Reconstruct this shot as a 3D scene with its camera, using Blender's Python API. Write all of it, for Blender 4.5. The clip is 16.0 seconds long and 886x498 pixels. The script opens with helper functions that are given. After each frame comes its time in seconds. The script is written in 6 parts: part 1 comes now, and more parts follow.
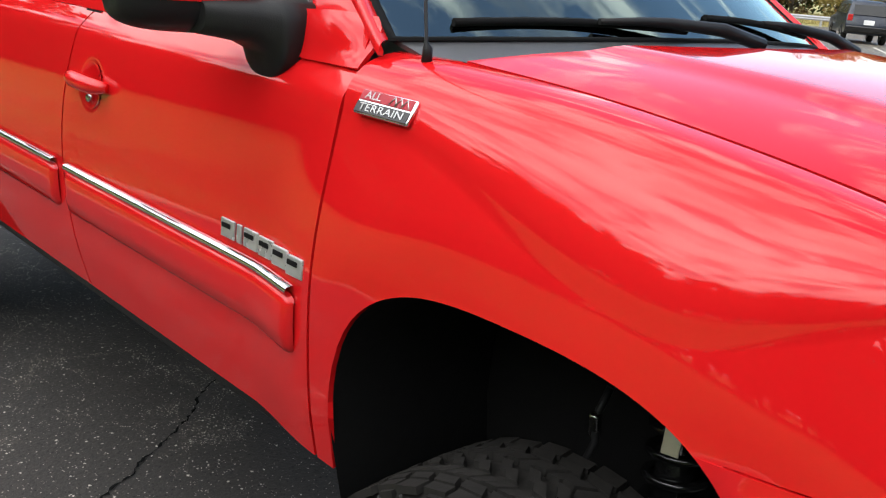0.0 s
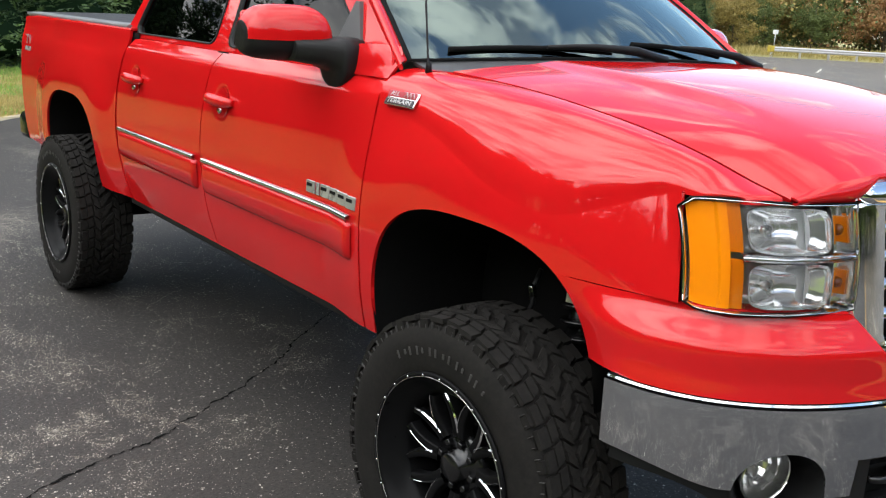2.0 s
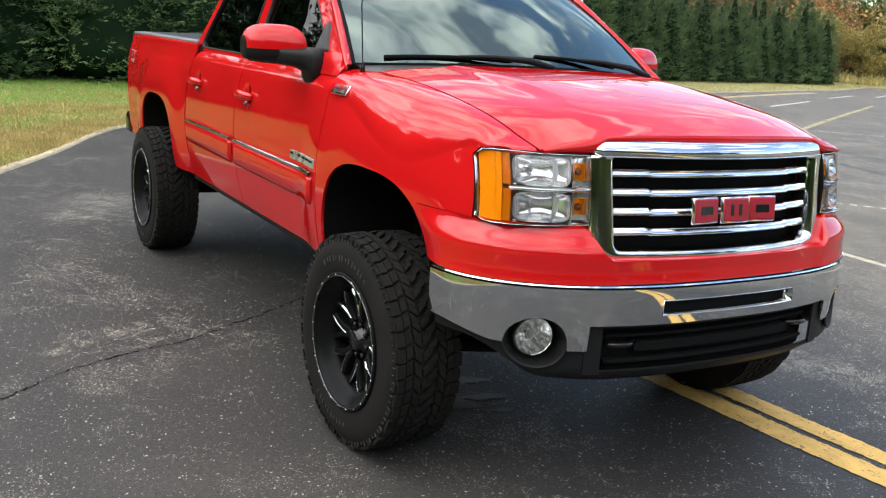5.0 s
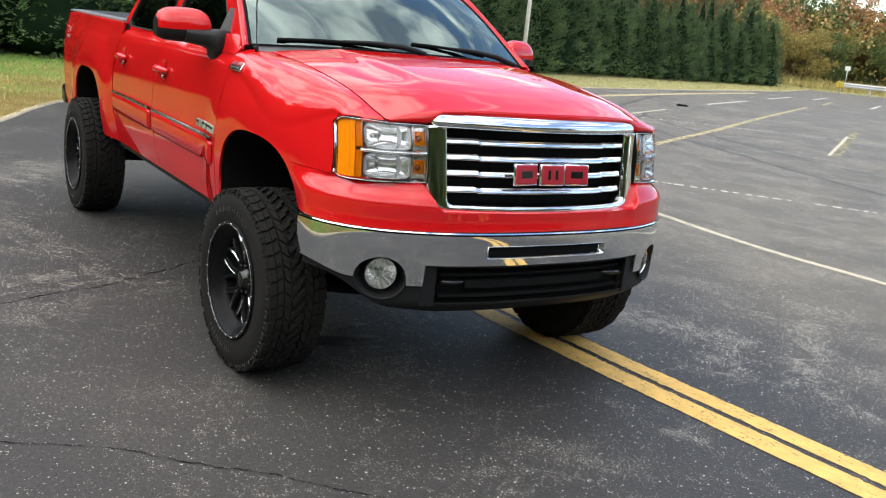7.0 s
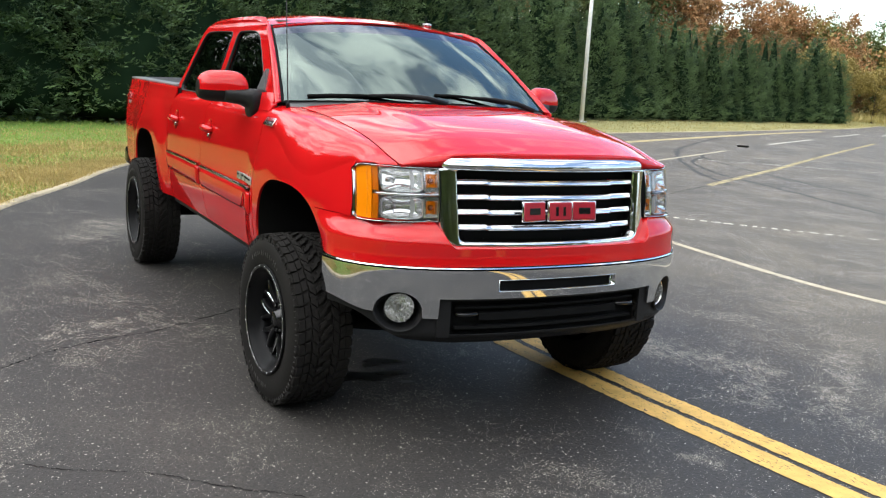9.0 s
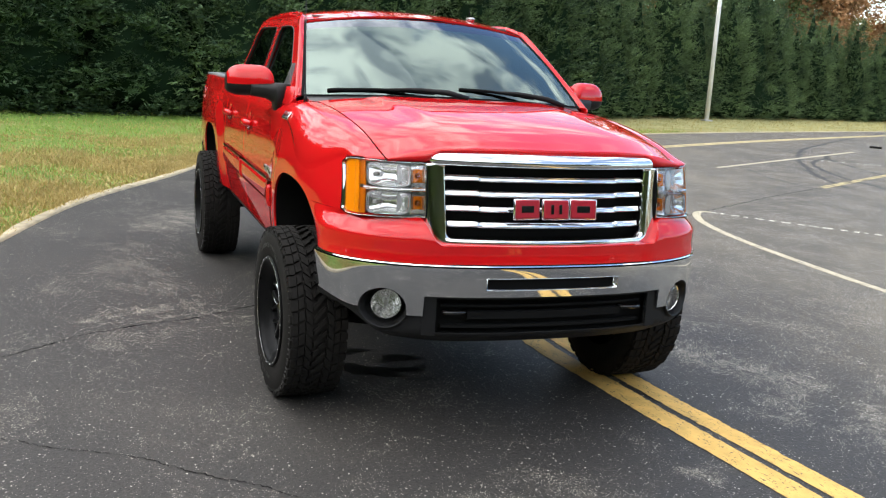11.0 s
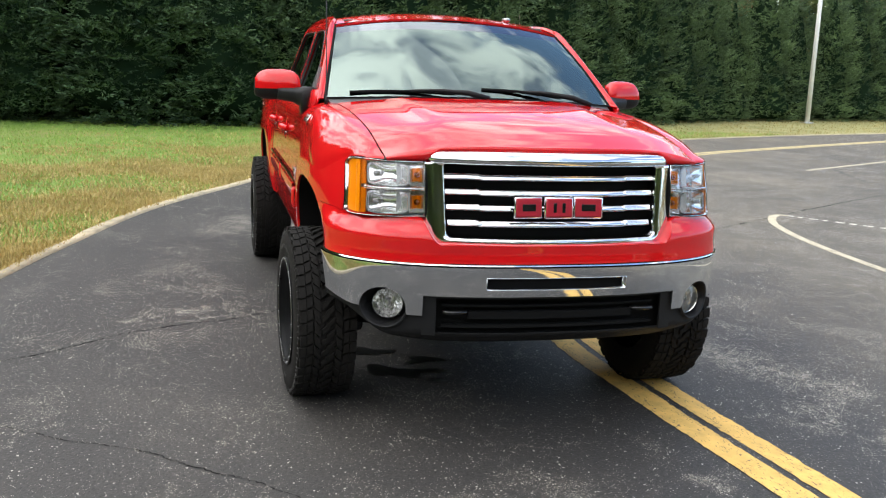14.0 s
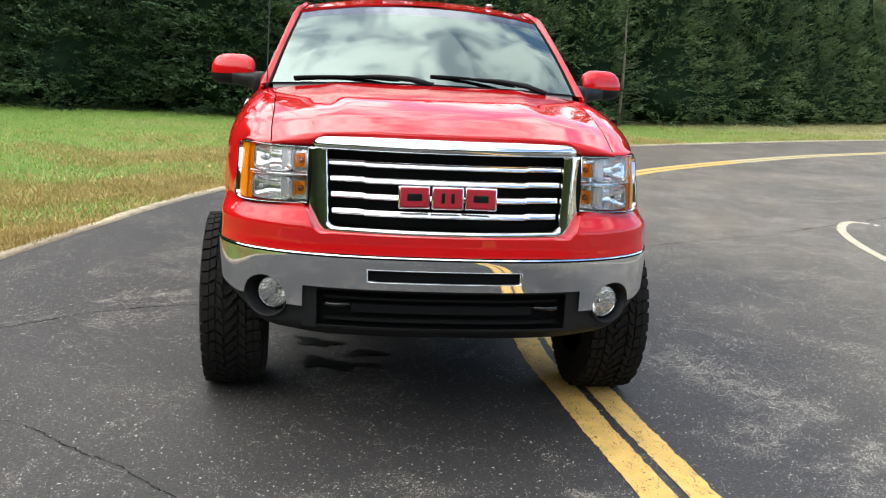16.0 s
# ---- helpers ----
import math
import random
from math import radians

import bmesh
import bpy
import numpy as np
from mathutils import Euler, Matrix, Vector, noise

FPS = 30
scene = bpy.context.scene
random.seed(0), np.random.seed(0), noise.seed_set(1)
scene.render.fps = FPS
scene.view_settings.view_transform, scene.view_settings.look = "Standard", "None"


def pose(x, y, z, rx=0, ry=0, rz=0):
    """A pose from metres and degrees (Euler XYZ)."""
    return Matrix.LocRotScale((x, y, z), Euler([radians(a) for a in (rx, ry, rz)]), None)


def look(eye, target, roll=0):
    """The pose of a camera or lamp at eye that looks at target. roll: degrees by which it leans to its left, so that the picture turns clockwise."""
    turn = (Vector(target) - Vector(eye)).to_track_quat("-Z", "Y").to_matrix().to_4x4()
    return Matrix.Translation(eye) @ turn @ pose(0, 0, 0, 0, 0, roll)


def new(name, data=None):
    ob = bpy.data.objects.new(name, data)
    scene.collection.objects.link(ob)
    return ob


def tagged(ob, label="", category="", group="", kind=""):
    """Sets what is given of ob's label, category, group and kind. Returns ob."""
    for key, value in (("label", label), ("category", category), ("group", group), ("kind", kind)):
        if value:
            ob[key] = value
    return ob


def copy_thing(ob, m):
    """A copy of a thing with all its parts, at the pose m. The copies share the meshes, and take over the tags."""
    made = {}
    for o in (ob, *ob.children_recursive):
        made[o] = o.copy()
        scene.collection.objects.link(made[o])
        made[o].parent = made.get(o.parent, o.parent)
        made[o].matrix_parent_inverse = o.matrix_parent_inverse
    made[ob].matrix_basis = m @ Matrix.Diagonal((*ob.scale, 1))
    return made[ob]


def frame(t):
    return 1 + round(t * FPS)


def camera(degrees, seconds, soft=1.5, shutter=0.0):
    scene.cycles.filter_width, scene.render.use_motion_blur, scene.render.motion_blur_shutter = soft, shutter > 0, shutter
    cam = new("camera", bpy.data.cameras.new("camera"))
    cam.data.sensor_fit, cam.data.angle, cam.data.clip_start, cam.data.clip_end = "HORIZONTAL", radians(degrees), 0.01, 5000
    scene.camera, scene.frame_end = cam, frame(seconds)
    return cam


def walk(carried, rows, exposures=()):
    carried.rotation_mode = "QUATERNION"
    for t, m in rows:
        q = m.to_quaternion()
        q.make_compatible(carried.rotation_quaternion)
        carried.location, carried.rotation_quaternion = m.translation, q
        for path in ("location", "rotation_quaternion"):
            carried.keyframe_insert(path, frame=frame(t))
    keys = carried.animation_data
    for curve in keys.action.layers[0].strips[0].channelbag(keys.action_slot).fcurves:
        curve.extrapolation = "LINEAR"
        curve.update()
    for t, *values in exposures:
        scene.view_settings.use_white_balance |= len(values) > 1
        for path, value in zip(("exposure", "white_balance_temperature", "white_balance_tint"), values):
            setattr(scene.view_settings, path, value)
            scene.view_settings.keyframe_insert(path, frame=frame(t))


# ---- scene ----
cam = camera(50.3, 16.0, soft=1.2)
PATH = [
    (0, (0.8560, -2.0738, 1.6752), (-0.5241, -0.7435, 1.1045), 5.23),
    (0.5, (1.0888, -2.2113, 1.6876), (-0.2850, -0.8646, 1.1405), 5.14),
    (1, (1.4277, -2.3119, 1.6806), (-0.0352, -1.0545, 1.1526), 4.59),
    (1.5, (1.6854, -2.4947, 1.6856), (0.1742, -1.2831, 1.1874), 3.59),
    (2, (1.8874, -2.6295, 1.6865), (0.3597, -1.4340, 1.1997), 3.39),
    (2.5, (2.1141, -2.6268, 1.6736), (0.5424, -1.4930, 1.1792), 4.90),
    (3, (2.3583, -2.5824, 1.6664), (0.7276, -1.5572, 1.1280), 5.31),
    (3.5, (2.6005, -2.6110, 1.6773), (0.9721, -1.5532, 1.1985), 4.46),
    (3.7, (2.7164, -2.6302, 1.6694), (1.0875, -1.5579, 1.2255), 4.13),
    (5.8, (3.7150, -2.6782, 1.7148), (2.0204, -1.7228, 1.2506), 4.04),
    (6, (3.8078, -2.6964, 1.7168), (2.1360, -1.7059, 1.2436), 4.70),
    (6.5, (4.0032, -2.7278, 1.7416), (2.3857, -1.6533, 1.2632), 5.90),
    (7, (4.1978, -2.6779, 1.7360), (2.5690, -1.6128, 1.2752), 6.06),
    (7.5, (4.3966, -2.6015, 1.7346), (2.7390, -1.5734, 1.2925), 6.27),
    (8, (4.4857, -2.5909, 1.7445), (2.7920, -1.6072, 1.3400), 4.99),
    (8.5, (4.5242, -2.6045, 1.7477), (2.8094, -1.6440, 1.3775), 4.07),
    (9, (4.5653, -2.5964, 1.7451), (2.8382, -1.6570, 1.3780), 3.51),
    (9.2, (4.5785, -2.5849, 1.7448), (2.8441, -1.6640, 1.3655), 3.31),
    (11.3, (4.8140, -1.8832, 1.7656), (2.9695, -1.2167, 1.3739), 3.19),
    (11.5, (4.8503, -1.8434, 1.7605), (3.0074, -1.1758, 1.3631), 2.78),
    (12, (4.8822, -1.8107, 1.7567), (3.0669, -1.0674, 1.3665), 2.29),
    (12.5, (4.9185, -1.8113, 1.7650), (3.1063, -1.0483, 1.3992), 2.32),
    (13, (4.9263, -1.7834, 1.7614), (3.0885, -1.0835, 1.3972), 2.39),
    (13.5, (4.9261, -1.7039, 1.7581), (3.0512, -1.1276, 1.3672), 1.95),
    (14, (4.8735, -1.5333, 1.7428), (2.9709, -1.0496, 1.3604), 2.24),
    (14.5, (4.8399, -1.2902, 1.7491), (2.9212, -0.8857, 1.3553), 2.34),
    (15, (4.9015, -1.0083, 1.7437), (2.9670, -0.7028, 1.3385), 2.52),
    (15.5, (4.9360, -0.7237, 1.7440), (2.9960, -0.4753, 1.3263), 2.44),
    (16, (4.8783, -0.4292, 1.7217), (2.9294, -0.2229, 1.3228), 2.75),
]
walk(cam, [(t, look(eye, target, roll)) for t, eye, target, roll in PATH], [(0, 0.03), (2.5, 0.07), (9, 0.09), (12, 0.13), (16, 0.17)])

# ---- world and sun ----
world = bpy.data.worlds.new("sky")
scene.world = world
world.use_nodes = True
wt = world.node_tree
wt.nodes.clear()


def wnode(kind, **values):
    n = wt.nodes.new(kind)
    for k, v in values.items():
        n.inputs[k].default_value = v
    return n


SUN_EL, SUN_AZ = radians(52), radians(-98)   # azimuth counted from +x
sky = wt.nodes.new("ShaderNodeTexSky")
sky.sky_type, sky.sun_disc = "NISHITA", False
sky.sun_elevation, sky.sun_rotation = SUN_EL, radians(90) - SUN_AZ
sky.air_density, sky.dust_density = 1.0, 1.0
coord = wt.nodes.new("ShaderNodeTexCoord")
sep = wt.nodes.new("ShaderNodeSeparateXYZ")
wt.links.new(coord.outputs["Generated"], sep.inputs[0])
up = wnode("ShaderNodeMath"); up.operation = "MAXIMUM"
up.inputs[1].default_value = 0.06
wt.links.new(sep.outputs["Z"], up.inputs[0])
lift = wnode("ShaderNodeMath"); lift.operation = "ADD"; lift.inputs[1].default_value = 0.12
wt.links.new(up.outputs[0], lift.inputs[0])
flat = wt.nodes.new("ShaderNodeVectorMath"); flat.operation = "DIVIDE"
wt.links.new(coord.outputs["Generated"], flat.inputs[0])
wt.links.new(lift.outputs[0], flat.inputs[1])
cl = wnode("ShaderNodeTexNoise", Scale=2.1, Detail=9.0, Roughness=0.6, Distortion=0.7)
wt.links.new(flat.outputs[0], cl.inputs["Vector"])
cr = wt.nodes.new("ShaderNodeValToRGB")
cr.color_ramp.elements[0].position, cr.color_ramp.elements[1].position = 0.40, 0.51
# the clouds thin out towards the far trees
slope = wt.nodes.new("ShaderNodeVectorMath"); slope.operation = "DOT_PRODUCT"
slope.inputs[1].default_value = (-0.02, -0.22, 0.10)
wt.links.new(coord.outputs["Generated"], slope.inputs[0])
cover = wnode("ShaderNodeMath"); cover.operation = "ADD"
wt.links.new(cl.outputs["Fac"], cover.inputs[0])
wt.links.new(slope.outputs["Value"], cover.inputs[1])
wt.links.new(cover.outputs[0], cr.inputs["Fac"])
cl2 = wnode("ShaderNodeTexNoise", Scale=4.2, Detail=6.0, Roughness=0.6, Distortion=0.5)
wt.links.new(flat.outputs[0], cl2.inputs["Vector"])
shade = wt.nodes.new("ShaderNodeValToRGB")
shade.color_ramp.elements[0].color, shade.color_ramp.elements[1].color = (3.0, 3.5, 4.6, 1), (13.0, 13.2, 13.0, 1)
shade.color_ramp.elements[0].position, shade.color_ramp.elements[1].position = 0.40, 0.58
wt.links.new(cl2.outputs["Fac"], shade.inputs["Fac"])
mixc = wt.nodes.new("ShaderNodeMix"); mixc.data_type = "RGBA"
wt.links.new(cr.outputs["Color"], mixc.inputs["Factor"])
clear = wt.nodes.new("ShaderNodeVectorMath"); clear.operation = "SCALE"
clear.inputs["Scale"].default_value = 1.6
wt.links.new(sky.outputs[0], clear.inputs[0])
wt.links.new(clear.outputs[0], mixc.inputs["A"])
# the clouds glow round the hidden sun
toward = wt.nodes.new("ShaderNodeVectorMath"); toward.operation = "DOT_PRODUCT"
toward.inputs[1].default_value = (math.cos(SUN_EL) * math.cos(SUN_AZ), math.cos(SUN_EL) * math.sin(SUN_AZ), math.sin(SUN_EL))
wt.links.new(coord.outputs["Generated"], toward.inputs[0])
ahead = wnode("ShaderNodeMath"); ahead.operation = "MAXIMUM"; ahead.inputs[1].default_value = 0.0
wt.links.new(toward.outputs["Value"], ahead.inputs[0])
near_sun = wnode("ShaderNodeMath"); near_sun.operation = "POWER"; near_sun.inputs[1].default_value = 5.0
wt.links.new(ahead.outputs[0], near_sun.inputs[0])
gain = wnode("ShaderNodeMath"); gain.operation = "MULTIPLY_ADD"; gain.inputs[1].default_value, gain.inputs[2].default_value = 0.8, 0.9
wt.links.new(near_sun.outputs[0], gain.inputs[0])
lit = wt.nodes.new("ShaderNodeVectorMath"); lit.operation = "SCALE"
wt.links.new(shade.outputs["Color"], lit.inputs[0])
wt.links.new(gain.outputs[0], lit.inputs["Scale"])
wt.links.new(lit.outputs[0], mixc.inputs["B"])
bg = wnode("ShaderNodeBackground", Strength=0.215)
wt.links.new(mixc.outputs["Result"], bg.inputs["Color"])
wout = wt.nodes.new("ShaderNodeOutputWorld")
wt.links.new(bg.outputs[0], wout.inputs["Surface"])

sun_data = bpy.data.lights.new("sun", "SUN")
sun_data.energy, sun_data.angle, sun_data.color = 1.3, radians(105), (1.0, 0.95, 0.88)
sun = new("sun", sun_data)
sun.matrix_world = look((0, 0, 0), (-math.cos(SUN_EL) * math.cos(SUN_AZ), -math.cos(SUN_EL) * math.sin(SUN_AZ), -math.sin(SUN_EL)))
sun.location = (0, 0, 30)

# ---- materials ----


class Nodes:
    """A node material with its principled shader at hand."""

    def __init__(self, name):
        self.m = bpy.data.materials.new(name)
        self.m.use_nodes = True
        self.t = self.m.node_tree
        self.b = self.t.nodes["Principled BSDF"]
        self.pos = None

    def add(self, kind, **values):
        n = self.t.nodes.new(kind)
        for k, v in values.items():
            n.inputs[k].default_value = v
        return n

    def link(self, a, b):
        self.t.links.new(a, b)

    def where(self, kind="Object"):
        if not self.pos:
            self.pos = self.add("ShaderNodeTexCoord")
        return self.pos.outputs[kind]

    def noise(self, scale, detail=4.0, rough=0.55, kind="Object", distortion=0.0, stretch=None):
        n = self.add("ShaderNodeTexNoise", Scale=scale, Detail=detail, Roughness=rough, Distortion=distortion)
        src = self.where(kind)
        if stretch:
            mp = self.add("ShaderNodeMapping", Scale=stretch)
            self.link(src, mp.inputs["Vector"])
            src = mp.outputs[0]
        self.link(src, n.inputs["Vector"])
        return n.outputs["Fac"]

    def ramp(self, fac, stops):
        r = self.add("ShaderNodeValToRGB")
        e = r.color_ramp.elements
        while len(e) < len(stops):
            e.new(0.5)
        for el, (p, c) in zip(e, stops):
            el.position = p
            el.color = (*c, 1) if isinstance(c, tuple) else (c, c, c, 1)
        self.link(fac, r.inputs["Fac"])
        return r.outputs["Color"]

    def mix(self, fac, a, b, mode="MIX"):
        n = self.add("ShaderNodeMix")
        n.data_type, n.blend_type = "RGBA", mode
        for v, s in ((fac, n.inputs["Factor"]), (a, n.inputs["A"]), (b, n.inputs["B"])):
            if hasattr(v, "is_output"):
                self.link(v, s)
            elif s.type == "RGBA":
                s.default_value = (*v, 1)
            else:
                s.default_value = v
        return n.outputs["Result"]

    def bump(self, height, strength=0.3, distance=0.01, socket="Normal"):
        n = self.add("ShaderNodeBump", Strength=strength, Distance=distance)
        self.link(height, n.inputs["Height"])
        self.link(n.outputs[0], self.b.inputs[socket])


def plain(name, colour, rough=0.5, metal=0.0, vary=0.12, scale=30.0, bump=0.1, coat=0.0, dist=0.002, **more):
    """A material of one colour with grain at two scales."""
    n = Nodes(name)
    f = n.mix(0.5, n.noise(scale), n.noise(scale * 0.13))
    lo, hi = tuple(c * (1 - vary) for c in colour), tuple(min(1, c * (1 + vary)) for c in colour)
    n.link(n.ramp(f, [(0.35, lo), (0.65, hi)]), n.b.inputs["Base Color"])
    n.link(n.ramp(f, [(0.3, max(0.0, rough * 0.8)), (0.7, min(1, rough * 1.2))]), n.b.inputs["Roughness"])
    n.b.inputs["Metallic"].default_value = metal
    n.b.inputs["Coat Weight"].default_value = coat
    n.b.inputs["Coat Roughness"].default_value = 0.03
    for k, v in more.items():
        n.b.inputs[k.replace("_", " ")].default_value = v
    if bump:
        n.bump(n.noise(scale * 4), bump, dist)
    return n.m


def paint():
    n = Nodes("red_paint")
    f = n.noise(1.3, 5)
    n.link(n.ramp(f, [(0.3, (0.60, 0.008, 0.010)), (0.7, (0.66, 0.010, 0.012))]), n.b.inputs["Base Color"])
    n.link(n.ramp(n.noise(3.0, 8), [(0.4, 0.30), (0.7, 0.38)]), n.b.inputs["Roughness"])
    n.b.inputs["Coat Weight"].default_value = 1.0
    n.b.inputs["Coat IOR"].default_value = 1.53
    n.b.inputs["Specular IOR Level"].default_value = 0.0
    n.link(n.ramp(n.noise(6.0, 8), [(0.45, 0.004), (0.8, 0.016)]), n.b.inputs["Coat Roughness"])
    n.bump(n.noise(110.0, 1), 0.02, 0.0006, "Coat Normal")
    return n.m


def chrome(name="chrome", base=(0.82, 0.83, 0.84), rough=0.04, dirt=0.25, haze=0.2):
    n = Nodes(name)
    n.b.inputs["Metallic"].default_value = 1.0
    d = n.ramp(n.noise(5.0, 9, 0.7), [(0.5, 0.0), (0.78, 1.0)])
    n.link(n.mix(d, base, tuple(c * (1 - dirt) for c in base)), n.b.inputs["Base Color"])
    n.link(n.mix(d, (rough,) * 3, (rough + haze,) * 3), n.b.inputs["Roughness"])
    return n.m


def glass(name, tint, gloss_ior, rough=0.0, tone=(1, 1, 1)):
    """Thin glass: a tinted see-through sheet with a mirror film by Fresnel."""
    n = Nodes(name)
    n.t.nodes.remove(n.b)
    tr = n.add("ShaderNodeBsdfTransparent", Color=(*tint, 1))
    gl = n.add("ShaderNodeBsdfGlossy", Color=(*tone, 1), Roughness=rough)
    fr = n.add("ShaderNodeFresnel", IOR=gloss_ior)
    mx = n.add("ShaderNodeMixShader")
    n.link(fr.outputs[0], mx.inputs[0])
    n.link(tr.outputs[0], mx.inputs[1])
    n.link(gl.outputs[0], mx.inputs[2])
    n.link(mx.outputs[0], n.t.nodes["Material Output"].inputs["Surface"])
    return n.m


# pale worn runs on the lot: start, end, half width; the bend of the pattern shifts them by a quarter metre
SCUFFS = [(x0 + 0.25, y0 + 0.25, x1 + 0.25, y1 + 0.25, r) for x0, y0, x1, y1, r in (
    (0.33, 2.07, 0.86, 1.50, 0.17), (0.40, 2.80, 0.90, 2.20, 0.14), (0.90, 2.20, 1.15, 1.78, 0.14), (1.15, 1.78, 1.59, 1.73, 0.12), (1.38, 0.60, 1.50, 0.66, 0.07),
    (-0.50, 1.55, 0.30, 1.85, 0.28), (-4.85, -1.38, -5.60, -1.05, 0.32), (-1.55, -2.05, -1.75, -1.55, 0.11))]


def asphalt():
    n = Nodes("asphalt")
    grain = n.noise(55.0, 6, 0.7)
    patch = n.noise(0.45, 7, 0.62, distortion=0.6)
    sp = n.add("ShaderNodeSeparateXYZ")
    n.link(n.where(), sp.inputs[0])
    wob = n.add("ShaderNodeMath")
    wob.operation = "MULTIPLY_ADD"
    wob.inputs[1].default_value = 2.4
    n.link(n.noise(0.5, 5), wob.inputs[0])
    n.link(sp.outputs["Y"], wob.inputs[2])
    # the older, paler paving beyond the centre line
    old = n.add("ShaderNodeMapRange")
    old.inputs["From Min"].default_value, old.inputs["From Max"].default_value = 2.9, 5.0
    n.link(wob.outputs[0], old.inputs["Value"])
    old = old.outputs["Result"]
    fresh = n.ramp(patch, [(0.30, (0.029, 0.0255, 0.0225)), (0.52, (0.042, 0.0365, 0.0315)), (0.72, (0.068, 0.059, 0.049))])
    aged = n.ramp(patch, [(0.30, (0.100, 0.083, 0.059)), (0.50, (0.144, 0.119, 0.082)), (0.68, (0.218, 0.180, 0.120))])
    base = n.mix(old, fresh, aged)
    base = n.mix(n.ramp(grain, [(0.34, 0.0), (0.66, 0.7)]), base, (0.034, 0.033, 0.033))
    # scuffed places, where more pale stone and dust show
    streaks = n.noise(1.1, 10, 0.74, distortion=0.5, stretch=(1.0, 1.3, 1.0))
    worn = n.mix(old, n.ramp(streaks, [(0.53, 0.0), (0.67, 0.34)]), n.ramp(streaks, [(0.44, 0.0), (0.64, 0.46)]))
    # chains of specks along old hairlines
    vein = n.add("ShaderNodeTexVoronoi", Scale=2.6)
    vein.feature = "DISTANCE_TO_EDGE"
    bent = n.add("ShaderNodeTexNoise", Scale=3.5, Detail=5.0, Roughness=0.7)
    n.link(n.where(), bent.inputs["Vector"])
    bend = n.add("ShaderNodeVectorMath")
    bend.operation = "MULTIPLY_ADD"
    bend.inputs[1].default_value = (0.5, 0.5, 0.0)
    n.link(bent.outputs["Color"], bend.inputs[0])
    n.link(n.where(), bend.inputs[2])
    n.link(bend.outputs[0], vein.inputs["Vector"])
    hair = n.mix(1.0, n.ramp(vein.outputs["Distance"], [(0.0, 0.42), (0.035, 0.0)]), n.ramp(n.noise(1.8, 5, 0.65), [(0.48, 0.0), (0.60, 1.0)]), "MULTIPLY")
    worn = n.mix(1.0, worn, hair, "LIGHTEN")
    # pale scuffs worn into the sealer, each along a short run
    ragged = n.ramp(n.noise(6.0, 8, 0.7, distortion=0.8), [(0.38, 0.0), (0.60, 0.72)])
    for x0, y0, x1, y1, r in SCUFFS:
        ax, ay = x1 - x0, y1 - y0
        rel = n.add("ShaderNodeVectorMath")
        rel.operation, rel.inputs[1].default_value = "SUBTRACT", (x0, y0, 0)
        n.link(bend.outputs[0], rel.inputs[0])
        along_it = n.add("ShaderNodeVectorMath")
        along_it.operation, along_it.inputs[1].default_value = "DOT_PRODUCT", (ax / (ax * ax + ay * ay), ay / (ax * ax + ay * ay), 0)
        n.link(rel.outputs[0], along_it.inputs[0])
        held = n.add("ShaderNodeClamp")
        n.link(along_it.outputs["Value"], held.inputs[0])
        foot = n.add("ShaderNodeVectorMath")
        foot.operation, foot.inputs[0].default_value = "SCALE", (ax, ay, 0)
        n.link(held.outputs[0], foot.inputs["Scale"])
        gap = n.add("ShaderNodeVectorMath")
        gap.operation = "DISTANCE"
        n.link(rel.outputs[0], gap.inputs[0])
        n.link(foot.outputs[0], gap.inputs[1])
        here = n.ramp(gap.outputs["Value"], [(r * 0.2, 1.0), (r * 1.25, 0.0)])
        worn = n.mix(1.0, worn, n.mix(1.0, here, ragged, "MULTIPLY"), "LIGHTEN")
    # pale chips of stone at two sizes, and dark pits
    jit = n.add("ShaderNodeTexNoise", Scale=120.0, Detail=2.0)
    n.link(n.where(), jit.inputs["Vector"])
    shaky = n.add("ShaderNodeVectorMath")
    shaky.operation = "MULTIPLY_ADD"
    shaky.inputs[1].default_value = (0.012, 0.012, 0.0)
    n.link(jit.outputs["Color"], shaky.inputs[0])
    n.link(n.where(), shaky.inputs[2])
    shaky = shaky.outputs[0]
    for scale, lo, hi, tone, gain in ((205.0, 0.962, 0.970, (0.52, 0.48, 0.41), 0.9), (95.0, 0.984, 0.988, (0.64, 0.60, 0.52), 0.10), (130.0, 0.90, 0.92, (0.007, 0.007, 0.007), 0.0)):
        v = n.add("ShaderNodeTexVoronoi", Scale=scale)
        n.link(shaky, v.inputs["Vector"])
        spr = n.add("ShaderNodeSeparateColor")
        n.link(v.outputs["Color"], spr.inputs[0])
        more = n.add("ShaderNodeMath")
        more.operation = "MULTIPLY_ADD"
        more.inputs[1].default_value = gain
        n.link(worn, more.inputs[0])
        n.link(spr.outputs[0], more.inputs[2])
        chip = n.mix(1.0, n.ramp(more.outputs[0], [(lo, 0.0), (hi, 1.0)]), n.ramp(v.outputs["Distance"], [(0.36, 1.0), (0.46, 0.0)]), "MULTIPLY")
        base = n.mix(chip, base, tone)
        last = last if scale == 130.0 else v
    dust = n.mix(1.0, worn, n.mix(1.0, n.ramp(n.noise(70.0, 6, 0.8), [(0.50, 0.0), (0.56, 1.0)]), n.ramp(n.noise(14.0, 6, 0.75), [(0.42, 0.15), (0.60, 1.0)]), "MULTIPLY"), "MULTIPLY")
    base = n.mix(dust, base, (0.40, 0.345, 0.26))
    n.link(base, n.b.inputs["Base Color"])
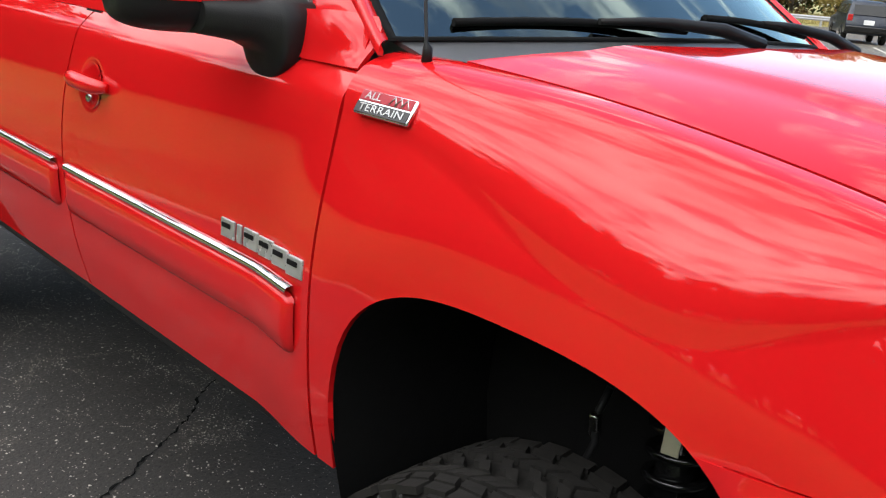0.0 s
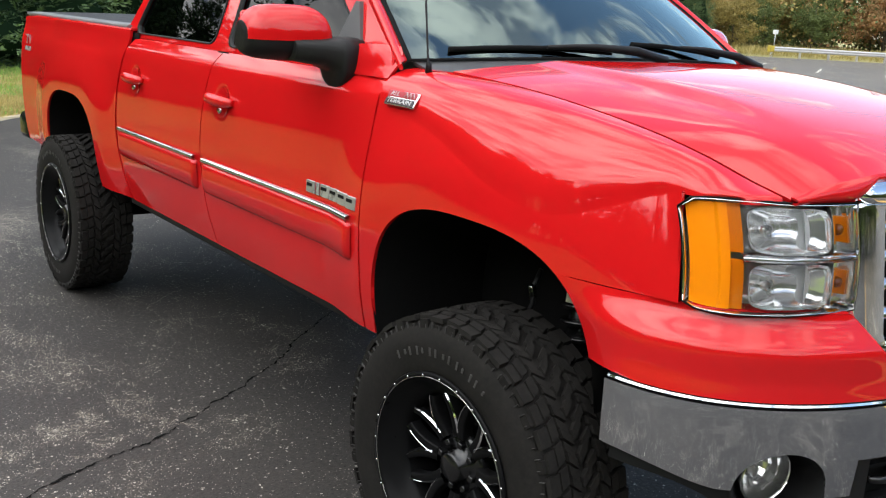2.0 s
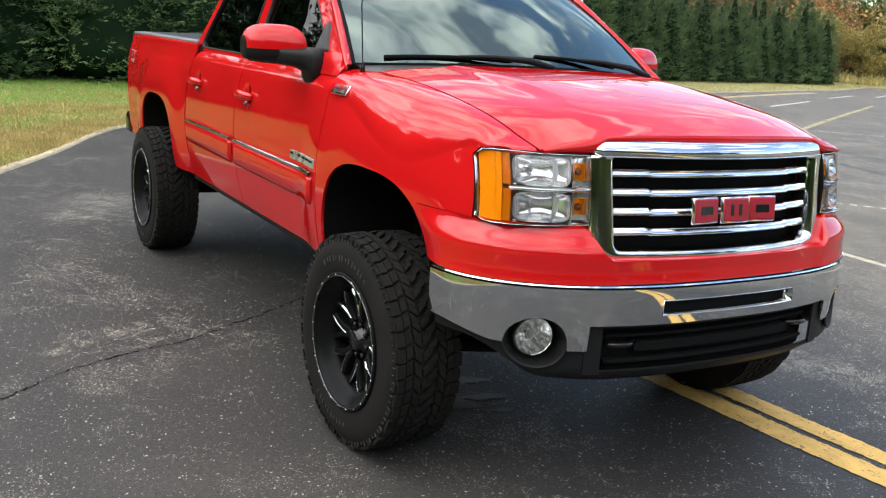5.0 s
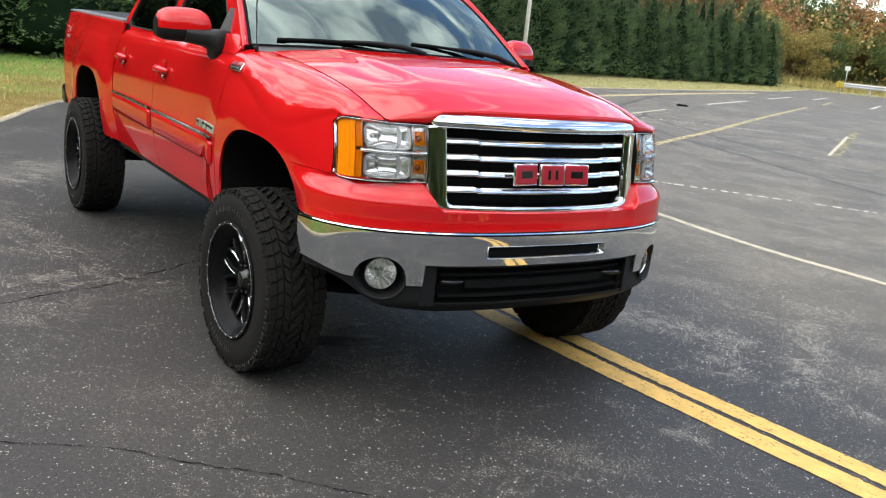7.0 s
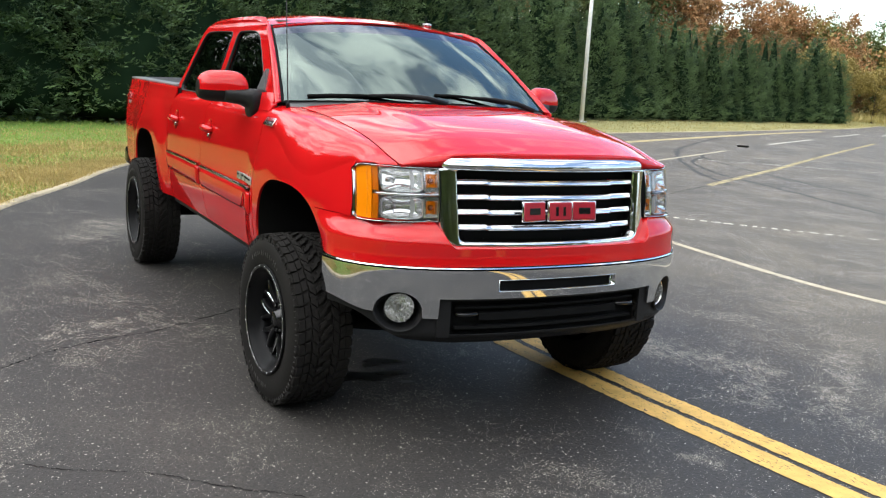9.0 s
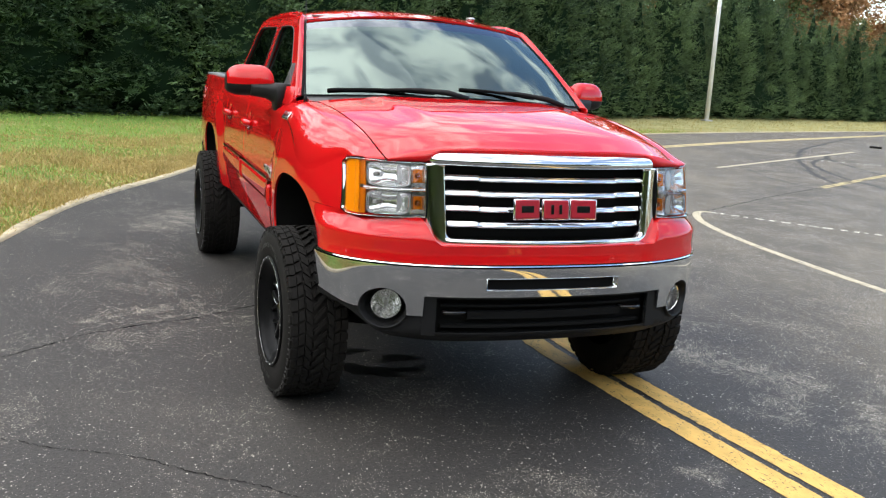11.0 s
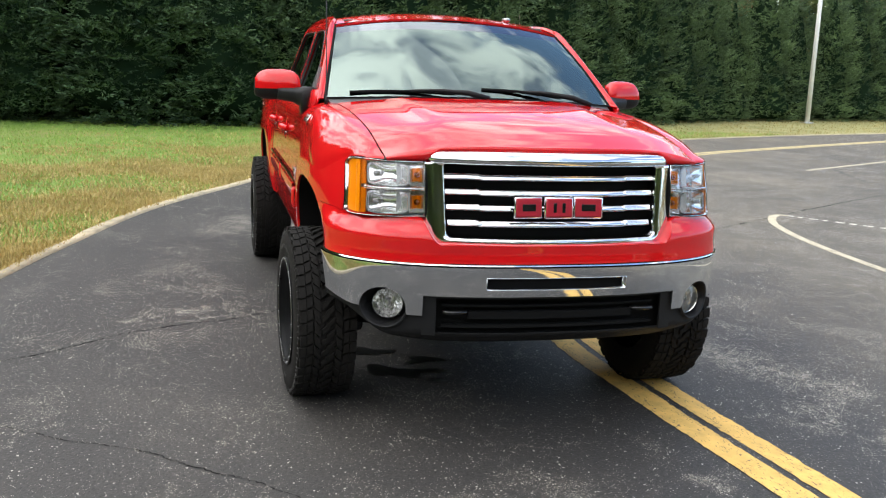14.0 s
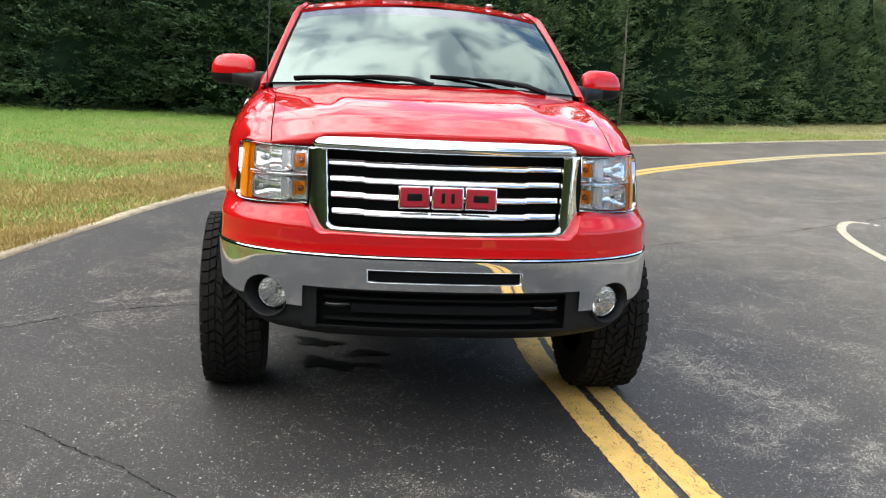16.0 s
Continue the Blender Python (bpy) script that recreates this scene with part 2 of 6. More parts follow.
    n.link(n.ramp(grain, [(0.3, 0.50), (0.7, 0.74)]), n.b.inputs["Roughness"])
    n.b.inputs["Specular IOR Level"].default_value = 0.36
    n.bump(n.mix(0.5, last.outputs["Distance"], grain), 0.5, 0.006)
    return n.m


def road_paint(name, colour, wear):
    n = Nodes(name)
    f = n.mix(0.45, n.noise(38.0, 7, 0.75), n.noise(5.0, 6, 0.7))
    gone = n.ramp(f, [(wear, 0.0), (wear + 0.04, 1.0)])
    nick = n.ramp(n.noise(16.0, 5, 0.6, distortion=2.2, stretch=(1.0, 2.6, 1.0)), [(0.615, 0.0), (0.635, 1.0)])
    gone = n.mix(1.0, gone, nick, "LIGHTEN")
    tone = n.ramp(n.noise(9.0, 6), [(0.35, tuple(c * 0.75 for c in colour)), (0.65, colour)])
    n.link(n.mix(gone, tone, (0.045, 0.044, 0.043)), n.b.inputs["Base Color"])
    n.b.inputs["Roughness"].default_value = 0.75
    n.bump(n.noise(55.0, 6, 0.7), 0.4, 0.004)
    return n.m


def turf():
    n = Nodes("turf")
    a = n.ramp(n.noise(0.28, 6, 0.6), [(0.40, (0.20, 0.36, 0.05)), (0.54, (0.29, 0.38, 0.07)), (0.66, (0.46, 0.38, 0.15))])
    b = n.ramp(n.noise(14.0, 6, 0.7), [(0.3, (0.10, 0.17, 0.03)), (0.7, (0.28, 0.35, 0.09))])
    sp = n.add("ShaderNodeSeparateXYZ")
    n.link(n.where(), sp.inputs[0])
    far = n.add("ShaderNodeMapRange")
    far.inputs["From Min"].default_value, far.inputs["From Max"].default_value = 6.0, 16.0
    n.link(sp.outputs["Y"], far.inputs["Value"])
    straw = n.ramp(n.noise(1.1, 7, 0.7), [(0.35, (0.26, 0.26, 0.085)), (0.65, (0.44, 0.39, 0.17))])
    n.link(n.mix(far.outputs["Result"], n.mix(0.45, a, b), straw), n.b.inputs["Base Color"])
    n.b.inputs["Roughness"].default_value = 0.9
    n.bump(n.noise(20.0, 6, 0.8), 0.9, 0.05)
    return n.m


def foliage(name, dark, light, spread=0.5, clump=0.4, size=1.4):
    """Leaves whose tone differs from leaf to leaf and from tree to tree."""
    n = Nodes(name)
    geo = n.add("ShaderNodeNewGeometry")
    obj = n.add("ShaderNodeObjectInfo")
    f = n.mix(spread, geo.outputs["Random Per Island"], obj.outputs["Random"])
    f = n.mix(clump, f, n.ramp(n.noise(size, 5, 0.65), [(0.38, 0.0), (0.64, 1.0)]))
    n.link(n.ramp(f, [(0.1, dark), (0.9, light)]), n.b.inputs["Base Color"])
    n.b.inputs["Roughness"].default_value = 0.6
    n.b.inputs["Specular IOR Level"].default_value = 0.3
    return n.m


def bark():
    n = Nodes("bark")
    f = n.noise(9.0, 8, 0.7, stretch=(3, 3, 0.5))
    n.link(n.ramp(f, [(0.3, (0.05, 0.04, 0.03)), (0.7, (0.16, 0.13, 0.10))]), n.b.inputs["Base Color"])
    n.b.inputs["Roughness"].default_value = 0.9
    n.bump(f, 0.8, 0.03)
    return n.m


def tyre_rubber():
    n = Nodes("tyre_rubber")
    f = n.mix(0.5, n.noise(7.0, 7, 0.7), n.noise(60.0, 4))
    n.link(n.ramp(f, [(0.35, (0.010, 0.0094, 0.0088)), (0.65, (0.023, 0.021, 0.019))]), n.b.inputs["Base Color"])
    n.link(n.ramp(f, [(0.3, 0.7), (0.7, 0.95)]), n.b.inputs["Roughness"])
    n.b.inputs["Specular IOR Level"].default_value = 0.14
    n.bump(n.noise(90.0, 4), 0.25, 0.003)
    return n.m


def ribbed(name, colour, scale, rough, metal=0.0, axis=(1, 0, 0), coat=0.2, relief=0.35):
    """Fluted lamp plastic or reflector."""
    n = Nodes(name)
    n.b.inputs["Base Color"].default_value = (*colour, 1)
    n.b.inputs["Roughness"].default_value, n.b.inputs["Metallic"].default_value = rough, metal
    n.b.inputs["Coat Weight"].default_value = coat
    n.b.inputs["Specular IOR Level"].default_value = 0.3
    w = n.add("ShaderNodeTexWave", Scale=scale, Distortion=0.3)
    mp = n.add("ShaderNodeMapping", Scale=axis)
    n.link(n.where(), mp.inputs["Vector"])
    n.link(mp.outputs[0], w.inputs["Vector"])
    n.bump(w.outputs["Fac"], relief, 0.004)
    return n.m


RED = paint()
CHROME = chrome()
BUMPER_CHROME = chrome("bumper_chrome", (0.72, 0.74, 0.76), 0.035, 0.05, 0.02)
COWL = plain("cowl_plastic", (0.055, 0.055, 0.056), 0.35, bump=0.15, scale=90)
SATIN = chrome("satin_metal", (0.55, 0.55, 0.54), 0.25, 0.3)
BLACK = plain("black_plastic", (0.012, 0.012, 0.0125), 0.48, bump=0.25, scale=90, Specular_IOR_Level=0.22)
GLOSS_BLACK = plain("gloss_black", (0.007, 0.007, 0.0075), 0.22, coat=0.2, bump=0.0, scale=20)
BULB = plain("bulb_glass", (0.30, 0.07, 0.004), 0.25, coat=0.4, bump=0.0)
RIM_BLACK = plain("rim_black", (0.007, 0.007, 0.0075), 0.32, bump=0.0, scale=20, Specular_IOR_Level=0.09)
MATT_BLACK = plain("matt_black", (0.008, 0.008, 0.008), 0.9, bump=0.1, Specular_IOR_Level=0.12)
RUBBER = tyre_rubber()
WINDSHIELD = glass("windshield_glass", (0.50, 0.58, 0.54), 2.3, tone=(0.82, 1.0, 0.94))
SHADE_BAND = glass("shade_band_glass", (0.22, 0.25, 0.30), 2.4, tone=(0.84, 0.90, 1.0))
TINTED = glass("tinted_glass", (0.03, 0.035, 0.035), 1.30)
LENS = glass("lamp_lens", (0.97, 0.97, 0.97), 1.45)
AMBER = ribbed("amber_plastic", (0.95, 0.265, 0.0), 40.0, 0.30, axis=(0, 0, 1), coat=0.25, relief=0.30)
AMBER_RIBBED = ribbed("ribbed_amber", (0.80, 0.20, 0.0), 150.0, 0.3, axis=(0, 0, 1), coat=0.1)
REFLECTOR = plain("lamp_reflector", (0.90, 0.91, 0.92), 0.12, metal=0.65, vary=0.05, bump=0.0)
LAMP_BOWL = plain("lamp_bowl", (0.95, 0.95, 0.94), 0.10, metal=0.8, vary=0.05, bump=0.0)
FROSTED = plain("frosted_panel", (0.74, 0.75, 0.76), 0.45, metal=0.2, vary=0.06, bump=0.3, scale=120)
FLUTED = ribbed("fluted_reflector", (0.92, 0.93, 0.94), 24.0, 0.11, 0.78, axis=(0, 1, 0), relief=0.45)
EMBLEM_RED = plain("emblem_red", (0.38, 0.006, 0.020), 0.45, coat=0.15, bump=0.15, scale=300)
WHITE_RUBBER = plain("sidewall_white", (0.05, 0.048, 0.045), 0.7)
DECAL = plain("silver_decal", (0.46, 0.46, 0.46), 0.28, metal=0.5, bump=0.0)
CABIN = plain("cabin_trim", (0.10, 0.095, 0.085), 0.8)
ASPHALT = asphalt()
YELLOW = road_paint("yellow_road_paint", (0.80, 0.49, 0.13), 0.60)
PALE_YELLOW = road_paint("pale_yellow_paint", (0.66, 0.53, 0.27), 0.56)
FADED_YELLOW = road_paint("faded_yellow_paint", (0.58, 0.48, 0.22), 0.462)
WORN_YELLOW = road_paint("worn_yellow_paint", (0.62, 0.50, 0.24), 0.50)
WHITE = road_paint("white_road_paint", (0.58, 0.51, 0.36), 0.56)
WORN_WHITE = road_paint("worn_white_paint", (0.80, 0.75, 0.62), 0.53)
CONCRETE = plain("pale_concrete", (0.42, 0.35, 0.23), 0.85, vary=0.35, scale=9, bump=0.5, dist=0.01)
TURF = turf()
CRACK = plain("crack_tar", (0.008, 0.008, 0.008), 0.9, Specular_IOR_Level=0.05)
OIL = plain("oil_stain", (0.006, 0.006, 0.006), 0.35, bump=0.0)
BARK = bark()
DEAD_WOOD = plain("dead_wood", (0.20, 0.17, 0.13), 0.9, vary=0.3, scale=14, bump=0.4, dist=0.01)
GREEN = foliage("evergreen_leaves", (0.014, 0.038, 0.016), (0.094, 0.156, 0.062), 0.35, 0.55, 1.5)
CYPRESS = foliage("cypress_leaves", (0.014, 0.038, 0.018), (0.19, 0.28, 0.11), 0.3, 0.55, 0.9)
CORE = plain("shade_core", (0.014, 0.028, 0.014), 1.0, scale=3, Specular_IOR_Level=0.0)
LEAF_GREEN = foliage("green_leaves", (0.05, 0.08, 0.02), (0.14, 0.17, 0.05), 0.3)
LEAF_RUST = foliage("rust_leaves", (0.15, 0.11, 0.04), (0.54, 0.27, 0.12), 0.45, 0.45, 0.8)
LEAF_GOLD = foliage("gold_leaves", (0.17, 0.14, 0.035), (0.42, 0.32, 0.10), 0.3)
BLADE = foliage("grass_blades", (0.19, 0.34, 0.05), (0.37, 0.50, 0.11), 0.0)
STRAW = foliage("dry_grass", (0.26, 0.23, 0.07), (0.54, 0.43, 0.18), 0.0)
WITHERED = foliage("withered_grass", (0.36, 0.27, 0.09), (0.64, 0.50, 0.20), 0.0)
GALVANISED = plain("galvanised_steel", (0.55, 0.55, 0.54), 0.45, metal=0.6, scale=8)
POLE = plain("pole_paint", (0.78, 0.77, 0.74), 0.5, scale=5)
SIGN_WHITE = plain("sign_white", (0.75, 0.75, 0.74), 0.5)
SUV_PAINT = plain("dark_blue_paint", (0.006, 0.011, 0.024), 0.3, coat=0.35, bump=0.0)
TAIL_RED = plain("tail_lamp_red", (0.45, 0.01, 0.012), 0.2, coat=1.0, bump=0.0)

# ---- mesh helpers ----


def thing(name, label, category, group="", kind="", at=(0, 0, 0)):
    ob = new(name)
    ob.location = at
    return tagged(ob, label, category, group, kind)


def part(name, mesh, material, parent=None, label=""):
    """Links a bmesh or mesh as one object under a thing or part."""
    if isinstance(mesh, bmesh.types.BMesh):
        me = bpy.data.meshes.new(name)
        mesh.to_mesh(me)
        mesh.free()
    else:
        me = mesh
    if material and not me.materials:
        me.materials.append(material)
    ob = new(name, me)
    if parent:
        ob.parent = parent
    return tagged(ob, label)


def raw(name, verts, faces, smooth=True):
    me = bpy.data.meshes.new(name)
    me.from_pydata([tuple(v) for v in verts], [], [tuple(f) for f in faces])
    if smooth:
        me.polygons.foreach_set("use_smooth", [True] * len(me.polygons))
    me.update()
    return me


def sheet(rows, thick=0.0, flip=False, closed=False):
    """A bmesh from a grid of points; with thick it gets a back and edges."""
    P = np.array(rows, float)
    m, n = P.shape[:2]
    du, dv = np.gradient(P, axis=0), np.gradient(P, axis=1)
    N = np.cross(du, dv)
    N /= np.linalg.norm(N, axis=2, keepdims=True) + 1e-12
    if flip:
        N = -N
    bm = bmesh.new()
    top = [[bm.verts.new(p) for p in row] for row in P]

    def quad(a, b, c, d, smooth=True):
        vs = []
        for v in (a, b, c, d):
            if v not in vs:
                vs.append(v)
        if len(vs) < 3:
            return
        try:
            f = bm.faces.new(vs[::-1] if flip else vs)
            f.smooth = smooth
        except ValueError:
            pass
    for i in range(m - 1 + (1 if closed else 0)):
        k = (i + 1) % m
        for j in range(n - 1):
            quad(top[i][j], top[k][j], top[k][j + 1], top[i][j + 1])
    if thick:
        low = [[bm.verts.new(p) for p in row] for row in P - N * thick]
        for i in range(m - 1):
            for j in range(n - 1):
                quad(low[i][j + 1], low[i + 1][j + 1], low[i + 1][j], low[i][j])
        for i in range(m - 1):
            quad(top[i + 1][0], top[i][0], low[i][0], low[i + 1][0], False)
            quad(top[i][-1], top[i + 1][-1], low[i + 1][-1], low[i][-1], False)
        for j in range(n - 1):
            quad(top[0][j], top[0][j + 1], low[0][j + 1], low[0][j], False)
            quad(top[-1][j + 1], top[-1][j], low[-1][j], low[-1][j + 1], False)
        bm.edges.ensure_lookup_table()
        for e in bm.edges:
            if len(e.link_faces) == 2 and e.link_faces[0].smooth != e.link_faces[1].smooth:
                e.smooth = False
    bmesh.ops.remove_doubles(bm, verts=bm.verts, dist=1e-5)
    return bm


def join(*bms):
    out = bmesh.new()
    for b in bms:
        me = bpy.data.meshes.new("tmp")
        b.to_mesh(me)
        b.free()
        out.from_mesh(me)
        bpy.data.meshes.remove(me)
    return out


def rings(loops, cap=False, closed_u=True):
    """Skins closed loops of points one after another."""
    bm = bmesh.new()
    vs = [[bm.verts.new(p) for p in lp] for lp in loops]
    n = len(vs[0])
    for a, b in zip(vs, vs[1:]):
        for j in range(n if closed_u else n - 1):
            k = (j + 1) % n
            f = bm.faces.new((a[j], a[k], b[k], b[j]))
            f.smooth = True
    if cap:
        bm.faces.new(vs[0][::-1])
        bm.faces.new(vs[-1])
    bmesh.ops.recalc_face_normals(bm, faces=bm.faces)
    return bm


def tube(points, radius, n=8, cap=True):
    """A tube along a line of points; radius may be a list."""
    pts = [Vector(p) for p in points]
    rad = radius if isinstance(radius, (list, tuple)) else [radius] * len(pts)
    loops = []
    side = None
    for i, p in enumerate(pts):
        d = (pts[min(i + 1, len(pts) - 1)] - pts[max(i - 1, 0)]).normalized()
        if side is None:
            side = d.orthogonal().normalized()
        side = (side - d * side.dot(d)).normalized()
        up2 = d.cross(side)
        loops.append([p + (side * math.cos(a) + up2 * math.sin(a)) * rad[i] for a in (2 * math.pi * k / n for k in range(n))])
    return rings(loops, cap)


def rbox(sx, sy, sz, bevel=0.01, m=None, segments=2):
    """A box with rounded edges about the origin, laid by m."""
    bm = bmesh.new()
    bmesh.ops.create_cube(bm, size=1.0, matrix=Matrix.Diagonal((sx, sy, sz, 1)))
    if bevel:
        bmesh.ops.bevel(bm, geom=bm.edges[:], offset=bevel, segments=segments, affect="EDGES", profile=0.5)
    if m is not None:
        bm.transform(m)
    for f in bm.faces:
        f.smooth = bevel > 0 and f.calc_area() < 0.3 * max(sx * sy, sy * sz, sx * sz)
    return bm


def lathe(profile, n=64, arc=2 * math.pi):
    """Turns a profile of (radius, y) about the y axis."""
    return rings([[(r * math.cos(2 * math.pi * k / n), y, r * math.sin(2 * math.pi * k / n)) for k in range(n)] for r, y in profile])


def strip(line, width, z=0.004, seed=0, rough=0.0, ragged=0.0):
    """A flat painted or cracked line on the ground."""
    rnd = random.Random(seed)
    pts = [Vector((x, y, 0)) for x, y in line]
    fine = []
    for i in range(len(pts) - 1):
        p0, p1, p2, p3 = pts[max(i - 1, 0)], pts[i], pts[i + 1], pts[min(i + 2, len(pts) - 1)]
        k = max(2, int((p2 - p1).length / 0.018)) if rough else max(2, int((p2 - p1).length / 0.025)) if ragged and p1.length < 14 else max(2, int((p2 - p1).length / 0.5))
        for s in range(k):
            t = s / k
            fine.append(0.5 * (2 * p1 + (p2 - p0) * t + (2 * p0 - 5 * p1 + 4 * p2 - p3) * t * t + (3 * p1 - p0 - 3 * p2 + p3) * t ** 3))
    fine.append(pts[-1])
    rows = []
    for i, p in enumerate(fine):
        d = (fine[min(i + 1, len(fine) - 1)] - fine[max(i - 1, 0)]).normalized()
        s = Vector((-d.y, d.x, 0))
        w = width * (1 if not rough else rnd.uniform(0.05, 1.5) * (0.75 + 0.5 * noise.noise((p.x * 7, p.y * 7, seed))))
        o = s * rnd.uniform(-0.32, 0.32) * rough
        if rough:
            o += s * rough * (2.2 * noise.noise((p.x * 2.4, p.y * 2.4, seed)) + 0.7 * noise.noise((p.x * 11, p.y * 11, seed)))
        e0, e1 = (0.7 * ragged * rnd.uniform(-1, 1) ** 3 + 0.2 * ragged * noise.noise((p.x * 9, p.y * 9, seed + k * 5)) for k in (0, 1))
        rows.append([p + o - s * (w / 2 + e0) + Vector((0, 0, z)), p + o + s * (w / 2 + e1) + Vector((0, 0, z))])
    bm = sheet(rows)
    bmesh.ops.recalc_face_normals(bm, faces=bm.faces)
    for f in bm.faces:
        if f.normal.z < 0:
            f.normal_flip()
    return bm


def smooth_line(table, x):
    """Smooth interpolation in a table of (x, value)."""
    xs, vs = [a for a, _ in table], [b for _, b in table]
    if x <= xs[0]:
        return vs[0]
    if x >= xs[-1]:
        return vs[-1]
    i = max(k for k in range(len(xs) - 1) if xs[k] <= x)
    h = xs[i + 1] - xs[i]

    def slope(k):
        if k == 0 or k == len(xs) - 1:
            j = min(k, len(xs) - 2)
            return (vs[j + 1] - vs[j]) / (xs[j + 1] - xs[j])
        return (vs[k + 1] - vs[k - 1]) / (xs[k + 1] - xs[k - 1])
    t = (x - xs[i]) / h
    a, b = slope(i) * h, slope(i + 1) * h
    return (2 * t ** 3 - 3 * t * t + 1) * vs[i] + (t ** 3 - 2 * t * t + t) * a + (-2 * t ** 3 + 3 * t * t) * vs[i + 1] + (t ** 3 - t * t) * b


def steps(a, b, n):
    return [a + (b - a) * i / (n - 1) for i in range(n)]


def ease(t):
    t = max(0.0, min(1.0, t))
    return t * t * (3 - 2 * t)

# ---- ground, lot and its markings ----
KERB = [(30, -7.5), (14, -6.2), (6, -5.1), (2, -4.25), (-2.65, -3.12), (-4.0, -2.79), (-6.3, -2.12), (-8.65, -1.0), (-10.2, -0.33), (-11.4, 0.45),
        (-13.0, 2.4), (-15.3, 5.8), (-19.2, 12.3), (-21.9, 18.0), (-23.3, 21.5), (-26.8, 30.5), (-29.3, 36.0), (-32.0, 43.0), (-37.0, 52.0)]
bm = bmesh.new()
bmesh.ops.create_grid(bm, x_segments=60, y_segments=60, size=450)
for v in bm.verts:
    v.co.z = -0.03
tagged(part("ground", bm, TURF), "mown grass verge, green with dry yellow patches", "ground", kind="structure")
edge = [Vector((x, y, 0)) for x, y in KERB] + [Vector((-33, 60.0, 0)), Vector((-20, 80.0, 0)), Vector((40, 90, 0)), Vector((75, 60, 0)), Vector((60, -10, 0))]
fine = []
for i in range(len(KERB) - 1):
    p0, p1, p2, p3 = edge[max(i - 1, 0)], edge[i], edge[i + 1], edge[min(i + 2, len(KERB) - 1)]
    for s in range(6):
        t = s / 6
        fine.append(0.5 * (2 * p1 + (p2 - p0) * t + (2 * p0 - 5 * p1 + 4 * p2 - p3) * t * t + (3 * p1 - p0 - 3 * p2 + p3) * t ** 3))
kerb_line = fine + [edge[len(KERB) - 1]]
bm = bmesh.new()
f = bm.faces.new([bm.verts.new(p) for p in kerb_line + edge[len(KERB):]])
if f.normal.z < 0:
    f.normal_flip()
bm.normal_update()
if bm.faces[:][0].normal.z < 0:
    bm.faces[:][0].normal_flip()
bmesh.ops.triangulate(bm, faces=bm.faces[:])
tagged(part("parking_lot", bm, ASPHALT), "dark worn asphalt lot with pale dusty scuffs", "asphalt", kind="structure")

# low pale edging between the asphalt and the grass
rnd = random.Random(4)
rows = []
for i, p in enumerate(kerb_line):
    d = (kerb_line[min(i + 1, len(kerb_line) - 1)] - kerb_line[max(i - 1, 0)]).normalized()
    s = Vector((d.y, -d.x, 0))
    s = s if s.dot(Vector((-0.5, -1, 0))) > 0 or s.x < 0 else -s
    w = rnd.uniform(0.07, 0.12)
    rows.append([p - s * 0.01 + Vector((0, 0, -0.02)), p + Vector((0, 0, 0.02)), p + s * w + Vector((0, 0, 0.024)), p + s * (w + 0.02) + Vector((0, 0, -0.02))])
bm = sheet(rows)
bmesh.ops.recalc_face_normals(bm, faces=bm.faces)
tagged(part("kerb", bm, CONCRETE), "low cream-coloured edging along the grass", "kerb", kind="structure")

CENTRE = [(26, 2.95), (10, 1.76), (2, 1.03), (0.4, 0.885), (-1, 0.83), (-4, 1.10), (-7, 2.15), (-10.2, 4.33), (-12.65, 6.99), (-14.6, 9.6), (-16.0, 12.0), (-17.6, 14.8), (-19.8, 18.9), (-24.4, 28.1), (-28, 36)]


def beside(line, off):
    out = []
    for i, (x, y) in enumerate(line):
        a, b = line[max(i - 1, 0)], line[min(i + 1, len(line) - 1)]
        d = Vector((b[0] - a[0], b[1] - a[1])).normalized()
        out.append((x - d.y * off, y + d.x * off))
    return out


def marking(line, width, material, label, seed=0, rough=0.0, z=0.004, name="road_marking"):
    tagged(part(name, strip(line, width, z, seed, rough, 0.0 if rough else 0.012), material), label, "road marking", kind="structure")


def dotted(line, width, material, label, seed):
    """A worn line that has broken up into short dabs of paint."""
    rnd, dabs = random.Random(seed), []
    for (ax, ay), (bx, by) in zip(line, line[1:]):
        length = math.hypot(bx - ax, by - ay)
        s = 0.0
        while s < length - 0.06:
            e = min(length, s + rnd.uniform(0.05, 0.13))
            if rnd.random() < 0.9:
                dabs.append(strip([(ax + (bx - ax) * q / length, ay + (by - ay) * q / length) for q in (s, e)], width * rnd.uniform(0.6, 1.1), 0.004, seed, 0.0, 0.012))
            s = e + rnd.uniform(0.05, 0.09)
    tagged(part("road_marking", join(*dabs), material), label, "road marking", kind="structure")


for off, wide, seed in ((0.103, 0.158, 1), (-0.092, 0.135, 2)):
    line = beside(CENTRE, off)
    marking(line[:9], wide, YELLOW, "yellow centre line with worn edges on asphalt", seed)
    # the far stretch takes a paler yellow
    marking(line[8:], wide, PALE_YELLOW, "paler far end of the yellow centre line", seed)
marking([(-5.74, 5.76), (-5.80, 5.64), (-5.70, 5.50), (-5.46, 5.33), (-5.12, 5.15), (-4.49, 4.95), (-3.86, 4.82), (-3.3, 4.74), (-2.49, 4.66), (-1.85, 4.61), (-1.14, 4.61), (-0.3, 4.69), (4, 5.0), (12, 5.7)], 0.10, WHITE, "white painted edge line bending at a corner", 3)
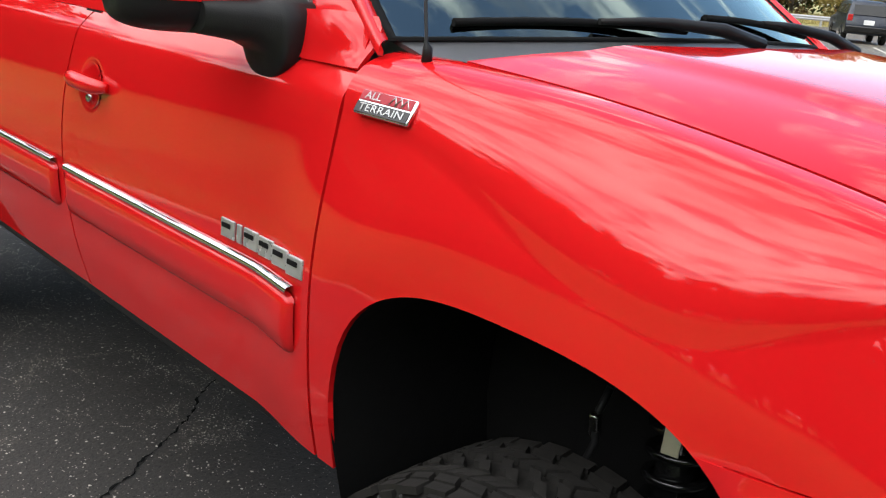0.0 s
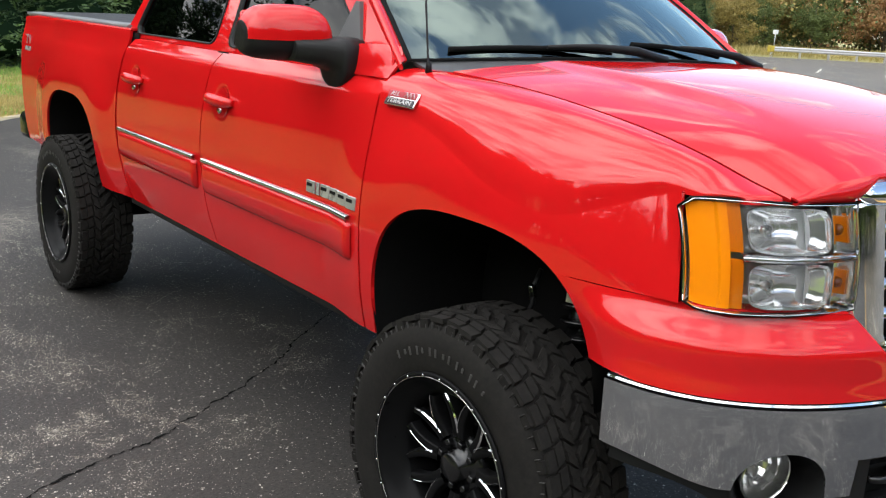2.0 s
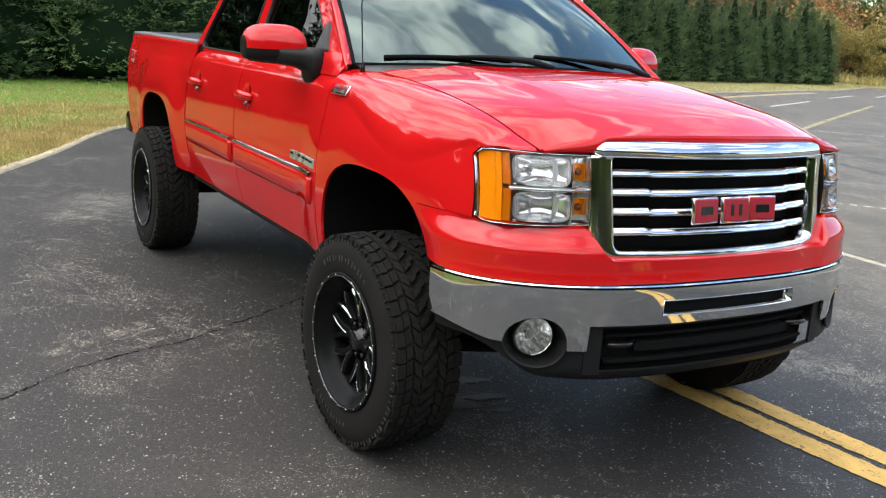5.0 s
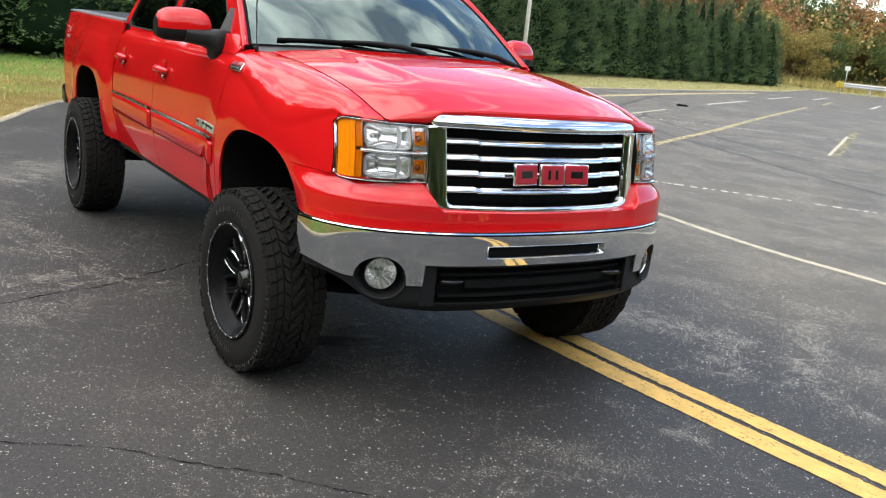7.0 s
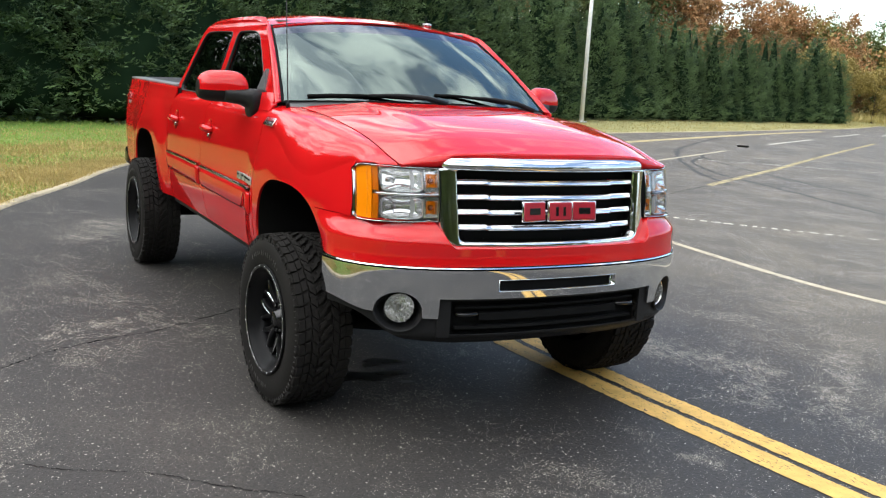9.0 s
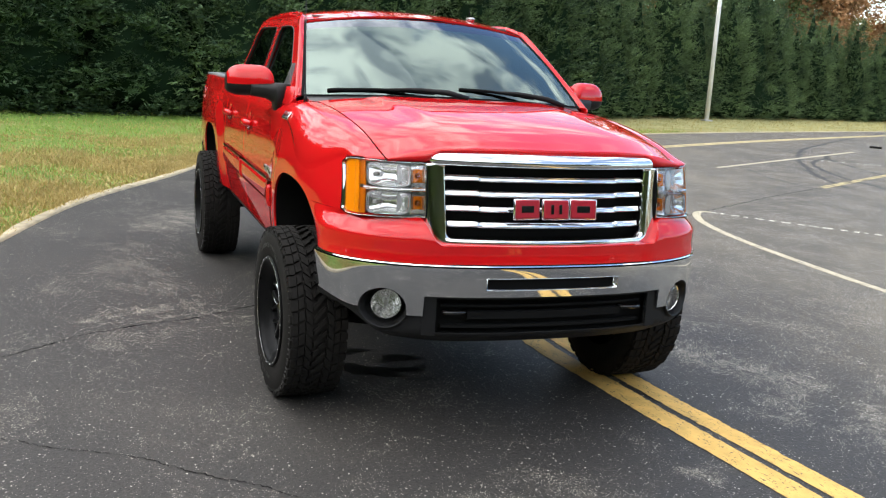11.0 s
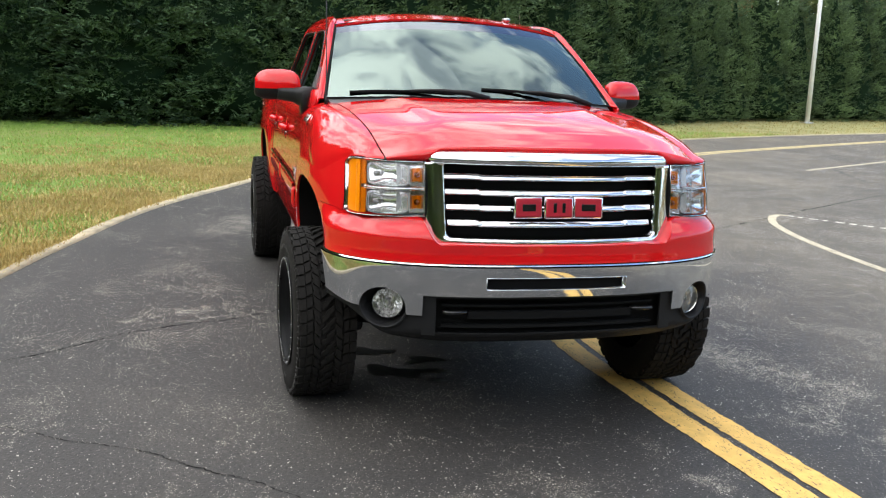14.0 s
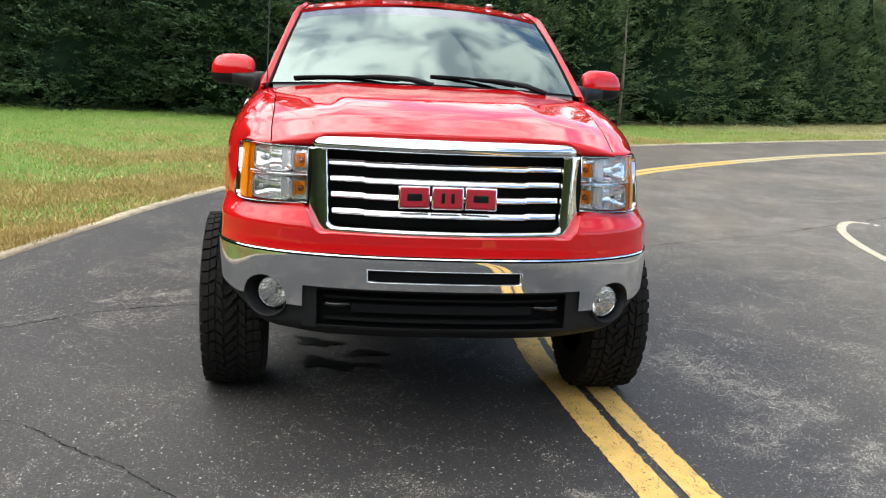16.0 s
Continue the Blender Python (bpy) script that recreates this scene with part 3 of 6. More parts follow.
dotted([(-5.74, 5.75), (-5.12, 6.20), (-4.59, 6.60), (-3.9, 7.2), (-2.75, 8.23), (3, 13.2)], 0.085, WORN_WHITE, "faded dotted white line on asphalt", 4)
marking([(-8.36, 9.9), (-9.75, 12.25), (-11.3, 14.9), (-14.2, 19.6), (-20.4, 30.0)], 0.15, WORN_YELLOW, "faded yellow bay line on asphalt", 5)
marking([(-11.2, 9.8), (-15.85, 17.65)], 0.11, WHITE, "white bay line on asphalt", 6)
marking([(-7.37, 13.8), (-12.2, 21.5)], 0.24, FADED_YELLOW, "patchy faded yellow bay line on asphalt", 7)
marking([(-7.47, 13.8), (-10.9, 19.25)], 0.075, WHITE, "thin white line over the yellow bay line", 12, z=0.009)
marking([(-24.1, 32.1), (-26.7, 37.0)], 0.14, WORN_WHITE, "faded white bay line on asphalt", 8)
marking([(-22.5, 33.9), (-25.3, 38.4)], 0.15, WORN_YELLOW, "faded yellow bay line on asphalt", 9)
marking([(-18.75, 22.5), (-21.8, 28.1)], 0.13, WORN_WHITE, "faded white bay line on asphalt", 10)
dotted([(-13.15, 14.1), (-12.07, 15.6), (-9.7, 18.4), (-7.0, 21.6)], 0.11, WORN_WHITE, "faint dotted white line on asphalt", 11)
for k in range(5):
    marking([(-10 - k * 4.0, 33 + k * 1.2), (-12.8 - k * 4.0, 38 + k * 1.2)], 0.12, WORN_WHITE, "faded white bay line on asphalt", 20 + k)

cracks = [[(-0.4, -3.3), (-0.70, -2.65), (-0.94, -2.28), (-1.23, -1.97), (-1.40, -1.52), (-1.61, -1.07), (-1.88, -0.70), (-2.4, -0.1), (-3.1, 0.9), (-3.9, 2.4), (-4.5, 3.6), (-4.96, 4.41)],
          [(0.15, -2.75), (0.51, -2.19), (0.64, -1.95), (0.84, -1.70), (1.06, -1.43), (1.3, -1.17), (1.59, -0.82), (2.1, -0.5)],
          [(1.5, 3.0), (2.6, 3.3), (3.5, 3.2)],
          [(-4.96, 4.41), (-5.6, 5.35), (-6.41, 6.63), (-7.53, 8.41), (-8.42, 10.03)]]
for k, line in enumerate(cracks):
    marking(line, (0.013, 0.006, 0.010, 0.024)[k], CRACK, "thin jagged crack in the asphalt", 30 + k, 0.024, 0.003, "pavement_crack")
# tyre marks in the far lot
for k, line in enumerate([[(-26, 29.0), (-20.3, 21.3), (-17.6, 17.9), (-16.0, 16.0), (-13.3, 13.6), (-11.5, 12.3), (-10.2, 11.4), (-8.4, 10.5)], [(-15.2, 16.2), (-13.7, 14.8), (-11.4, 13.7), (-9.4, 13.0), (-7.7, 12.5), (-4.2, 11.8)],
                          [(-13.8, 14.9), (-12.6, 13.4), (-10.4, 12.0), (-8.6, 11.4), (-7.0, 10.9), (-5.9, 10.5), (-3, 9.8)], [(-11.5, 10.6), (-9.8, 9.9), (-8.6, 9.7), (-8.0, 9.7)]]):
    marking(line, (0.20, 0.13, 0.15, 0.06)[k], plain("tyre_mark", (0.068, 0.064, 0.060), 0.8, vary=0.35, scale=2.0) if k == 0 else bpy.data.materials["tyre_mark"], "dark curved tyre skid mark", 40 + k, 0.02, 0.003, "skid_mark")


def blot(cx, cy, size, seed, long=1.0, turn=0.0):
    rnd = random.Random(seed)
    bm = bmesh.new()
    ring = []
    for k in range(40):
        a = 2 * math.pi * k / 40
        r = size * (0.55 + 0.55 * noise.noise((math.cos(a) * 1.7 + seed, math.sin(a) * 1.7, seed * 0.7)) + rnd.uniform(-0.06, 0.06))
        x, y = r * math.cos(a) * long, r * math.sin(a)
        ring.append(bm.verts.new((cx + x * math.cos(turn) - y * math.sin(turn), cy + x * math.sin(turn) + y * math.cos(turn), 0.005)))
    f = bm.faces.new(ring)
    bmesh.ops.triangulate(bm, faces=[f])
    return bm


for k, (x, y, s, lg, tn) in enumerate([(-0.63, -0.59, 0.13, 1.7, 1.1), (-0.22, -0.50, 0.15, 1.6, 1.0), (-0.42, -0.30, 0.10, 2.0, 1.5), (-0.20, -0.26, 0.045, 3.4, 1.4), (-0.03, -0.28, 0.04, 1.8, 1.6)]):
    tagged(part("oil_stain", blot(x, y, s, 3 + k, lg, tn), OIL), "small dark wet oil stain on the asphalt", "oil stain", kind="structure")

# ---- the pickup: front axle over x = 0, nose towards +x ----
truck = thing("pickup_truck", "lifted bright red crew cab pickup parked on asphalt", "pickup truck")
BELT, SILL = 1.475, 0.665
REAR_AXLE, R_TYRE = -3.645, 0.447
PROFILE = [(0.60, 0.955), (0.70, 0.978), (0.80, 0.996), (0.95, 1.008), (1.08, 1.013), (1.22, 1.010), (1.34, 1.000), (1.415, 0.988), (1.435, 0.978), (1.48, 0.940)]
ARCH_F = (-0.060, 0.460, 0.70, 0.445)     # middle, half width, foot, height
ARCH_R = (REAR_AXLE - 0.03, 0.455, 0.70, 0.43)


def arch_z(x, arch, n=2.9):
    c, a, z0, h = arch
    u = abs((x - c) / a)
    return z0 + h * (1 - u ** n) ** (1 / n) if u < 1 else z0


def flare(x, z):
    """How far the panel swells round a wheel opening."""
    out = 0.0
    for c, a, z0, h in (ARCH_F, ARCH_R):
        u = (abs((x - c) / (a + 0.10)) ** 2.6 + abs(max(z - z0, 0) / (h + 0.10)) ** 2.6) ** (1 / 2.6)
        out = max(out, 0.032 * ease((1.48 - u) / 0.52))
    return out


def side_y(x, z):
    y = smooth_line(PROFILE, z) + flare(x, z)
    y -= 0.042 * ease((x + 0.75) / 0.95) * ease((z - 0.98) / 0.56)      # the fenders round over sooner than the doors
    y -= 0.090 * ease(x / 0.62) ** 1.3 + 0.02 * ease((-4.2 - x) / 0.7)
    return y


def xs_for(a, b, marks=(), n=40):
    """Stations from a to b, close together at the marks."""
    s = set(steps(a, b, n))
    for m in marks:
        for d in (0.0015, 0.004, 0.009, 0.018, 0.035):
            s |= {m - d, m + d}
        s.add(m)
    return sorted(x for x in s if min(a, b) <= x <= max(a, b))


def skew(x0, bulge=0.0, lean=0.0, z0=0.66, z1=1.475):
    """A door edge: where it stands at each height."""
    return lambda z: x0 + bulge * math.sin(math.pi * (z - z0) / (z1 - z0)) + lean * (z - z0)


EDGE_A, EDGE_B, EDGE_C = skew(-0.583, 0.0, 0.0), skew(-1.80, -0.09, 0.0), skew(-2.83, -0.11, 0.02)


def door_panel(name, front, rear, sgn, foot=SILL):
    """A lower door skin between two shaped edges."""
    rows = []
    for s in steps(0, 1, 96):
        row = []
        for z in steps(foot, BELT, 64):
            x = (rear(z) + 0.004) * (1 - s) + (front(z) - 0.0045) * s
            dent = max(0.022 * ease((0.068 - math.hypot(x - hx, z - 1.283)) / 0.030) for hx in (-1.69, -2.67))
            row.append((x, sgn * (side_y(x, z) - dent), z))
        rows.append(row)
    return part(name, sheet(rows, 0.014, flip=sgn > 0), RED, truck)


# plan of the nose
NW, NX, NA, NP = 0.988, 0.40, 0.555, 2.5


def nose(y, off=0.0):
    """The point of the nose's plan at half width y, off metres outside it."""
    s = 1 if y >= 0 else -1
    u = min(abs(y) / NW, 0.99999)
    x = NX + NA * (1 - u ** NP) ** (1 / NP)
    g = np.array([((x - NX) / NA) ** (NP - 1) / NA, u ** (NP - 1) / NW])
    g /= np.linalg.norm(g)
    return x + g[0] * off, s * (abs(y) + g[1] * off)


def nose_ys(marks=(), tip=0.9995, n=90):
    ys = {NW * math.sin(a) ** (2 / NP) for a in steps(0, math.pi / 2, n)}
    for m in marks:
        ys |= {m - 0.002, m + 0.002}
    ys = sorted(y for y in ys if y <= tip * NW)
    return [-y for y in ys[::-1]] + [y for y in ys if y > 1e-9]


def nose_sheet(low, high, off, ys, nz=10, thick=0.01):
    """A sheet round the nose between two heights that follow y."""
    rows = []
    for y in ys:
        zl, zh = low(abs(y)), high(abs(y))
        rows.append([(*nose(y, off(abs(y), z)), z) for z in steps(zl, zh, nz)])
    return sheet(rows, thick, flip=False)


DROP = [(0, 0), (0.25, 0.10), (0.45, 0.24), (0.67, 0.46), (0.81, 0.66), (0.91, 0.85), (1, 1)]


def seam_z(x):
    """The height of the gap between hood and fender."""
    return 1.512 - 0.184 * smooth_line(DROP, (x + 0.42) / 1.15)


def seam_y(x):
    return smooth_line([(-0.6, 0.845), (-0.2, 0.815), (0.3, 0.785), (0.55, 0.775), (0.75, 0.762)], x)


def fender(sgn):
    stations = xs_for(-0.578, 0.715, (-0.52, 0.318, 0.598, ARCH_F[0] + ARCH_F[1], ARCH_F[0] - ARCH_F[1]), 70)
    over = [(0.50, 1.2), (0.545, 0.927), (0.605, 0.884), (0.657, 0.848), (0.717, 0.784)]

    def low(x):
        if x < ARCH_F[0] - ARCH_F[1]:
            return SILL
        if x < 0.318:
            return arch_z(x, ARCH_F)
        return 1.074 if x < 0.598 else 1.314 + 0.010 * ease((x - 0.60) / 0.1)
    rows = []
    for x in stations:
        zt = seam_z(x) - 0.002
        ys = seam_y(x)
        zs = zt - smooth_line([(-0.6, 0.10), (-0.3, 0.145), (0.0, 0.225), (0.25, 0.235), (0.45, 0.18), (0.60, 0.10), (0.66, 0.05), (0.72, 0.012)], x)
        # the shoulder narrows towards the lamp and runs out above it
        zs += (max(zs, 1.320) - zs) * ease((x - 0.17) / 0.43)
        lo = min(low(x), zs - 0.002)
        if x > 0.598:
            lo = min(low(x), zt - 0.004)
            zs = min(max(zs, lo + 0.001), zt - 0.002)
        def yy(z):
            return min(side_y(x, z), smooth_line(over, x - 0.055 * lean)) if x > 0.5 else side_y(x, z)
        lean = ease((x - 0.40) / 0.19)
        row = [(x - 0.055 * lean * min(1.0, max(0.0, (z - 1.074) / 0.24)), sgn * (side_y(x, z) if x < 0.598 else yy(z)), z) for z in steps(lo, zs, 22)]
        y0 = abs(row[-1][1])
        xt = row[-1][0]
        for k in range(1, 15):
            a = math.pi / 2 * k / 14
            row.append((xt + (x - xt) * k / 14, sgn * (ys + (y0 - ys) * math.cos(a) ** 0.95), zs + (zt - zs) * math.sin(a) ** 0.95))
        rows.append(row)
    rows.append([(x + 0.004, y, 1.312) for x, y, z in rows[-1]])
    ob = part("fender", sheet(rows, 0.012, flip=sgn > 0), RED, truck)
    return ob


def liner(arch, sgn, inner, name="wheel_well"):
    """The black lining of a wheel opening and its inner wall."""
    c, a, z0, h = arch
    pts = [(c - a + 0.02, z0 - 0.15)] + [(c + a * math.sin(t) , arch_z(c + a * math.sin(t) * 0.9999, arch)) for t in steps(-math.pi / 2, math.pi / 2, 40)] + [(c + a, z0 + 0.12)]
    rows = []
    for x, z in pts:
        yo = side_y(x, z) - 0.004
        rows.append([(x, sgn * y, z + 0.003) for y in (yo, yo - 0.03, (yo + inner) / 2, inner)])
    bm = sheet(rows, 0.0)
    wall = bmesh.new()
    wall.faces.new([wall.verts.new((x, sgn * inner, z)) for x, z in [(c - a, z0 - 0.27)] + pts + [(c + a, z0 - 0.27)]])
    return part(name, join(bm, wall), MATT_BLACK, truck)


def window_band(sgn):
    """The painted frame of the side windows above the belt, with both openings through it, and the panes."""
    GY = [(1.46, 0.945), (1.48, 0.940), (1.62, 0.890), (1.78, 0.835), (1.92, 0.790), (1.975, 0.765), (2.03, 0.715)]

    def gy(z):
        return smooth_line(GY, z)

    def top(x):
        return smooth_line([(-2.98, 1.50), (-2.90, 1.64), (-2.78, 1.86), (-2.66, 1.985), (-2.50, 2.02), (-2.0, 2.035), (-1.45, 2.025), (-1.28, 1.985), (-1.16, 1.915), (-0.56, 1.51)], x)

    def rounded(x, x0, x1, zb, zt, r=0.05):
        d = min(x - x0, x1 - x)
        ins = r - math.sqrt(max(r * r - (r - d) ** 2, 0)) if d < r else 0.0
        return min(zb + ins, (zb + zt) / 2), max(zt - ins, (zb + zt) / 2)
    W1, W2 = (-1.80, -0.72), (-2.85, -1.915)

    def opening(x):
        if W1[0] < x < W1[1]:
            zt = smooth_line([(-1.80, 1.935), (-1.45, 1.935), (-1.30, 1.905), (-1.19, 1.835), (-0.72, 1.505)], x)
            return rounded(x, W1[0], W1[1] + 0.2, 1.497, max(zt, 1.498))
        if W2[0] < x < W2[1]:
            zt = smooth_line([(-2.85, 1.56), (-2.74, 1.78), (-2.66, 1.895), (-2.56, 1.935), (-1.91, 1.935)], x)
            return rounded(x, W2[0], W2[1], 1.497, zt)
        return None
    stations = xs_for(-2.975, -0.575, (*W1, *W2, -1.86), 110)
    low_rows, high_rows = [], []
    for x in stations:
        o = opening(x)
        zt = max(top(x), 1.478)
        zb, zo = o if o else ((1.476 + zt) / 2,) * 2
        zb, zo = min(zb, zt - 0.001), min(zo, zt - 0.0005)
        low_rows.append([(x, sgn * gy(z), z) for z in steps(1.476, zb, 8)])
        high_rows.append([(x, sgn * gy(z), z) for z in steps(zo, zt, 8)])
    ob = part("window_frame", join(sheet(low_rows, 0.02, flip=sgn > 0), sheet(high_rows, 0.02, flip=sgn > 0)), RED, truck)
    for w in (W1, W2):
        rows = []
        for x in steps(w[0] - 0.015, w[1] + 0.015, 24):
            o = opening(min(max(x, w[0] + 0.001), w[1] - 0.001))
            rows.append([(x, sgn * (gy(z) - 0.014), z) for z in steps(o[0] - 0.015, o[1] + 0.012, 10)])
        part("side_window", sheet(rows, 0.004, flip=sgn > 0), TINTED, truck, "dark tinted side window")
        xs2 = steps(w[0] + 0.003, w[1] - 0.003, 46)
        line = [(x, opening(x)[1]) for x in xs2] + [(x, opening(x)[0]) for x in xs2[::-1]]
        cx, cz = sum(p[0] for p in line) / len(line), sum(p[1] for p in line) / len(line)
        loops = []
        for sc, off in ((1.0, -0.001), (1.0, 0.004), (0.975, 0.003), (0.97, -0.012)):
            loops.append([(cx + (x - cx) * sc, sgn * (gy(cz + (z - cz) * sc) + off), cz + (z - cz) * sc) for x, z in line])
        part("window_trim", rings(loops), BLACK, truck, "black rubber window trim")
    return gy


def roof_panel():
    rows = []
    for x in xs_for(-2.70, -1.235, (), 26):
        zc = smooth_line([(-2.72, 2.035), (-2.4, 2.075), (-1.9, 2.085), (-1.5, 2.072), (-1.235, 2.032)], x)
        ze = smooth_line([(-2.72, 1.955), (-2.55, 1.998), (-2.0, 2.010), (-1.5, 2.002), (-1.235, 1.957)], x)
        row = []
        for u in steps(-1, 1, 33):
            front = max(0.0, (x + 1.5) / 0.265)
            row.append((x + 0.055 * (1 - abs(u) ** 2.2) * front, 0.752 * u, ze + (zc - ze) * (1 - abs(u) ** 2.3)))
        rows.append(row)
    return part("roof", sheet(rows, 0.02, flip=False), RED, truck)


def glass_sheet(bottom, upper, sag, nu=28, nv=16):
    rows = []
    for u in steps(-1, 1, nu):
        a, b = Vector(bottom(u)), Vector(upper(u))
        n = Vector((0.55, 0, 0.83))
        rows.append([a.lerp(b, v) + n * sag * math.sin(math.pi * v) for v in steps(0, 1, nv)])
    return rows


def ws_low(u):
    return (-0.40 - 0.185 * abs(u) ** 2.2, 0.876 * u, 1.562 - 0.030 * u * u)


def ws_high(u):
    return (-1.185 - 0.075 * u * u, 0.735 * u, 2.022 - 0.055 * abs(u) ** 2.4)


def cab_glass():
    pane = glass_sheet(ws_low, ws_high, 0.02, 28, 21)
    ws = part("windshield", sheet([r[:18] for r in pane], 0.005), WINDSHIELD, truck, "green-tinted windshield reflecting clouds")
    part("shade_band", sheet([r[17:] for r in pane], 0.005), SHADE_BAND, ws, "grey-tinted band along the top of the glass")
    # dark band round the glass
    loops = []
    for k, off in ((1.012, 0.000), (1.006, 0.005), (0.990, 0.004), (0.988, -0.004)):
        lp = []
        for side in range(4):
            for s in steps(0, 1, 21)[:-1]:
                u, v = ((2 * s - 1, 0), (1, s), (1 - 2 * s, 1), (-1, 1 - s))[side]
                u, v = u * k, 0.5 + (v - 0.5) * k
                p = Vector(ws_low(u)).lerp(Vector(ws_high(u)), v) + Vector((0.55, 0, 0.83)) * (0.02 * math.sin(math.pi * max(0, min(1, v))) + off)
                lp.append(p)
        loops.append(lp)
    part("windshield_seal", rings(loops), MATT_BLACK, truck, "black band round the windshield")
    rear_low = lambda u: (-2.985 + 0.06 * u * u, 0.80 * u, 1.50)
    rear_high = lambda u: (-2.70 + 0.04 * u * u, 0.70 * u, 1.98)
    part("rear_window", sheet(glass_sheet(rear_low, rear_high, 0.0, 14, 8), 0.005), TINTED, truck)
    # pillars beside the windshield
    for sgn in (-1, 1):
        rows = []
        for v in steps(0.0, 1.0, 24):
            a = Vector(ws_low(1.004)).lerp(Vector(ws_high(1.004)), v) + Vector((0.55, 0, 0.83)) * 0.02 * math.sin(math.pi * max(0, v))
            z = 1.505 + (1.995 - 1.505) * v
            x = smooth_line([(1.50, -0.55), (1.91, -1.155), (1.985, -1.28), (2.02, -1.4)], z)
            y = smooth_line([(1.46, 0.945), (1.62, 0.890), (1.78, 0.835), (1.92, 0.790), (1.975, 0.765), (2.03, 0.715)], z)
            b = Vector((x, y, z))
            row = []
            for s in steps(0, 1, 8):
                p = a.lerp(b, s) + Vector((0.45, 0.55, 0.35)).normalized() * 0.022 * math.sin(math.pi * s)
                row.append((p.x, sgn * p.y, p.z))
            rows.append(row)
        part("pillar", sheet(rows, 0.012, flip=sgn > 0), RED, truck)


def hood_front(y):
    return 0.852 - 0.20 * min(y, 0.6) ** 2 - 0.30 * max(0.0, y - 0.6)


def hood():
    rows = []
    ys = sorted(set(steps(-1, 1, 61)) | {-0.62, -0.58, 0.58, 0.62, -0.66, 0.66})
    for s in steps(0, 1, 54):
        row = []
        for u in ys:
            a = abs(u)
            x_back = -0.25 - 0.17 * a ** 2
            x_front = hood_front(0.76 * a)
            x = x_back + (x_front - x_back) * s
            fall = smooth_line(DROP, s)
            side_z = 1.512 - 0.184 * fall
            mid_z = 1.562 - 0.164 * fall - 0.006 * ease((s - 0.9) / 0.1)
            # raised middle between two soft creases that spread to the front
            cr = smooth_line([(0, 0.64), (0.6, 0.60), (1, 0.70)], s)
            k = ease((a - cr + 0.05) / 0.14)
            inner = 1.0 - 0.10 * (a / cr) ** 2
            outer = 0.66 * (1 - max(0.0, (a - cr) / (1.0001 - cr)) ** 1.6)
            soft = ease((s - 0.45) / 0.42)
            z = side_z + (mid_z - side_z) * (((1 - k) * inner + k * outer) * (1 - soft) + (1 - a ** 4.2) * soft)
            row.append((x, (seam_y(x) - 0.006) * u, z))
        rows.append(row)
    ob = part("hood", sheet(rows, 0.014, flip=False), RED, truck)
    lip = []
    for u in steps(-1, 1, 41):
        a = abs(u)
        x = hood_front(0.76 * a)
        z = 1.328 + 0.064 * (1 - a ** 4.2)
        corner = ease((a - 0.70) / 0.08)
        foot = min(z - 0.006, 1.372 - 0.046 * corner)
        roll = 0.004 + 0.014 * corner
        lip.append([(x - 0.001, 0.756 * u, z), (x + roll * 0.6, 0.756 * u, z - 0.25 * (z - foot)), (x + roll, 0.756 * u, z - 0.6 * (z - foot)), (x + roll * 0.7, 0.756 * u, foot), (x - 0.06, 0.756 * u, foot - 0.008)])
    part("hood_edge", sheet(lip, 0.006), RED, ob)
    cowl = []
    for u in steps(-1, 1, 31):
        a = abs(u)
        p = Vector((-0.245 - 0.17 * a ** 2, 0.83 * u, 1.545 - 0.045 * a * a))
        q = Vector(ws_low(u * 0.985)) + Vector((0, 0, 0.002))
        cowl.append([p + Vector((0, 0, -0.012)), p.lerp(q, 0.5) + Vector((0, 0, -0.015)), q + Vector((-0.02, 0, 0.0))])
    part("cowl", sheet(cowl, 0.01), COWL, truck, "grey plastic cowl under the windshield")
    return ob


def wipers():
    for piv, mid, tip in (((-0.30, 0.02, 1.565), (-0.42, -0.30, 1.612), (-0.545, -0.74, 1.585)), ((-0.36, 0.66, 1.545), (-0.45, 0.36, 1.618), (-0.455, 0.02, 1.625))):
        piv, mid, tip = Vector(piv), Vector(mid) - Vector((0, 0, 0.014)), Vector(tip) - Vector((0, 0, 0.010))
        elbow = piv.lerp(mid, 0.35) + Vector((0, 0, 0.016))
        w = part("wiper", tube([piv, elbow, piv.lerp(mid, 0.8) + Vector((0, 0, 0.008)), mid, mid.lerp(tip, 0.25)], [0.016, 0.016, 0.012, 0.010, 0.007], 10), BLACK, truck, "black windshield wiper")
        a = mid.lerp(piv, 0.45) + Vector((-0.02, 0, 0.004))
        blade = [a.lerp(tip, s) + Vector((-0.012, 0, -0.004 + 0.010 * math.sin(math.pi * s))) for s in steps(0, 1, 12)]
        part("wiper_blade", tube(blade, 0.009, 6), MATT_BLACK, w)


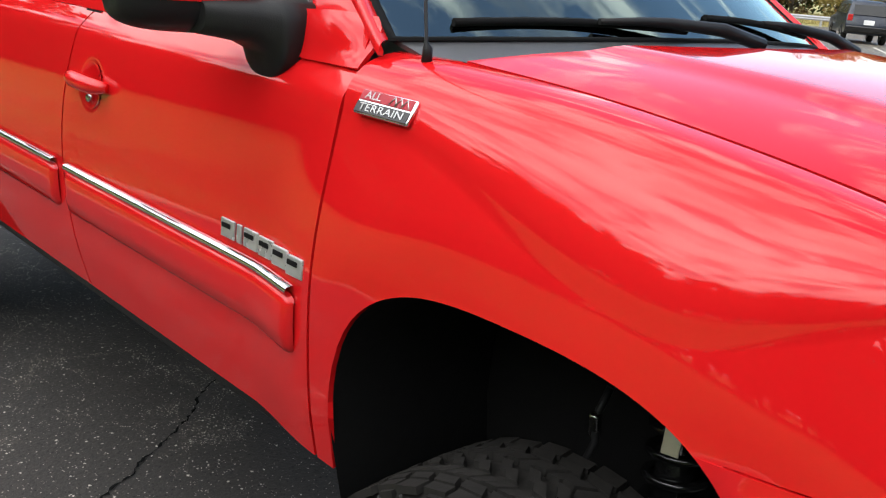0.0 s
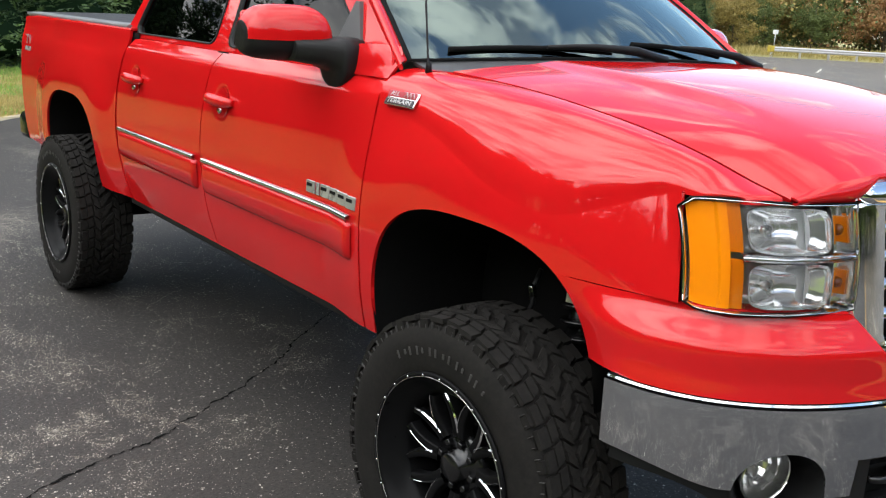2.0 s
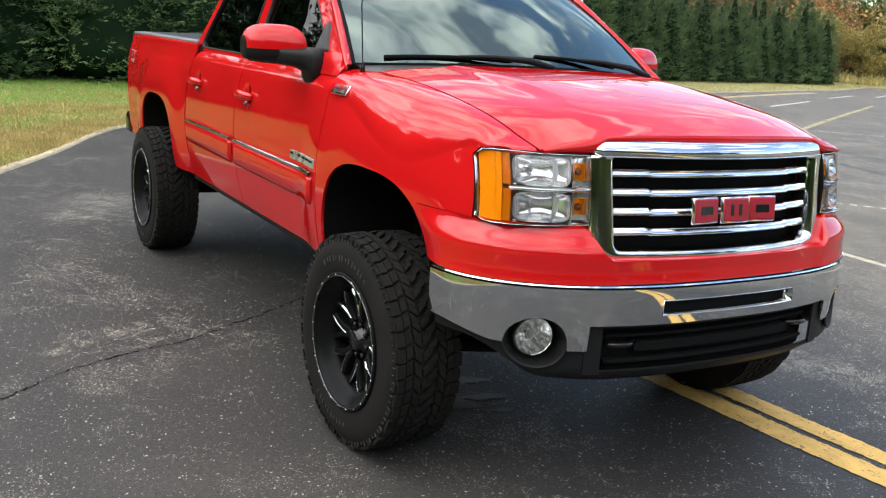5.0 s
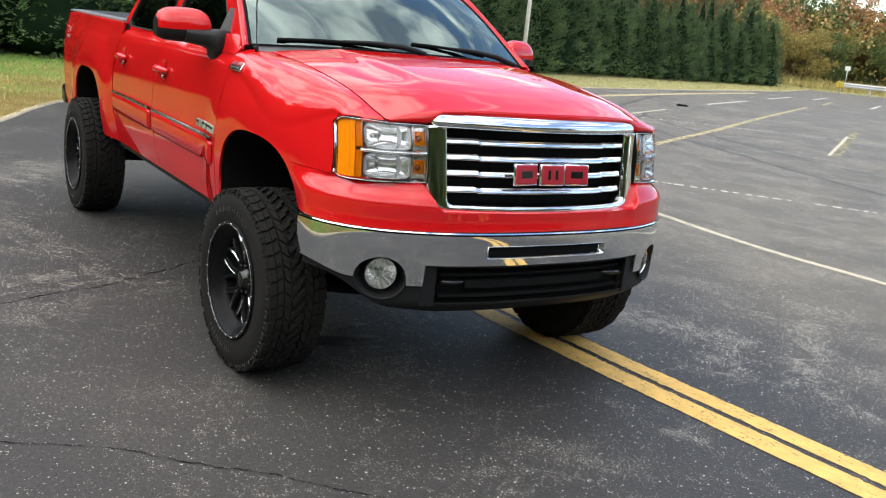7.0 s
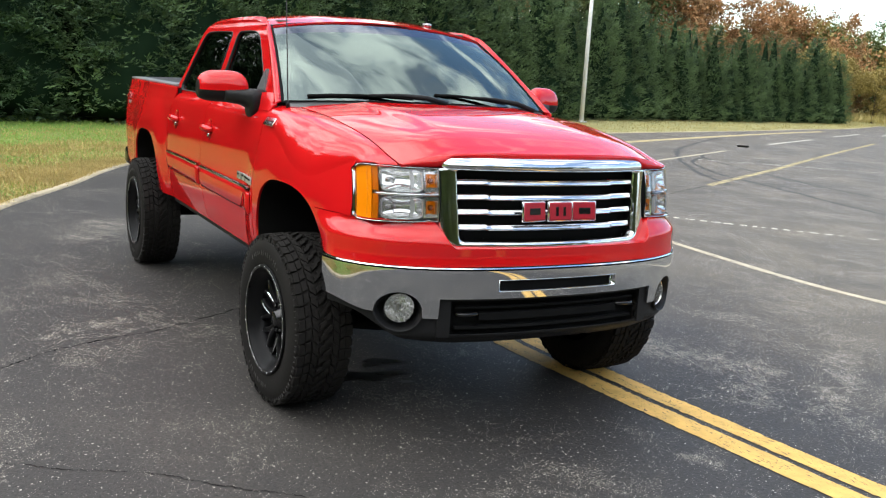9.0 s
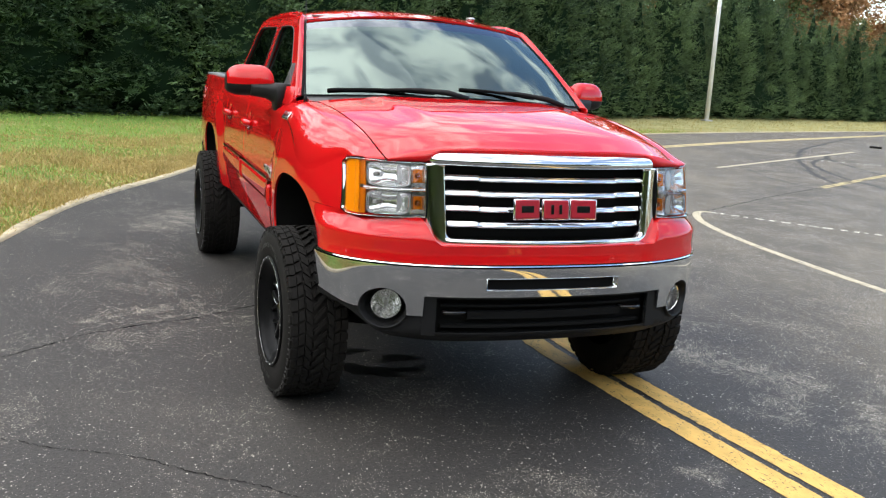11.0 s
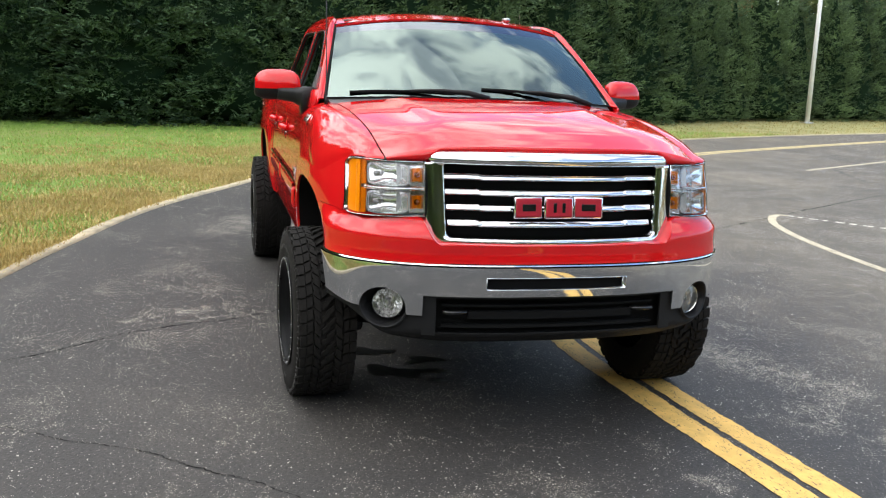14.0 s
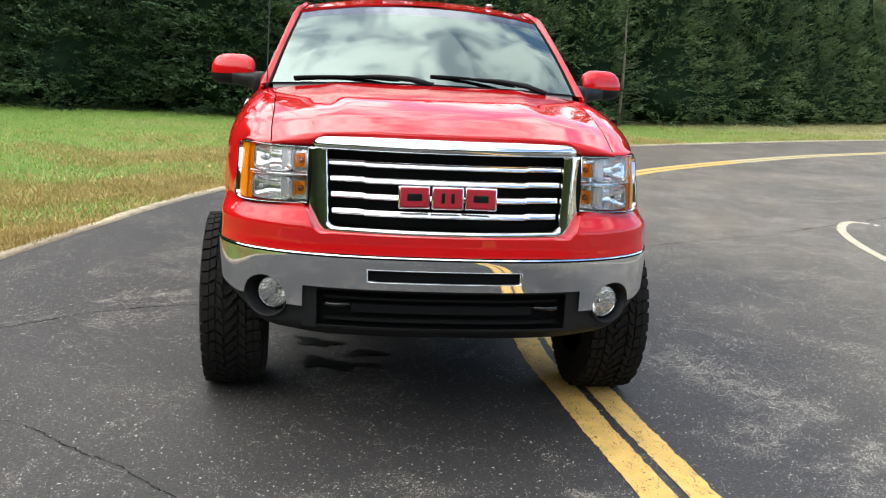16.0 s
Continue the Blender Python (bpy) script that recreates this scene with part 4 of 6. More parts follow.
def fascia():
    """The painted panel between lamps and bumper."""
    def high(a):
        return 1.072 if a > 0.64 else 0.962 if a < 0.53 else 0.962 + 0.11 * ease((a - 0.53) / 0.11)

    def off(a, z):
        o = 0.018 - 0.055 * ease((z - 0.985) / 0.085) + 0.005 * ease((0.93 - z) / 0.05)
        o -= 0.012 * ease((0.55 - a) / 0.1)
        return o
    def end(sgn):
        out = []
        for s in steps(0, 1, 14)[:-1]:
            row = []
            for z in steps(0.882, 1.072, 18):
                u = min(1, abs(z - ARCH_F[2]) / ARCH_F[3])
                xa = ARCH_F[0] + ARCH_F[1] * (1 - u ** 2.9) ** (1 / 2.9)
                xb, yb = nose(NW * 0.985, off(1.0, z))
                y = side_y(xa, z) * (1 - s) + yb * s + 0.010 * math.sin(math.pi * s)
                row.append((xa + (xb - xa) * s, sgn * y, z))
            out.append(row)
        return out
    rows = []
    for y in nose_ys((0.53, 0.64), 0.985):
        rows.append([(*nose(y, off(abs(y), z)), z) for z in steps(0.882, high(abs(y)), 18)])
    bm = sheet(end(-1) + rows + end(1)[::-1], 0.012)
    ob = part("front_fascia", bm, RED, truck)
    # ledge running back under the lamps and grille
    rows = []
    for y in nose_ys((0.53, 0.64), 0.985):
        a, z = abs(y), high(abs(y))
        rows.append([(*nose(y, off(a, z) - d), z + 0.002 - e) for d, e in ((0.0, 0.0), (0.012, -0.004), (0.10, 0.0), (0.14, 0.01))])
    part("fascia_ledge", sheet(rows, 0.004), RED, ob)
    return ob


FOG_Y, FOG_Z, FOG_R = 0.762, 0.668, 0.092


def bumper():
    whole = part("front_bumper", nose_sheet(lambda a: 0.8755, lambda a: 0.8805, lambda a, z: 0.031 - 0.5 * (z - 0.8755), nose_ys((), 0.998), 4, 0.012), CHROME, truck, "polished chrome front bumper with scuffs")

    def low(a):
        if a < 0.600:
            return 0.735
        if a < FOG_Y - FOG_R:
            return 0.642
        if a < FOG_Y + FOG_R:
            return max(0.645, FOG_Z + math.sqrt(max(FOG_R ** 2 - (a - FOG_Y) ** 2, 0)))
        return 0.662 + 0.05 * ease((a - 0.87) / 0.15)
    marks = (0.600, FOG_Y - FOG_R, FOG_Y + FOG_R, 0.33)
    ys = nose_ys(marks, 0.998, 140)

    def off(a, z):
        return 0.030 - 0.007 * (max(0.868 - z, 0.0) / 0.2) ** 1.6 - 0.0010 * (max(z - 0.772, 0.0) / 0.10) ** 9
    left = [y for y in ys if y <= -0.33]
    mid = [y for y in ys if -0.333 <= y <= 0.333]
    right = [y for y in ys if y >= 0.33]
    pieces = [nose_sheet(low, lambda a: 0.867, off, left, 26), nose_sheet(low, lambda a: 0.867, off, right, 26),
              nose_sheet(low, lambda a: 0.768, off, mid, 4), nose_sheet(lambda a: 0.822, lambda a: 0.867, off, mid, 10)]
    part("bumper_face", join(*pieces), BUMPER_CHROME, whole)
    part("bumper_groove", nose_sheet(lambda a: 0.860, lambda a: 0.880, lambda a, z: 0.020, nose_ys((), 0.998), 2, 0.005), MATT_BLACK, whole)
    # air inlet with its bright rim
    loops = []
    for g, o in ((0.0015, 0.026), (0.0010, 0.0312), (-0.0010, 0.0308), (-0.0014, -0.02)):
        lp = [(*nose(y, o), z) for y, z in [(y, 0.768 - g) for y in steps(-0.33 - g, 0.33 + g, 24)] + [(y, 0.822 + g) for y in steps(0.33 + g, -0.33 - g, 24)]]
        loops.append(lp)
    part("inlet_rim", rings(loops), BUMPER_CHROME, whole)
    part("inlet_mesh", nose_sheet(lambda a: 0.755, lambda a: 0.835, lambda a, z: -0.015, steps(-0.345, 0.345, 20), 2, 0.01), MATT_BLACK, whole)
    # black lower valance
    def vlow(a):
        return 0.512 + 0.02 * ease((a - 0.5) / 0.3) + 0.13 * ease((a - 0.72) / 0.25)

    def vtop(a):
        if FOG_Y - FOG_R < a < FOG_Y + FOG_R:
            return max(vlow(a) + 0.01, FOG_Z - math.sqrt(max(FOG_R ** 2 - (a - FOG_Y) ** 2, 0)))
        return 0.70 if a > 0.6 else 0.56

    def voff(a, z):
        return 0.004 - 0.05 * ease((0.56 - z) / 0.06)
    vy = nose_ys((0.6, FOG_Y - FOG_R, FOG_Y + FOG_R), 0.996, 140)
    val = part("valance", nose_sheet(vlow, vtop, voff, vy, 10), BLACK, truck, "black plastic lower valance")
    part("valance_top", nose_sheet(lambda a: 0.722, lambda a: 0.742, lambda a, z: 0.010, steps(-0.60, 0.60, 40), 3), BLACK, val)
    for sgn in (-1, 1):
        part("valance_post", nose_sheet(lambda a: 0.55, lambda a: 0.735, lambda a, z: 0.008, [sgn * y for y in (steps(0.545, 0.605, 5) if sgn > 0 else steps(0.605, 0.545, 5))], 6), BLACK, val)
    part("lower_grille", nose_sheet(lambda a: 0.53, lambda a: 0.74, lambda a, z: -0.06, steps(-0.6, 0.6, 30), 6), MATT_BLACK, val)
    for z, h in ((0.588, 0.012), (0.640, 0.034), (0.684, 0.010)):
        w = 0.52 if h < 0.02 else 0.40
        part("grille_slat", nose_sheet(lambda a, z=z, h=h: z - h / 2, lambda a, z=z, h=h: z + h / 2, lambda a, z: -0.018, steps(-w, w, 30), 3, 0.03), MATT_BLACK, val)
    for sgn in (-1, 1):
        x, y = nose(sgn * 0.46, -0.03)
        hook = [(x + 0.03 * math.sin(t), y + 0.055 * math.cos(t), 0.655) for t in steps(-0.4, math.pi + 0.4, 12)]
        part("tow_hook", tube(hook, 0.011, 8), GLOSS_BLACK, val)
    # fog lamps in round pockets
    for sgn in (-1, 1):
        x0, y0 = nose(sgn * FOG_Y, 0.012)
        rows = []
        for k in range(41):
            a = 2 * math.pi * k / 40
            row = []
            for sc, dep in ((1.06, 0.016), (1.02, 0.022), (0.97, 0.016), (0.93, -0.04), (0.90, -0.10), (0.84, -0.14), (0.60, -0.15)):
                yy = FOG_Y + FOG_R * sc * math.cos(a)
                zz = FOG_Z + FOG_R * sc * math.sin(a)
                p = nose(sgn * yy, dep)
                row.append((p[0], p[1], zz))
            rows.append(row)
        bm = sheet(rows, 0.0)
        bmesh.ops.recalc_face_normals(bm, faces=bm.faces)
        pocket = part("fog_pocket", bm, BLACK, val)
        px, py = nose(sgn * (FOG_Y + (0.022 if sgn < 0 else 0.000)), -0.112 if sgn < 0 else -0.074)
        turn = pose(px, py, FOG_Z, 0, 0, -90 + sgn * 16)
        lamp = lathe([(0.001, -0.022), (0.018, -0.018), (0.034, -0.006), (0.048, 0.010), (0.060, 0.030), (0.069, 0.055), (0.074, 0.059), (0.070, 0.064)], 16)
        for fc in lamp.faces:
            fc.smooth = False
        lamp.transform(turn)
        fog = part("fog_lamp", lamp, LAMP_BOWL, truck, "round clear fog lamp")
        bulb = rbox(0.018, 0.026, 0.034, 0.008, turn @ pose(0, 0.015, -0.010))
        part("bulb_shield", bulb, SATIN, fog)
        face = lathe([(0.001, 0.075), (0.02, 0.074), (0.045, 0.069), (0.070, 0.058)], 32)
        face.transform(turn)
        part("lens", face, LENS, fog)


def grille_x(y, z):
    return 0.915 - 0.28 * y * y - 0.05 * (z - 0.96) / 0.4


def grille():
    top = []
    ends = [0.552 + 0.034 * math.sin(a) for a in steps(0, math.pi / 2, 9)]
    for y in [-e for e in ends[::-1]] + steps(-0.545, 0.545, 45) + ends:
        f = math.sqrt(max(0.0, 1 - (max(0.0, abs(y) - 0.552) / 0.034) ** 2))
        top.append([(grille_x(y, z) + f * o, y, 1.344 + f * (z - 1.350)) for z, o in ((1.320, -0.02), (1.321, 0.026), (1.327, 0.034), (1.345, 0.034), (1.364, 0.027), (1.377, 0.013), (1.381, 0.000), (1.374, -0.010), (1.345, -0.014))])
    g = part("grille", sheet(top, 0.0), CHROME, truck, "chrome grille with four bright bars")

    def rect(hw, zt, zb, r, taper, n=12):
        pts, q = [], 0.012
        for cx, cz, a0, r in ((hw - q, zt - q, 0, q), (-hw + q, zt - q, 90, q), (-hw + taper + r, zb + r, 180, r), (hw - taper - r, zb + r, 270, r)):
            for k in range(n):
                a = radians(a0 + 90 * k / (n - 1))
                pts.append((cx + r * math.cos(a), cz + r * math.sin(a)))
        # a fixed count of points along each straight run, so that the loops match
        out = []
        for k, p in enumerate(pts):
            out.append(p)
            if k % n == n - 1:
                q2 = pts[(k + 1) % len(pts)]
                out += [(p[0] + (q2[0] - p[0]) * t / 20, p[1] + (q2[1] - p[1]) * t / 20) for t in range(1, 20)]
        return out

    loops = []
    for hw, zt, zb, r, tp, o in ((0.607, 1.324, 0.946, 0.068, 0.012, -0.05), (0.606, 1.320, 0.949, 0.068, 0.012, 0.000), (0.602, 1.319, 0.952, 0.066, 0.012, 0.022),
                                 (0.596, 1.318, 0.955, 0.064, 0.012, 0.029), (0.524, 1.316, 0.984, 0.03, 0.012, 0.034), (0.515, 1.316, 0.989, 0.03, 0.012, 0.027), (0.512, 1.315, 0.992, 0.03, 0.012, -0.05)):
        loops.append([(grille_x(y, z) + o, y, z) for y, z in rect(hw, zt, zb, r, tp)])
    part("grille_surround", rings(loops), CHROME, g)
    back = [[(grille_x(y, z) - 0.07, y, z) for z in steps(0.97, 1.33, 12)] for y in steps(-0.54, 0.54, 30)]
    part("grille_mesh", sheet(back, 0.005), MATT_BLACK, g)
    for k, z0 in enumerate((1.258, 1.190, 1.122, 1.052)):
        w = 0.508 - 0.006 * k
        rows = []
        for y in sorted(set(steps(-w, w, 50)) | {-0.35, -0.353, 0.35, 0.353}):
            h, up_by = (0.0125, 0.0) if abs(y) < 0.3515 else (0.0128, 0.004)
            z1 = z0 - 0.10 * y * y * 0.2
            rows.append([(grille_x(y, z0) + o, y, z1 + up_by + d * h) for o, d in ((-0.045, 1.2), (-0.016, 1.12), (-0.006, 0.85), (0.003, -0.55), (0.003, -0.85), (-0.001, -1.0), (-0.03, -1.1))])
        part("grille_bar", sheet(rows, 0.0), CHROME, g)
    # emblem: three slotted red blocks with bright borders
    for y0, w, slots in ((-0.143, 0.130, ((0.0, 0.0, 0.50, 0.36),)), (0.0, 0.130, ((-0.16, 0.0, 0.12, 0.50), (0.16, 0.0, 0.12, 0.50))), (0.143, 0.130, ((0.0, 0.0, 0.50, 0.36),))):
        x0 = grille_x(y0, 1.13) + 0.030
        tilt = pose(x0, y0, 1.132, 0, -7, math.degrees(math.atan(-0.66 * y0)))
        em = part("emblem", rbox(0.018, w + 0.008, 0.098, 0.008, tilt), CHROME, g, "bright-bordered red emblem block")
        part("emblem_face", rbox(0.012, w - 0.004, 0.086, 0.006, tilt @ pose(0.007, 0, 0)), EMBLEM_RED, em)
        for a, b, sw, sh in slots:
            part("emblem_slot", rbox(0.004, w * sw, 0.086 * sh, 0.0015, tilt @ pose(0.0125, a * w, b * 0.086)), GLOSS_BLACK, em)


def lamp_point(u, v, sgn, d=0.0):
    """A point of the headlamp's face: u from the outer edge inwards, v upwards, d outwards."""
    zb = 1.068 + 0.011 * u
    zt = smooth_line([(0.0, 1.304), (0.05, 1.316), (0.3, 1.319), (0.45, 1.317), (1.0, 1.318)], u)
    if u < 0.07:
        v = 0.5 + (v - 0.5) * (1 - 0.13 * (1 - math.sqrt(max(0.0, 1 - ((0.07 - max(u, 0.0)) / 0.07) ** 2))))
    z = zb + (zt - zb) * v
    yb = 0.923 - 0.326 * u
    xq = smooth_line([(0.0, 0.600), (0.08, 0.662), (0.2, 0.716), (0.45, 0.776), (0.75, 0.814), (1.0, 0.832)], u)
    x = xq - (0.055 - 0.023 * u) * v + 0.010 * math.sin(math.pi * v)
    nx, ny = (0.45, 0.9) if u < 0.1 else (0.85, 0.5) if u < 0.4 else (0.97, 0.25)
    return Vector((x + nx * d, sgn * (yb - 0.010 * v * (1 - u) + ny * d), z))


def headlamp(sgn):
    def patch(u0, u1, v0, v1, d, nu=20, nv=10, thick=0.0):
        return sheet([[lamp_point(u, v, sgn, d) for v in steps(v0, v1, nv)] for u in steps(u0, u1, nu)], thick, flip=sgn > 0)
    lamp = part("headlamp", patch(-0.01, 1.01, -0.02, 1.02, -0.078, 24, 8), REFLECTOR, truck, "clear headlamp with an amber outer section")
    # bright bezel
    loops = []
    edge = [(s, 0) for s in steps(0, 1, 25)[:-1]] + [(1, s) for s in steps(0, 1, 13)[:-1]] + [(1 - s, 1) for s in steps(0, 1, 25)[:-1]] + [(0, 1 - s) for s in steps(0, 1, 13)[:-1]]
    for k, d in ((1.02, -0.07), (1.008, -0.006), (1.000, 0.002), (0.987, 0.000), (0.980, -0.05)):
        loops.append([lamp_point(0.5 + (u - 0.5) * (1 - (1 - k) * 0.75), 0.5 + (v - 0.5) * k, sgn, d) for u, v in edge])
    part("bezel", rings(loops), CHROME, lamp)
    loops = []
    for k, d in ((1.02, -0.07), (1.036, -0.006), (1.028, 0.001), (1.014, -0.003), (1.010, -0.05)):
        loops.append([lamp_point(0.5 + (u - 0.5) * (1 - (1 - k) * 0.75), 0.5 + (v - 0.5) * k, sgn, d) for u, v in edge])
    part("gasket", rings(loops), MATT_BLACK, lamp, "black rubber gasket")
    part("amber_lens", patch(0.015, 0.150, 0.03, 0.97, -0.012, 14, 8, 0.006), AMBER, lamp, "amber side marker lens")
    for v0, v1 in ((0.03, 0.48), (0.54, 0.97)):
        part("amber_reflector", patch(0.155, 0.215, v0, v1, -0.020, 6, 8, 0.006), AMBER_RIBBED, lamp, "ribbed amber reflector")
    rows = [[lamp_point(u, v, sgn, d) for v, d in ((0.465, -0.06), (0.468, -0.008), (0.50, -0.003), (0.532, -0.008), (0.535, -0.06))] for u in steps(0.20, 0.985, 20)]
    part("divider", sheet(rows, 0.0, flip=sgn > 0), CHROME, lamp)
    for v0, v1 in ((0.04, 0.46), (0.54, 0.96)):
        # bowl: a rim that falls back to a deep middle
        vm, loops2 = (v0 + v1) / 2, []
        for k, d in [(1.0, -0.010)] + [(q, -0.052 + 0.034 * q ** 2.2) for q in (0.97, 0.9, 0.8, 0.7, 0.6, 0.5, 0.4, 0.3, 0.2, 0.1, 0.02)]:
            lp = []
            for t in range(48):
                a = 2 * math.pi * t / 48
                c, s2 = math.cos(a), math.sin(a)
                n = 5 * k + 2 * (1 - k)
                r = (abs(c) ** n + abs(s2) ** n) ** (-1 / n)
                lp.append(lamp_point(0.508 + 0.277 * k * r * c, vm + (v1 - v0) / 2 * k * r * s2, sgn, d))
            loops2.append(lp)
        part("reflector", rings(loops2), FLUTED, lamp)
        rows = [[lamp_point(u, v, sgn, -0.020 - 0.02 * math.sin(math.pi * (u - 0.60) / 0.2)) for v in steps(v0 + 0.04, v1 - 0.04, 8)] for u in steps(0.62, 0.79, 8)]
        part("frosted_panel", sheet(rows, 0.002, flip=sgn > 0), FROSTED, lamp, "pale frosted panel")
        c = lamp_point(0.34, vm, sgn, -0.030)
        part("bulb", rbox(0.020, 0.034, 0.018, 0.008, Matrix.Translation(c)), SATIN, lamp)
        # inner cell with an amber bulb
        rows = [[lamp_point(u, v, sgn, -0.050 + 0.04 * abs(2 * (u - 0.80) / 0.18 - 1) ** 2) for v in steps(v0, v1, 8)] for u in steps(0.80, 0.98, 10)]
        part("signal_reflector", sheet(rows, 0.002, flip=sgn > 0), FLUTED, lamp)
        rows = [[lamp_point(u, v, sgn, -0.040 + 0.022 * (2 * (u - 0.835) / 0.11 - 1) ** 2) for v in steps(v0 + 0.09, v1 - 0.09, 8)] for u in steps(0.835, 0.945, 10)]
        part("signal_lens", sheet(rows, 0.003, flip=sgn > 0), AMBER, lamp, "amber signal section")
        c = lamp_point(0.89, vm, sgn, -0.030)
        part("signal_bulb", rbox(0.026, 0.026, 0.026, 0.011, Matrix.Translation(c)), BULB, lamp, "dark amber signal bulb")
    part("lens", patch(0.152, 0.985, 0.025, 0.975, 0.003, 26, 10), LENS, lamp)
    return lamp


def mirror(sgn):
    """A door mirror: black base and arm, black shell and a painted cap."""
    foot = []
    for x, y, z, sx, sz in ((-0.862, 0.905, 1.504, 0.086, 0.082), (-0.862, 0.978, 1.503, 0.086, 0.083), (-0.863, 0.988, 1.504, 0.082, 0.078), (-0.872, 0.992, 1.526, 0.082, 0.056), (-0.90, 1.03, 1.535, 0.080, 0.044), (-0.94, 1.12, 1.540, 0.074, 0.036)):
        foot.append([])
        for t in range(28):
            a = 2 * math.pi * t / 28
            c, d = math.cos(a), math.sin(a)
            r = (abs(c) ** 3.4 + abs(d) ** 3.4) ** (-1 / 3.4)
            taper = 1.0 if d > 0 else 1.0 - 0.28 * abs(d * r) ** 2 * (sz / 0.08)
            foot[-1].append((x + sx * r * c * taper, sgn * y, z + sz * r * d))
    m = part("side_mirror", rings(foot, True), BLACK, truck, "side mirror with a painted cap and black base")

    def shell(s, t, grow=1.0):
        """s across from the door outwards, t round the section."""
        y = 0.985 + 0.268 * s
        e = (1 - abs(2 * s - 1) ** 3.4) ** (1 / 2.2)
        x0 = -0.925 - 0.09 * s
        a = 2 * math.pi * t
        c, d = math.cos(a), math.sin(a)
        n = 2.3
        r = (abs(c) ** n + abs(d) ** n) ** (-1 / n)
        depth = 0.085 if c > 0 else 0.055
        h = 0.104 * (0.22 + 0.78 * e) if d > 0 else (0.078 - 0.008 * s) * (0.45 + 0.55 * e)
        return (x0 + grow * depth * r * c * (0.5 + 0.5 * e), sgn * y, 1.577 - 0.006 * s + grow * h * r * d)
    sec = [k / 40 for k in range(40)]
    loops = [[shell(s, t) for t in sec] for s in [0.0, 0.01, 0.03, 0.07] + steps(0.12, 0.88, 16) + [0.93, 0.97, 0.99, 1.0]]
    part("mirror_shell", rings(loops, True), BLACK, m)
    rows = []
    for s in [0.015, 0.04, 0.08] + steps(0.14, 0.86, 18) + [0.92, 0.96, 0.985]:
        rows.append([shell(s, t, 1.035) for t in steps(-0.012, 0.49, 26)])
    part("mirror_cap", sheet(rows, 0.004, flip=sgn < 0), RED, m, "red painted mirror cap")
    sail = bmesh.new()
    tri = [(-0.80, 0.920, 1.560), (-0.965, 0.920, 1.560), (-0.905, 0.878, 1.705), (-0.885, 0.878, 1.705)]
    vs = [sail.verts.new((x, sgn * y, z)) for x, y, z in tri] + [sail.verts.new((x, sgn * (y - 0.02), z)) for x, y, z in tri]
    for q in ((0, 1, 2, 3), (7, 6, 5, 4), (0, 4, 5, 1), (1, 5, 6, 2), (2, 6, 7, 3), (3, 7, 4, 0)):
        sail.faces.new([vs[i] for i in q])
    bmesh.ops.recalc_face_normals(sail, faces=sail.faces)
    part("mirror_sail", sail, plain("grey_sail", (0.09, 0.09, 0.092), 0.4) if sgn < 0 else bpy.data.materials["grey_sail"], m, "grey plastic triangle at the window corner")
    pane = sheet([[(-0.985 - 0.07 * s, sgn * (1.01 + 0.22 * s), 1.525 + 0.13 * v) for v in steps(0, 1, 4)] for s in steps(0, 1, 6)])
    part("mirror_glass", pane, CHROME, m)


def handle(x, sgn, door):
    y = side_y(x, 1.29)
    cup = []
    for k in range(29):
        a = 2 * math.pi * k / 28
        cup.append([(x + 0.062 * sc * math.cos(a), sgn * (side_y(x, 1.285 + 0.062 * sc * math.sin(a)) + o), 1.285 + 0.062 * sc * math.sin(a)) for sc, o in ((1.05, 0.0015), (1.0, 0.002), (0.85, -0.006), (0.1, -0.010))])
    bm = sheet(cup)
    bmesh.ops.recalc_face_normals(bm, faces=bm.faces)
    part("handle_cup", bm, RED, door)
    bar = [(x + s * 0.112, sgn * (y + 0.034 - 0.030 * abs(s) ** 3), 1.293 - 0.004 * s) for s in steps(-1, 1, 15)]
    rad = [0.012 + 0.011 * (1 - abs(s) ** 4) for s in steps(-1, 1, 15)]
    h = part("door_handle", tube(bar, rad, 12), RED, door)
    ly = side_y(x, 1.245)
    lock = lathe([(0.001, -0.006), (0.009, -0.006), (0.011, -0.004), (0.012, 0.004)], 20)
    lock.transform(pose(x - 0.012, sgn * ly, 1.246, 0, 0, 0 if sgn < 0 else 180))
    part("lock", lock, SATIN, h, "small satin door lock")


def moulding(x0, x1, sgn, door):
    """A swelling body-colour strip with a bright line along its top."""
    rows = []
    n = 44
    for x in sorted(set(steps(x0, x1, n)) | {x0 + 0.006, x1 - 0.006, x0 + 0.02, x1 - 0.02}):
        e = min(1.0, math.sqrt(max(0.0, 1 - (1 - min(1, min(x - x0, x1 - x) / 0.025)) ** 2)))
        row = []
        for z, o in ((0.882, 0.001), (0.887, 0.010), (0.898, 0.018), (0.93, 0.024), (0.99, 0.022), (1.010, 0.018), (1.015, 0.002)):
            row.append((x, sgn * (side_y(x, z) + 0.001 + o * (0.15 + 0.85 * e)), 0.955 + (z - 0.955) * (0.75 + 0.25 * e)))
        rows.append(row)
    m = part("door_moulding", sheet(rows, 0.0, flip=sgn > 0), RED, door)
    rows = [[(x, sgn * (side_y(x, z) + o), z) for z, o in ((1.013, 0.012), (1.015, 0.019), (1.024, 0.021), (1.031, 0.017), (1.033, 0.001))] for x in steps(x0, x1 - 0.012, 36)]
    part("chrome_strip", sheet(rows, 0.0, flip=sgn > 0), CHROME, m, "chrome strip")


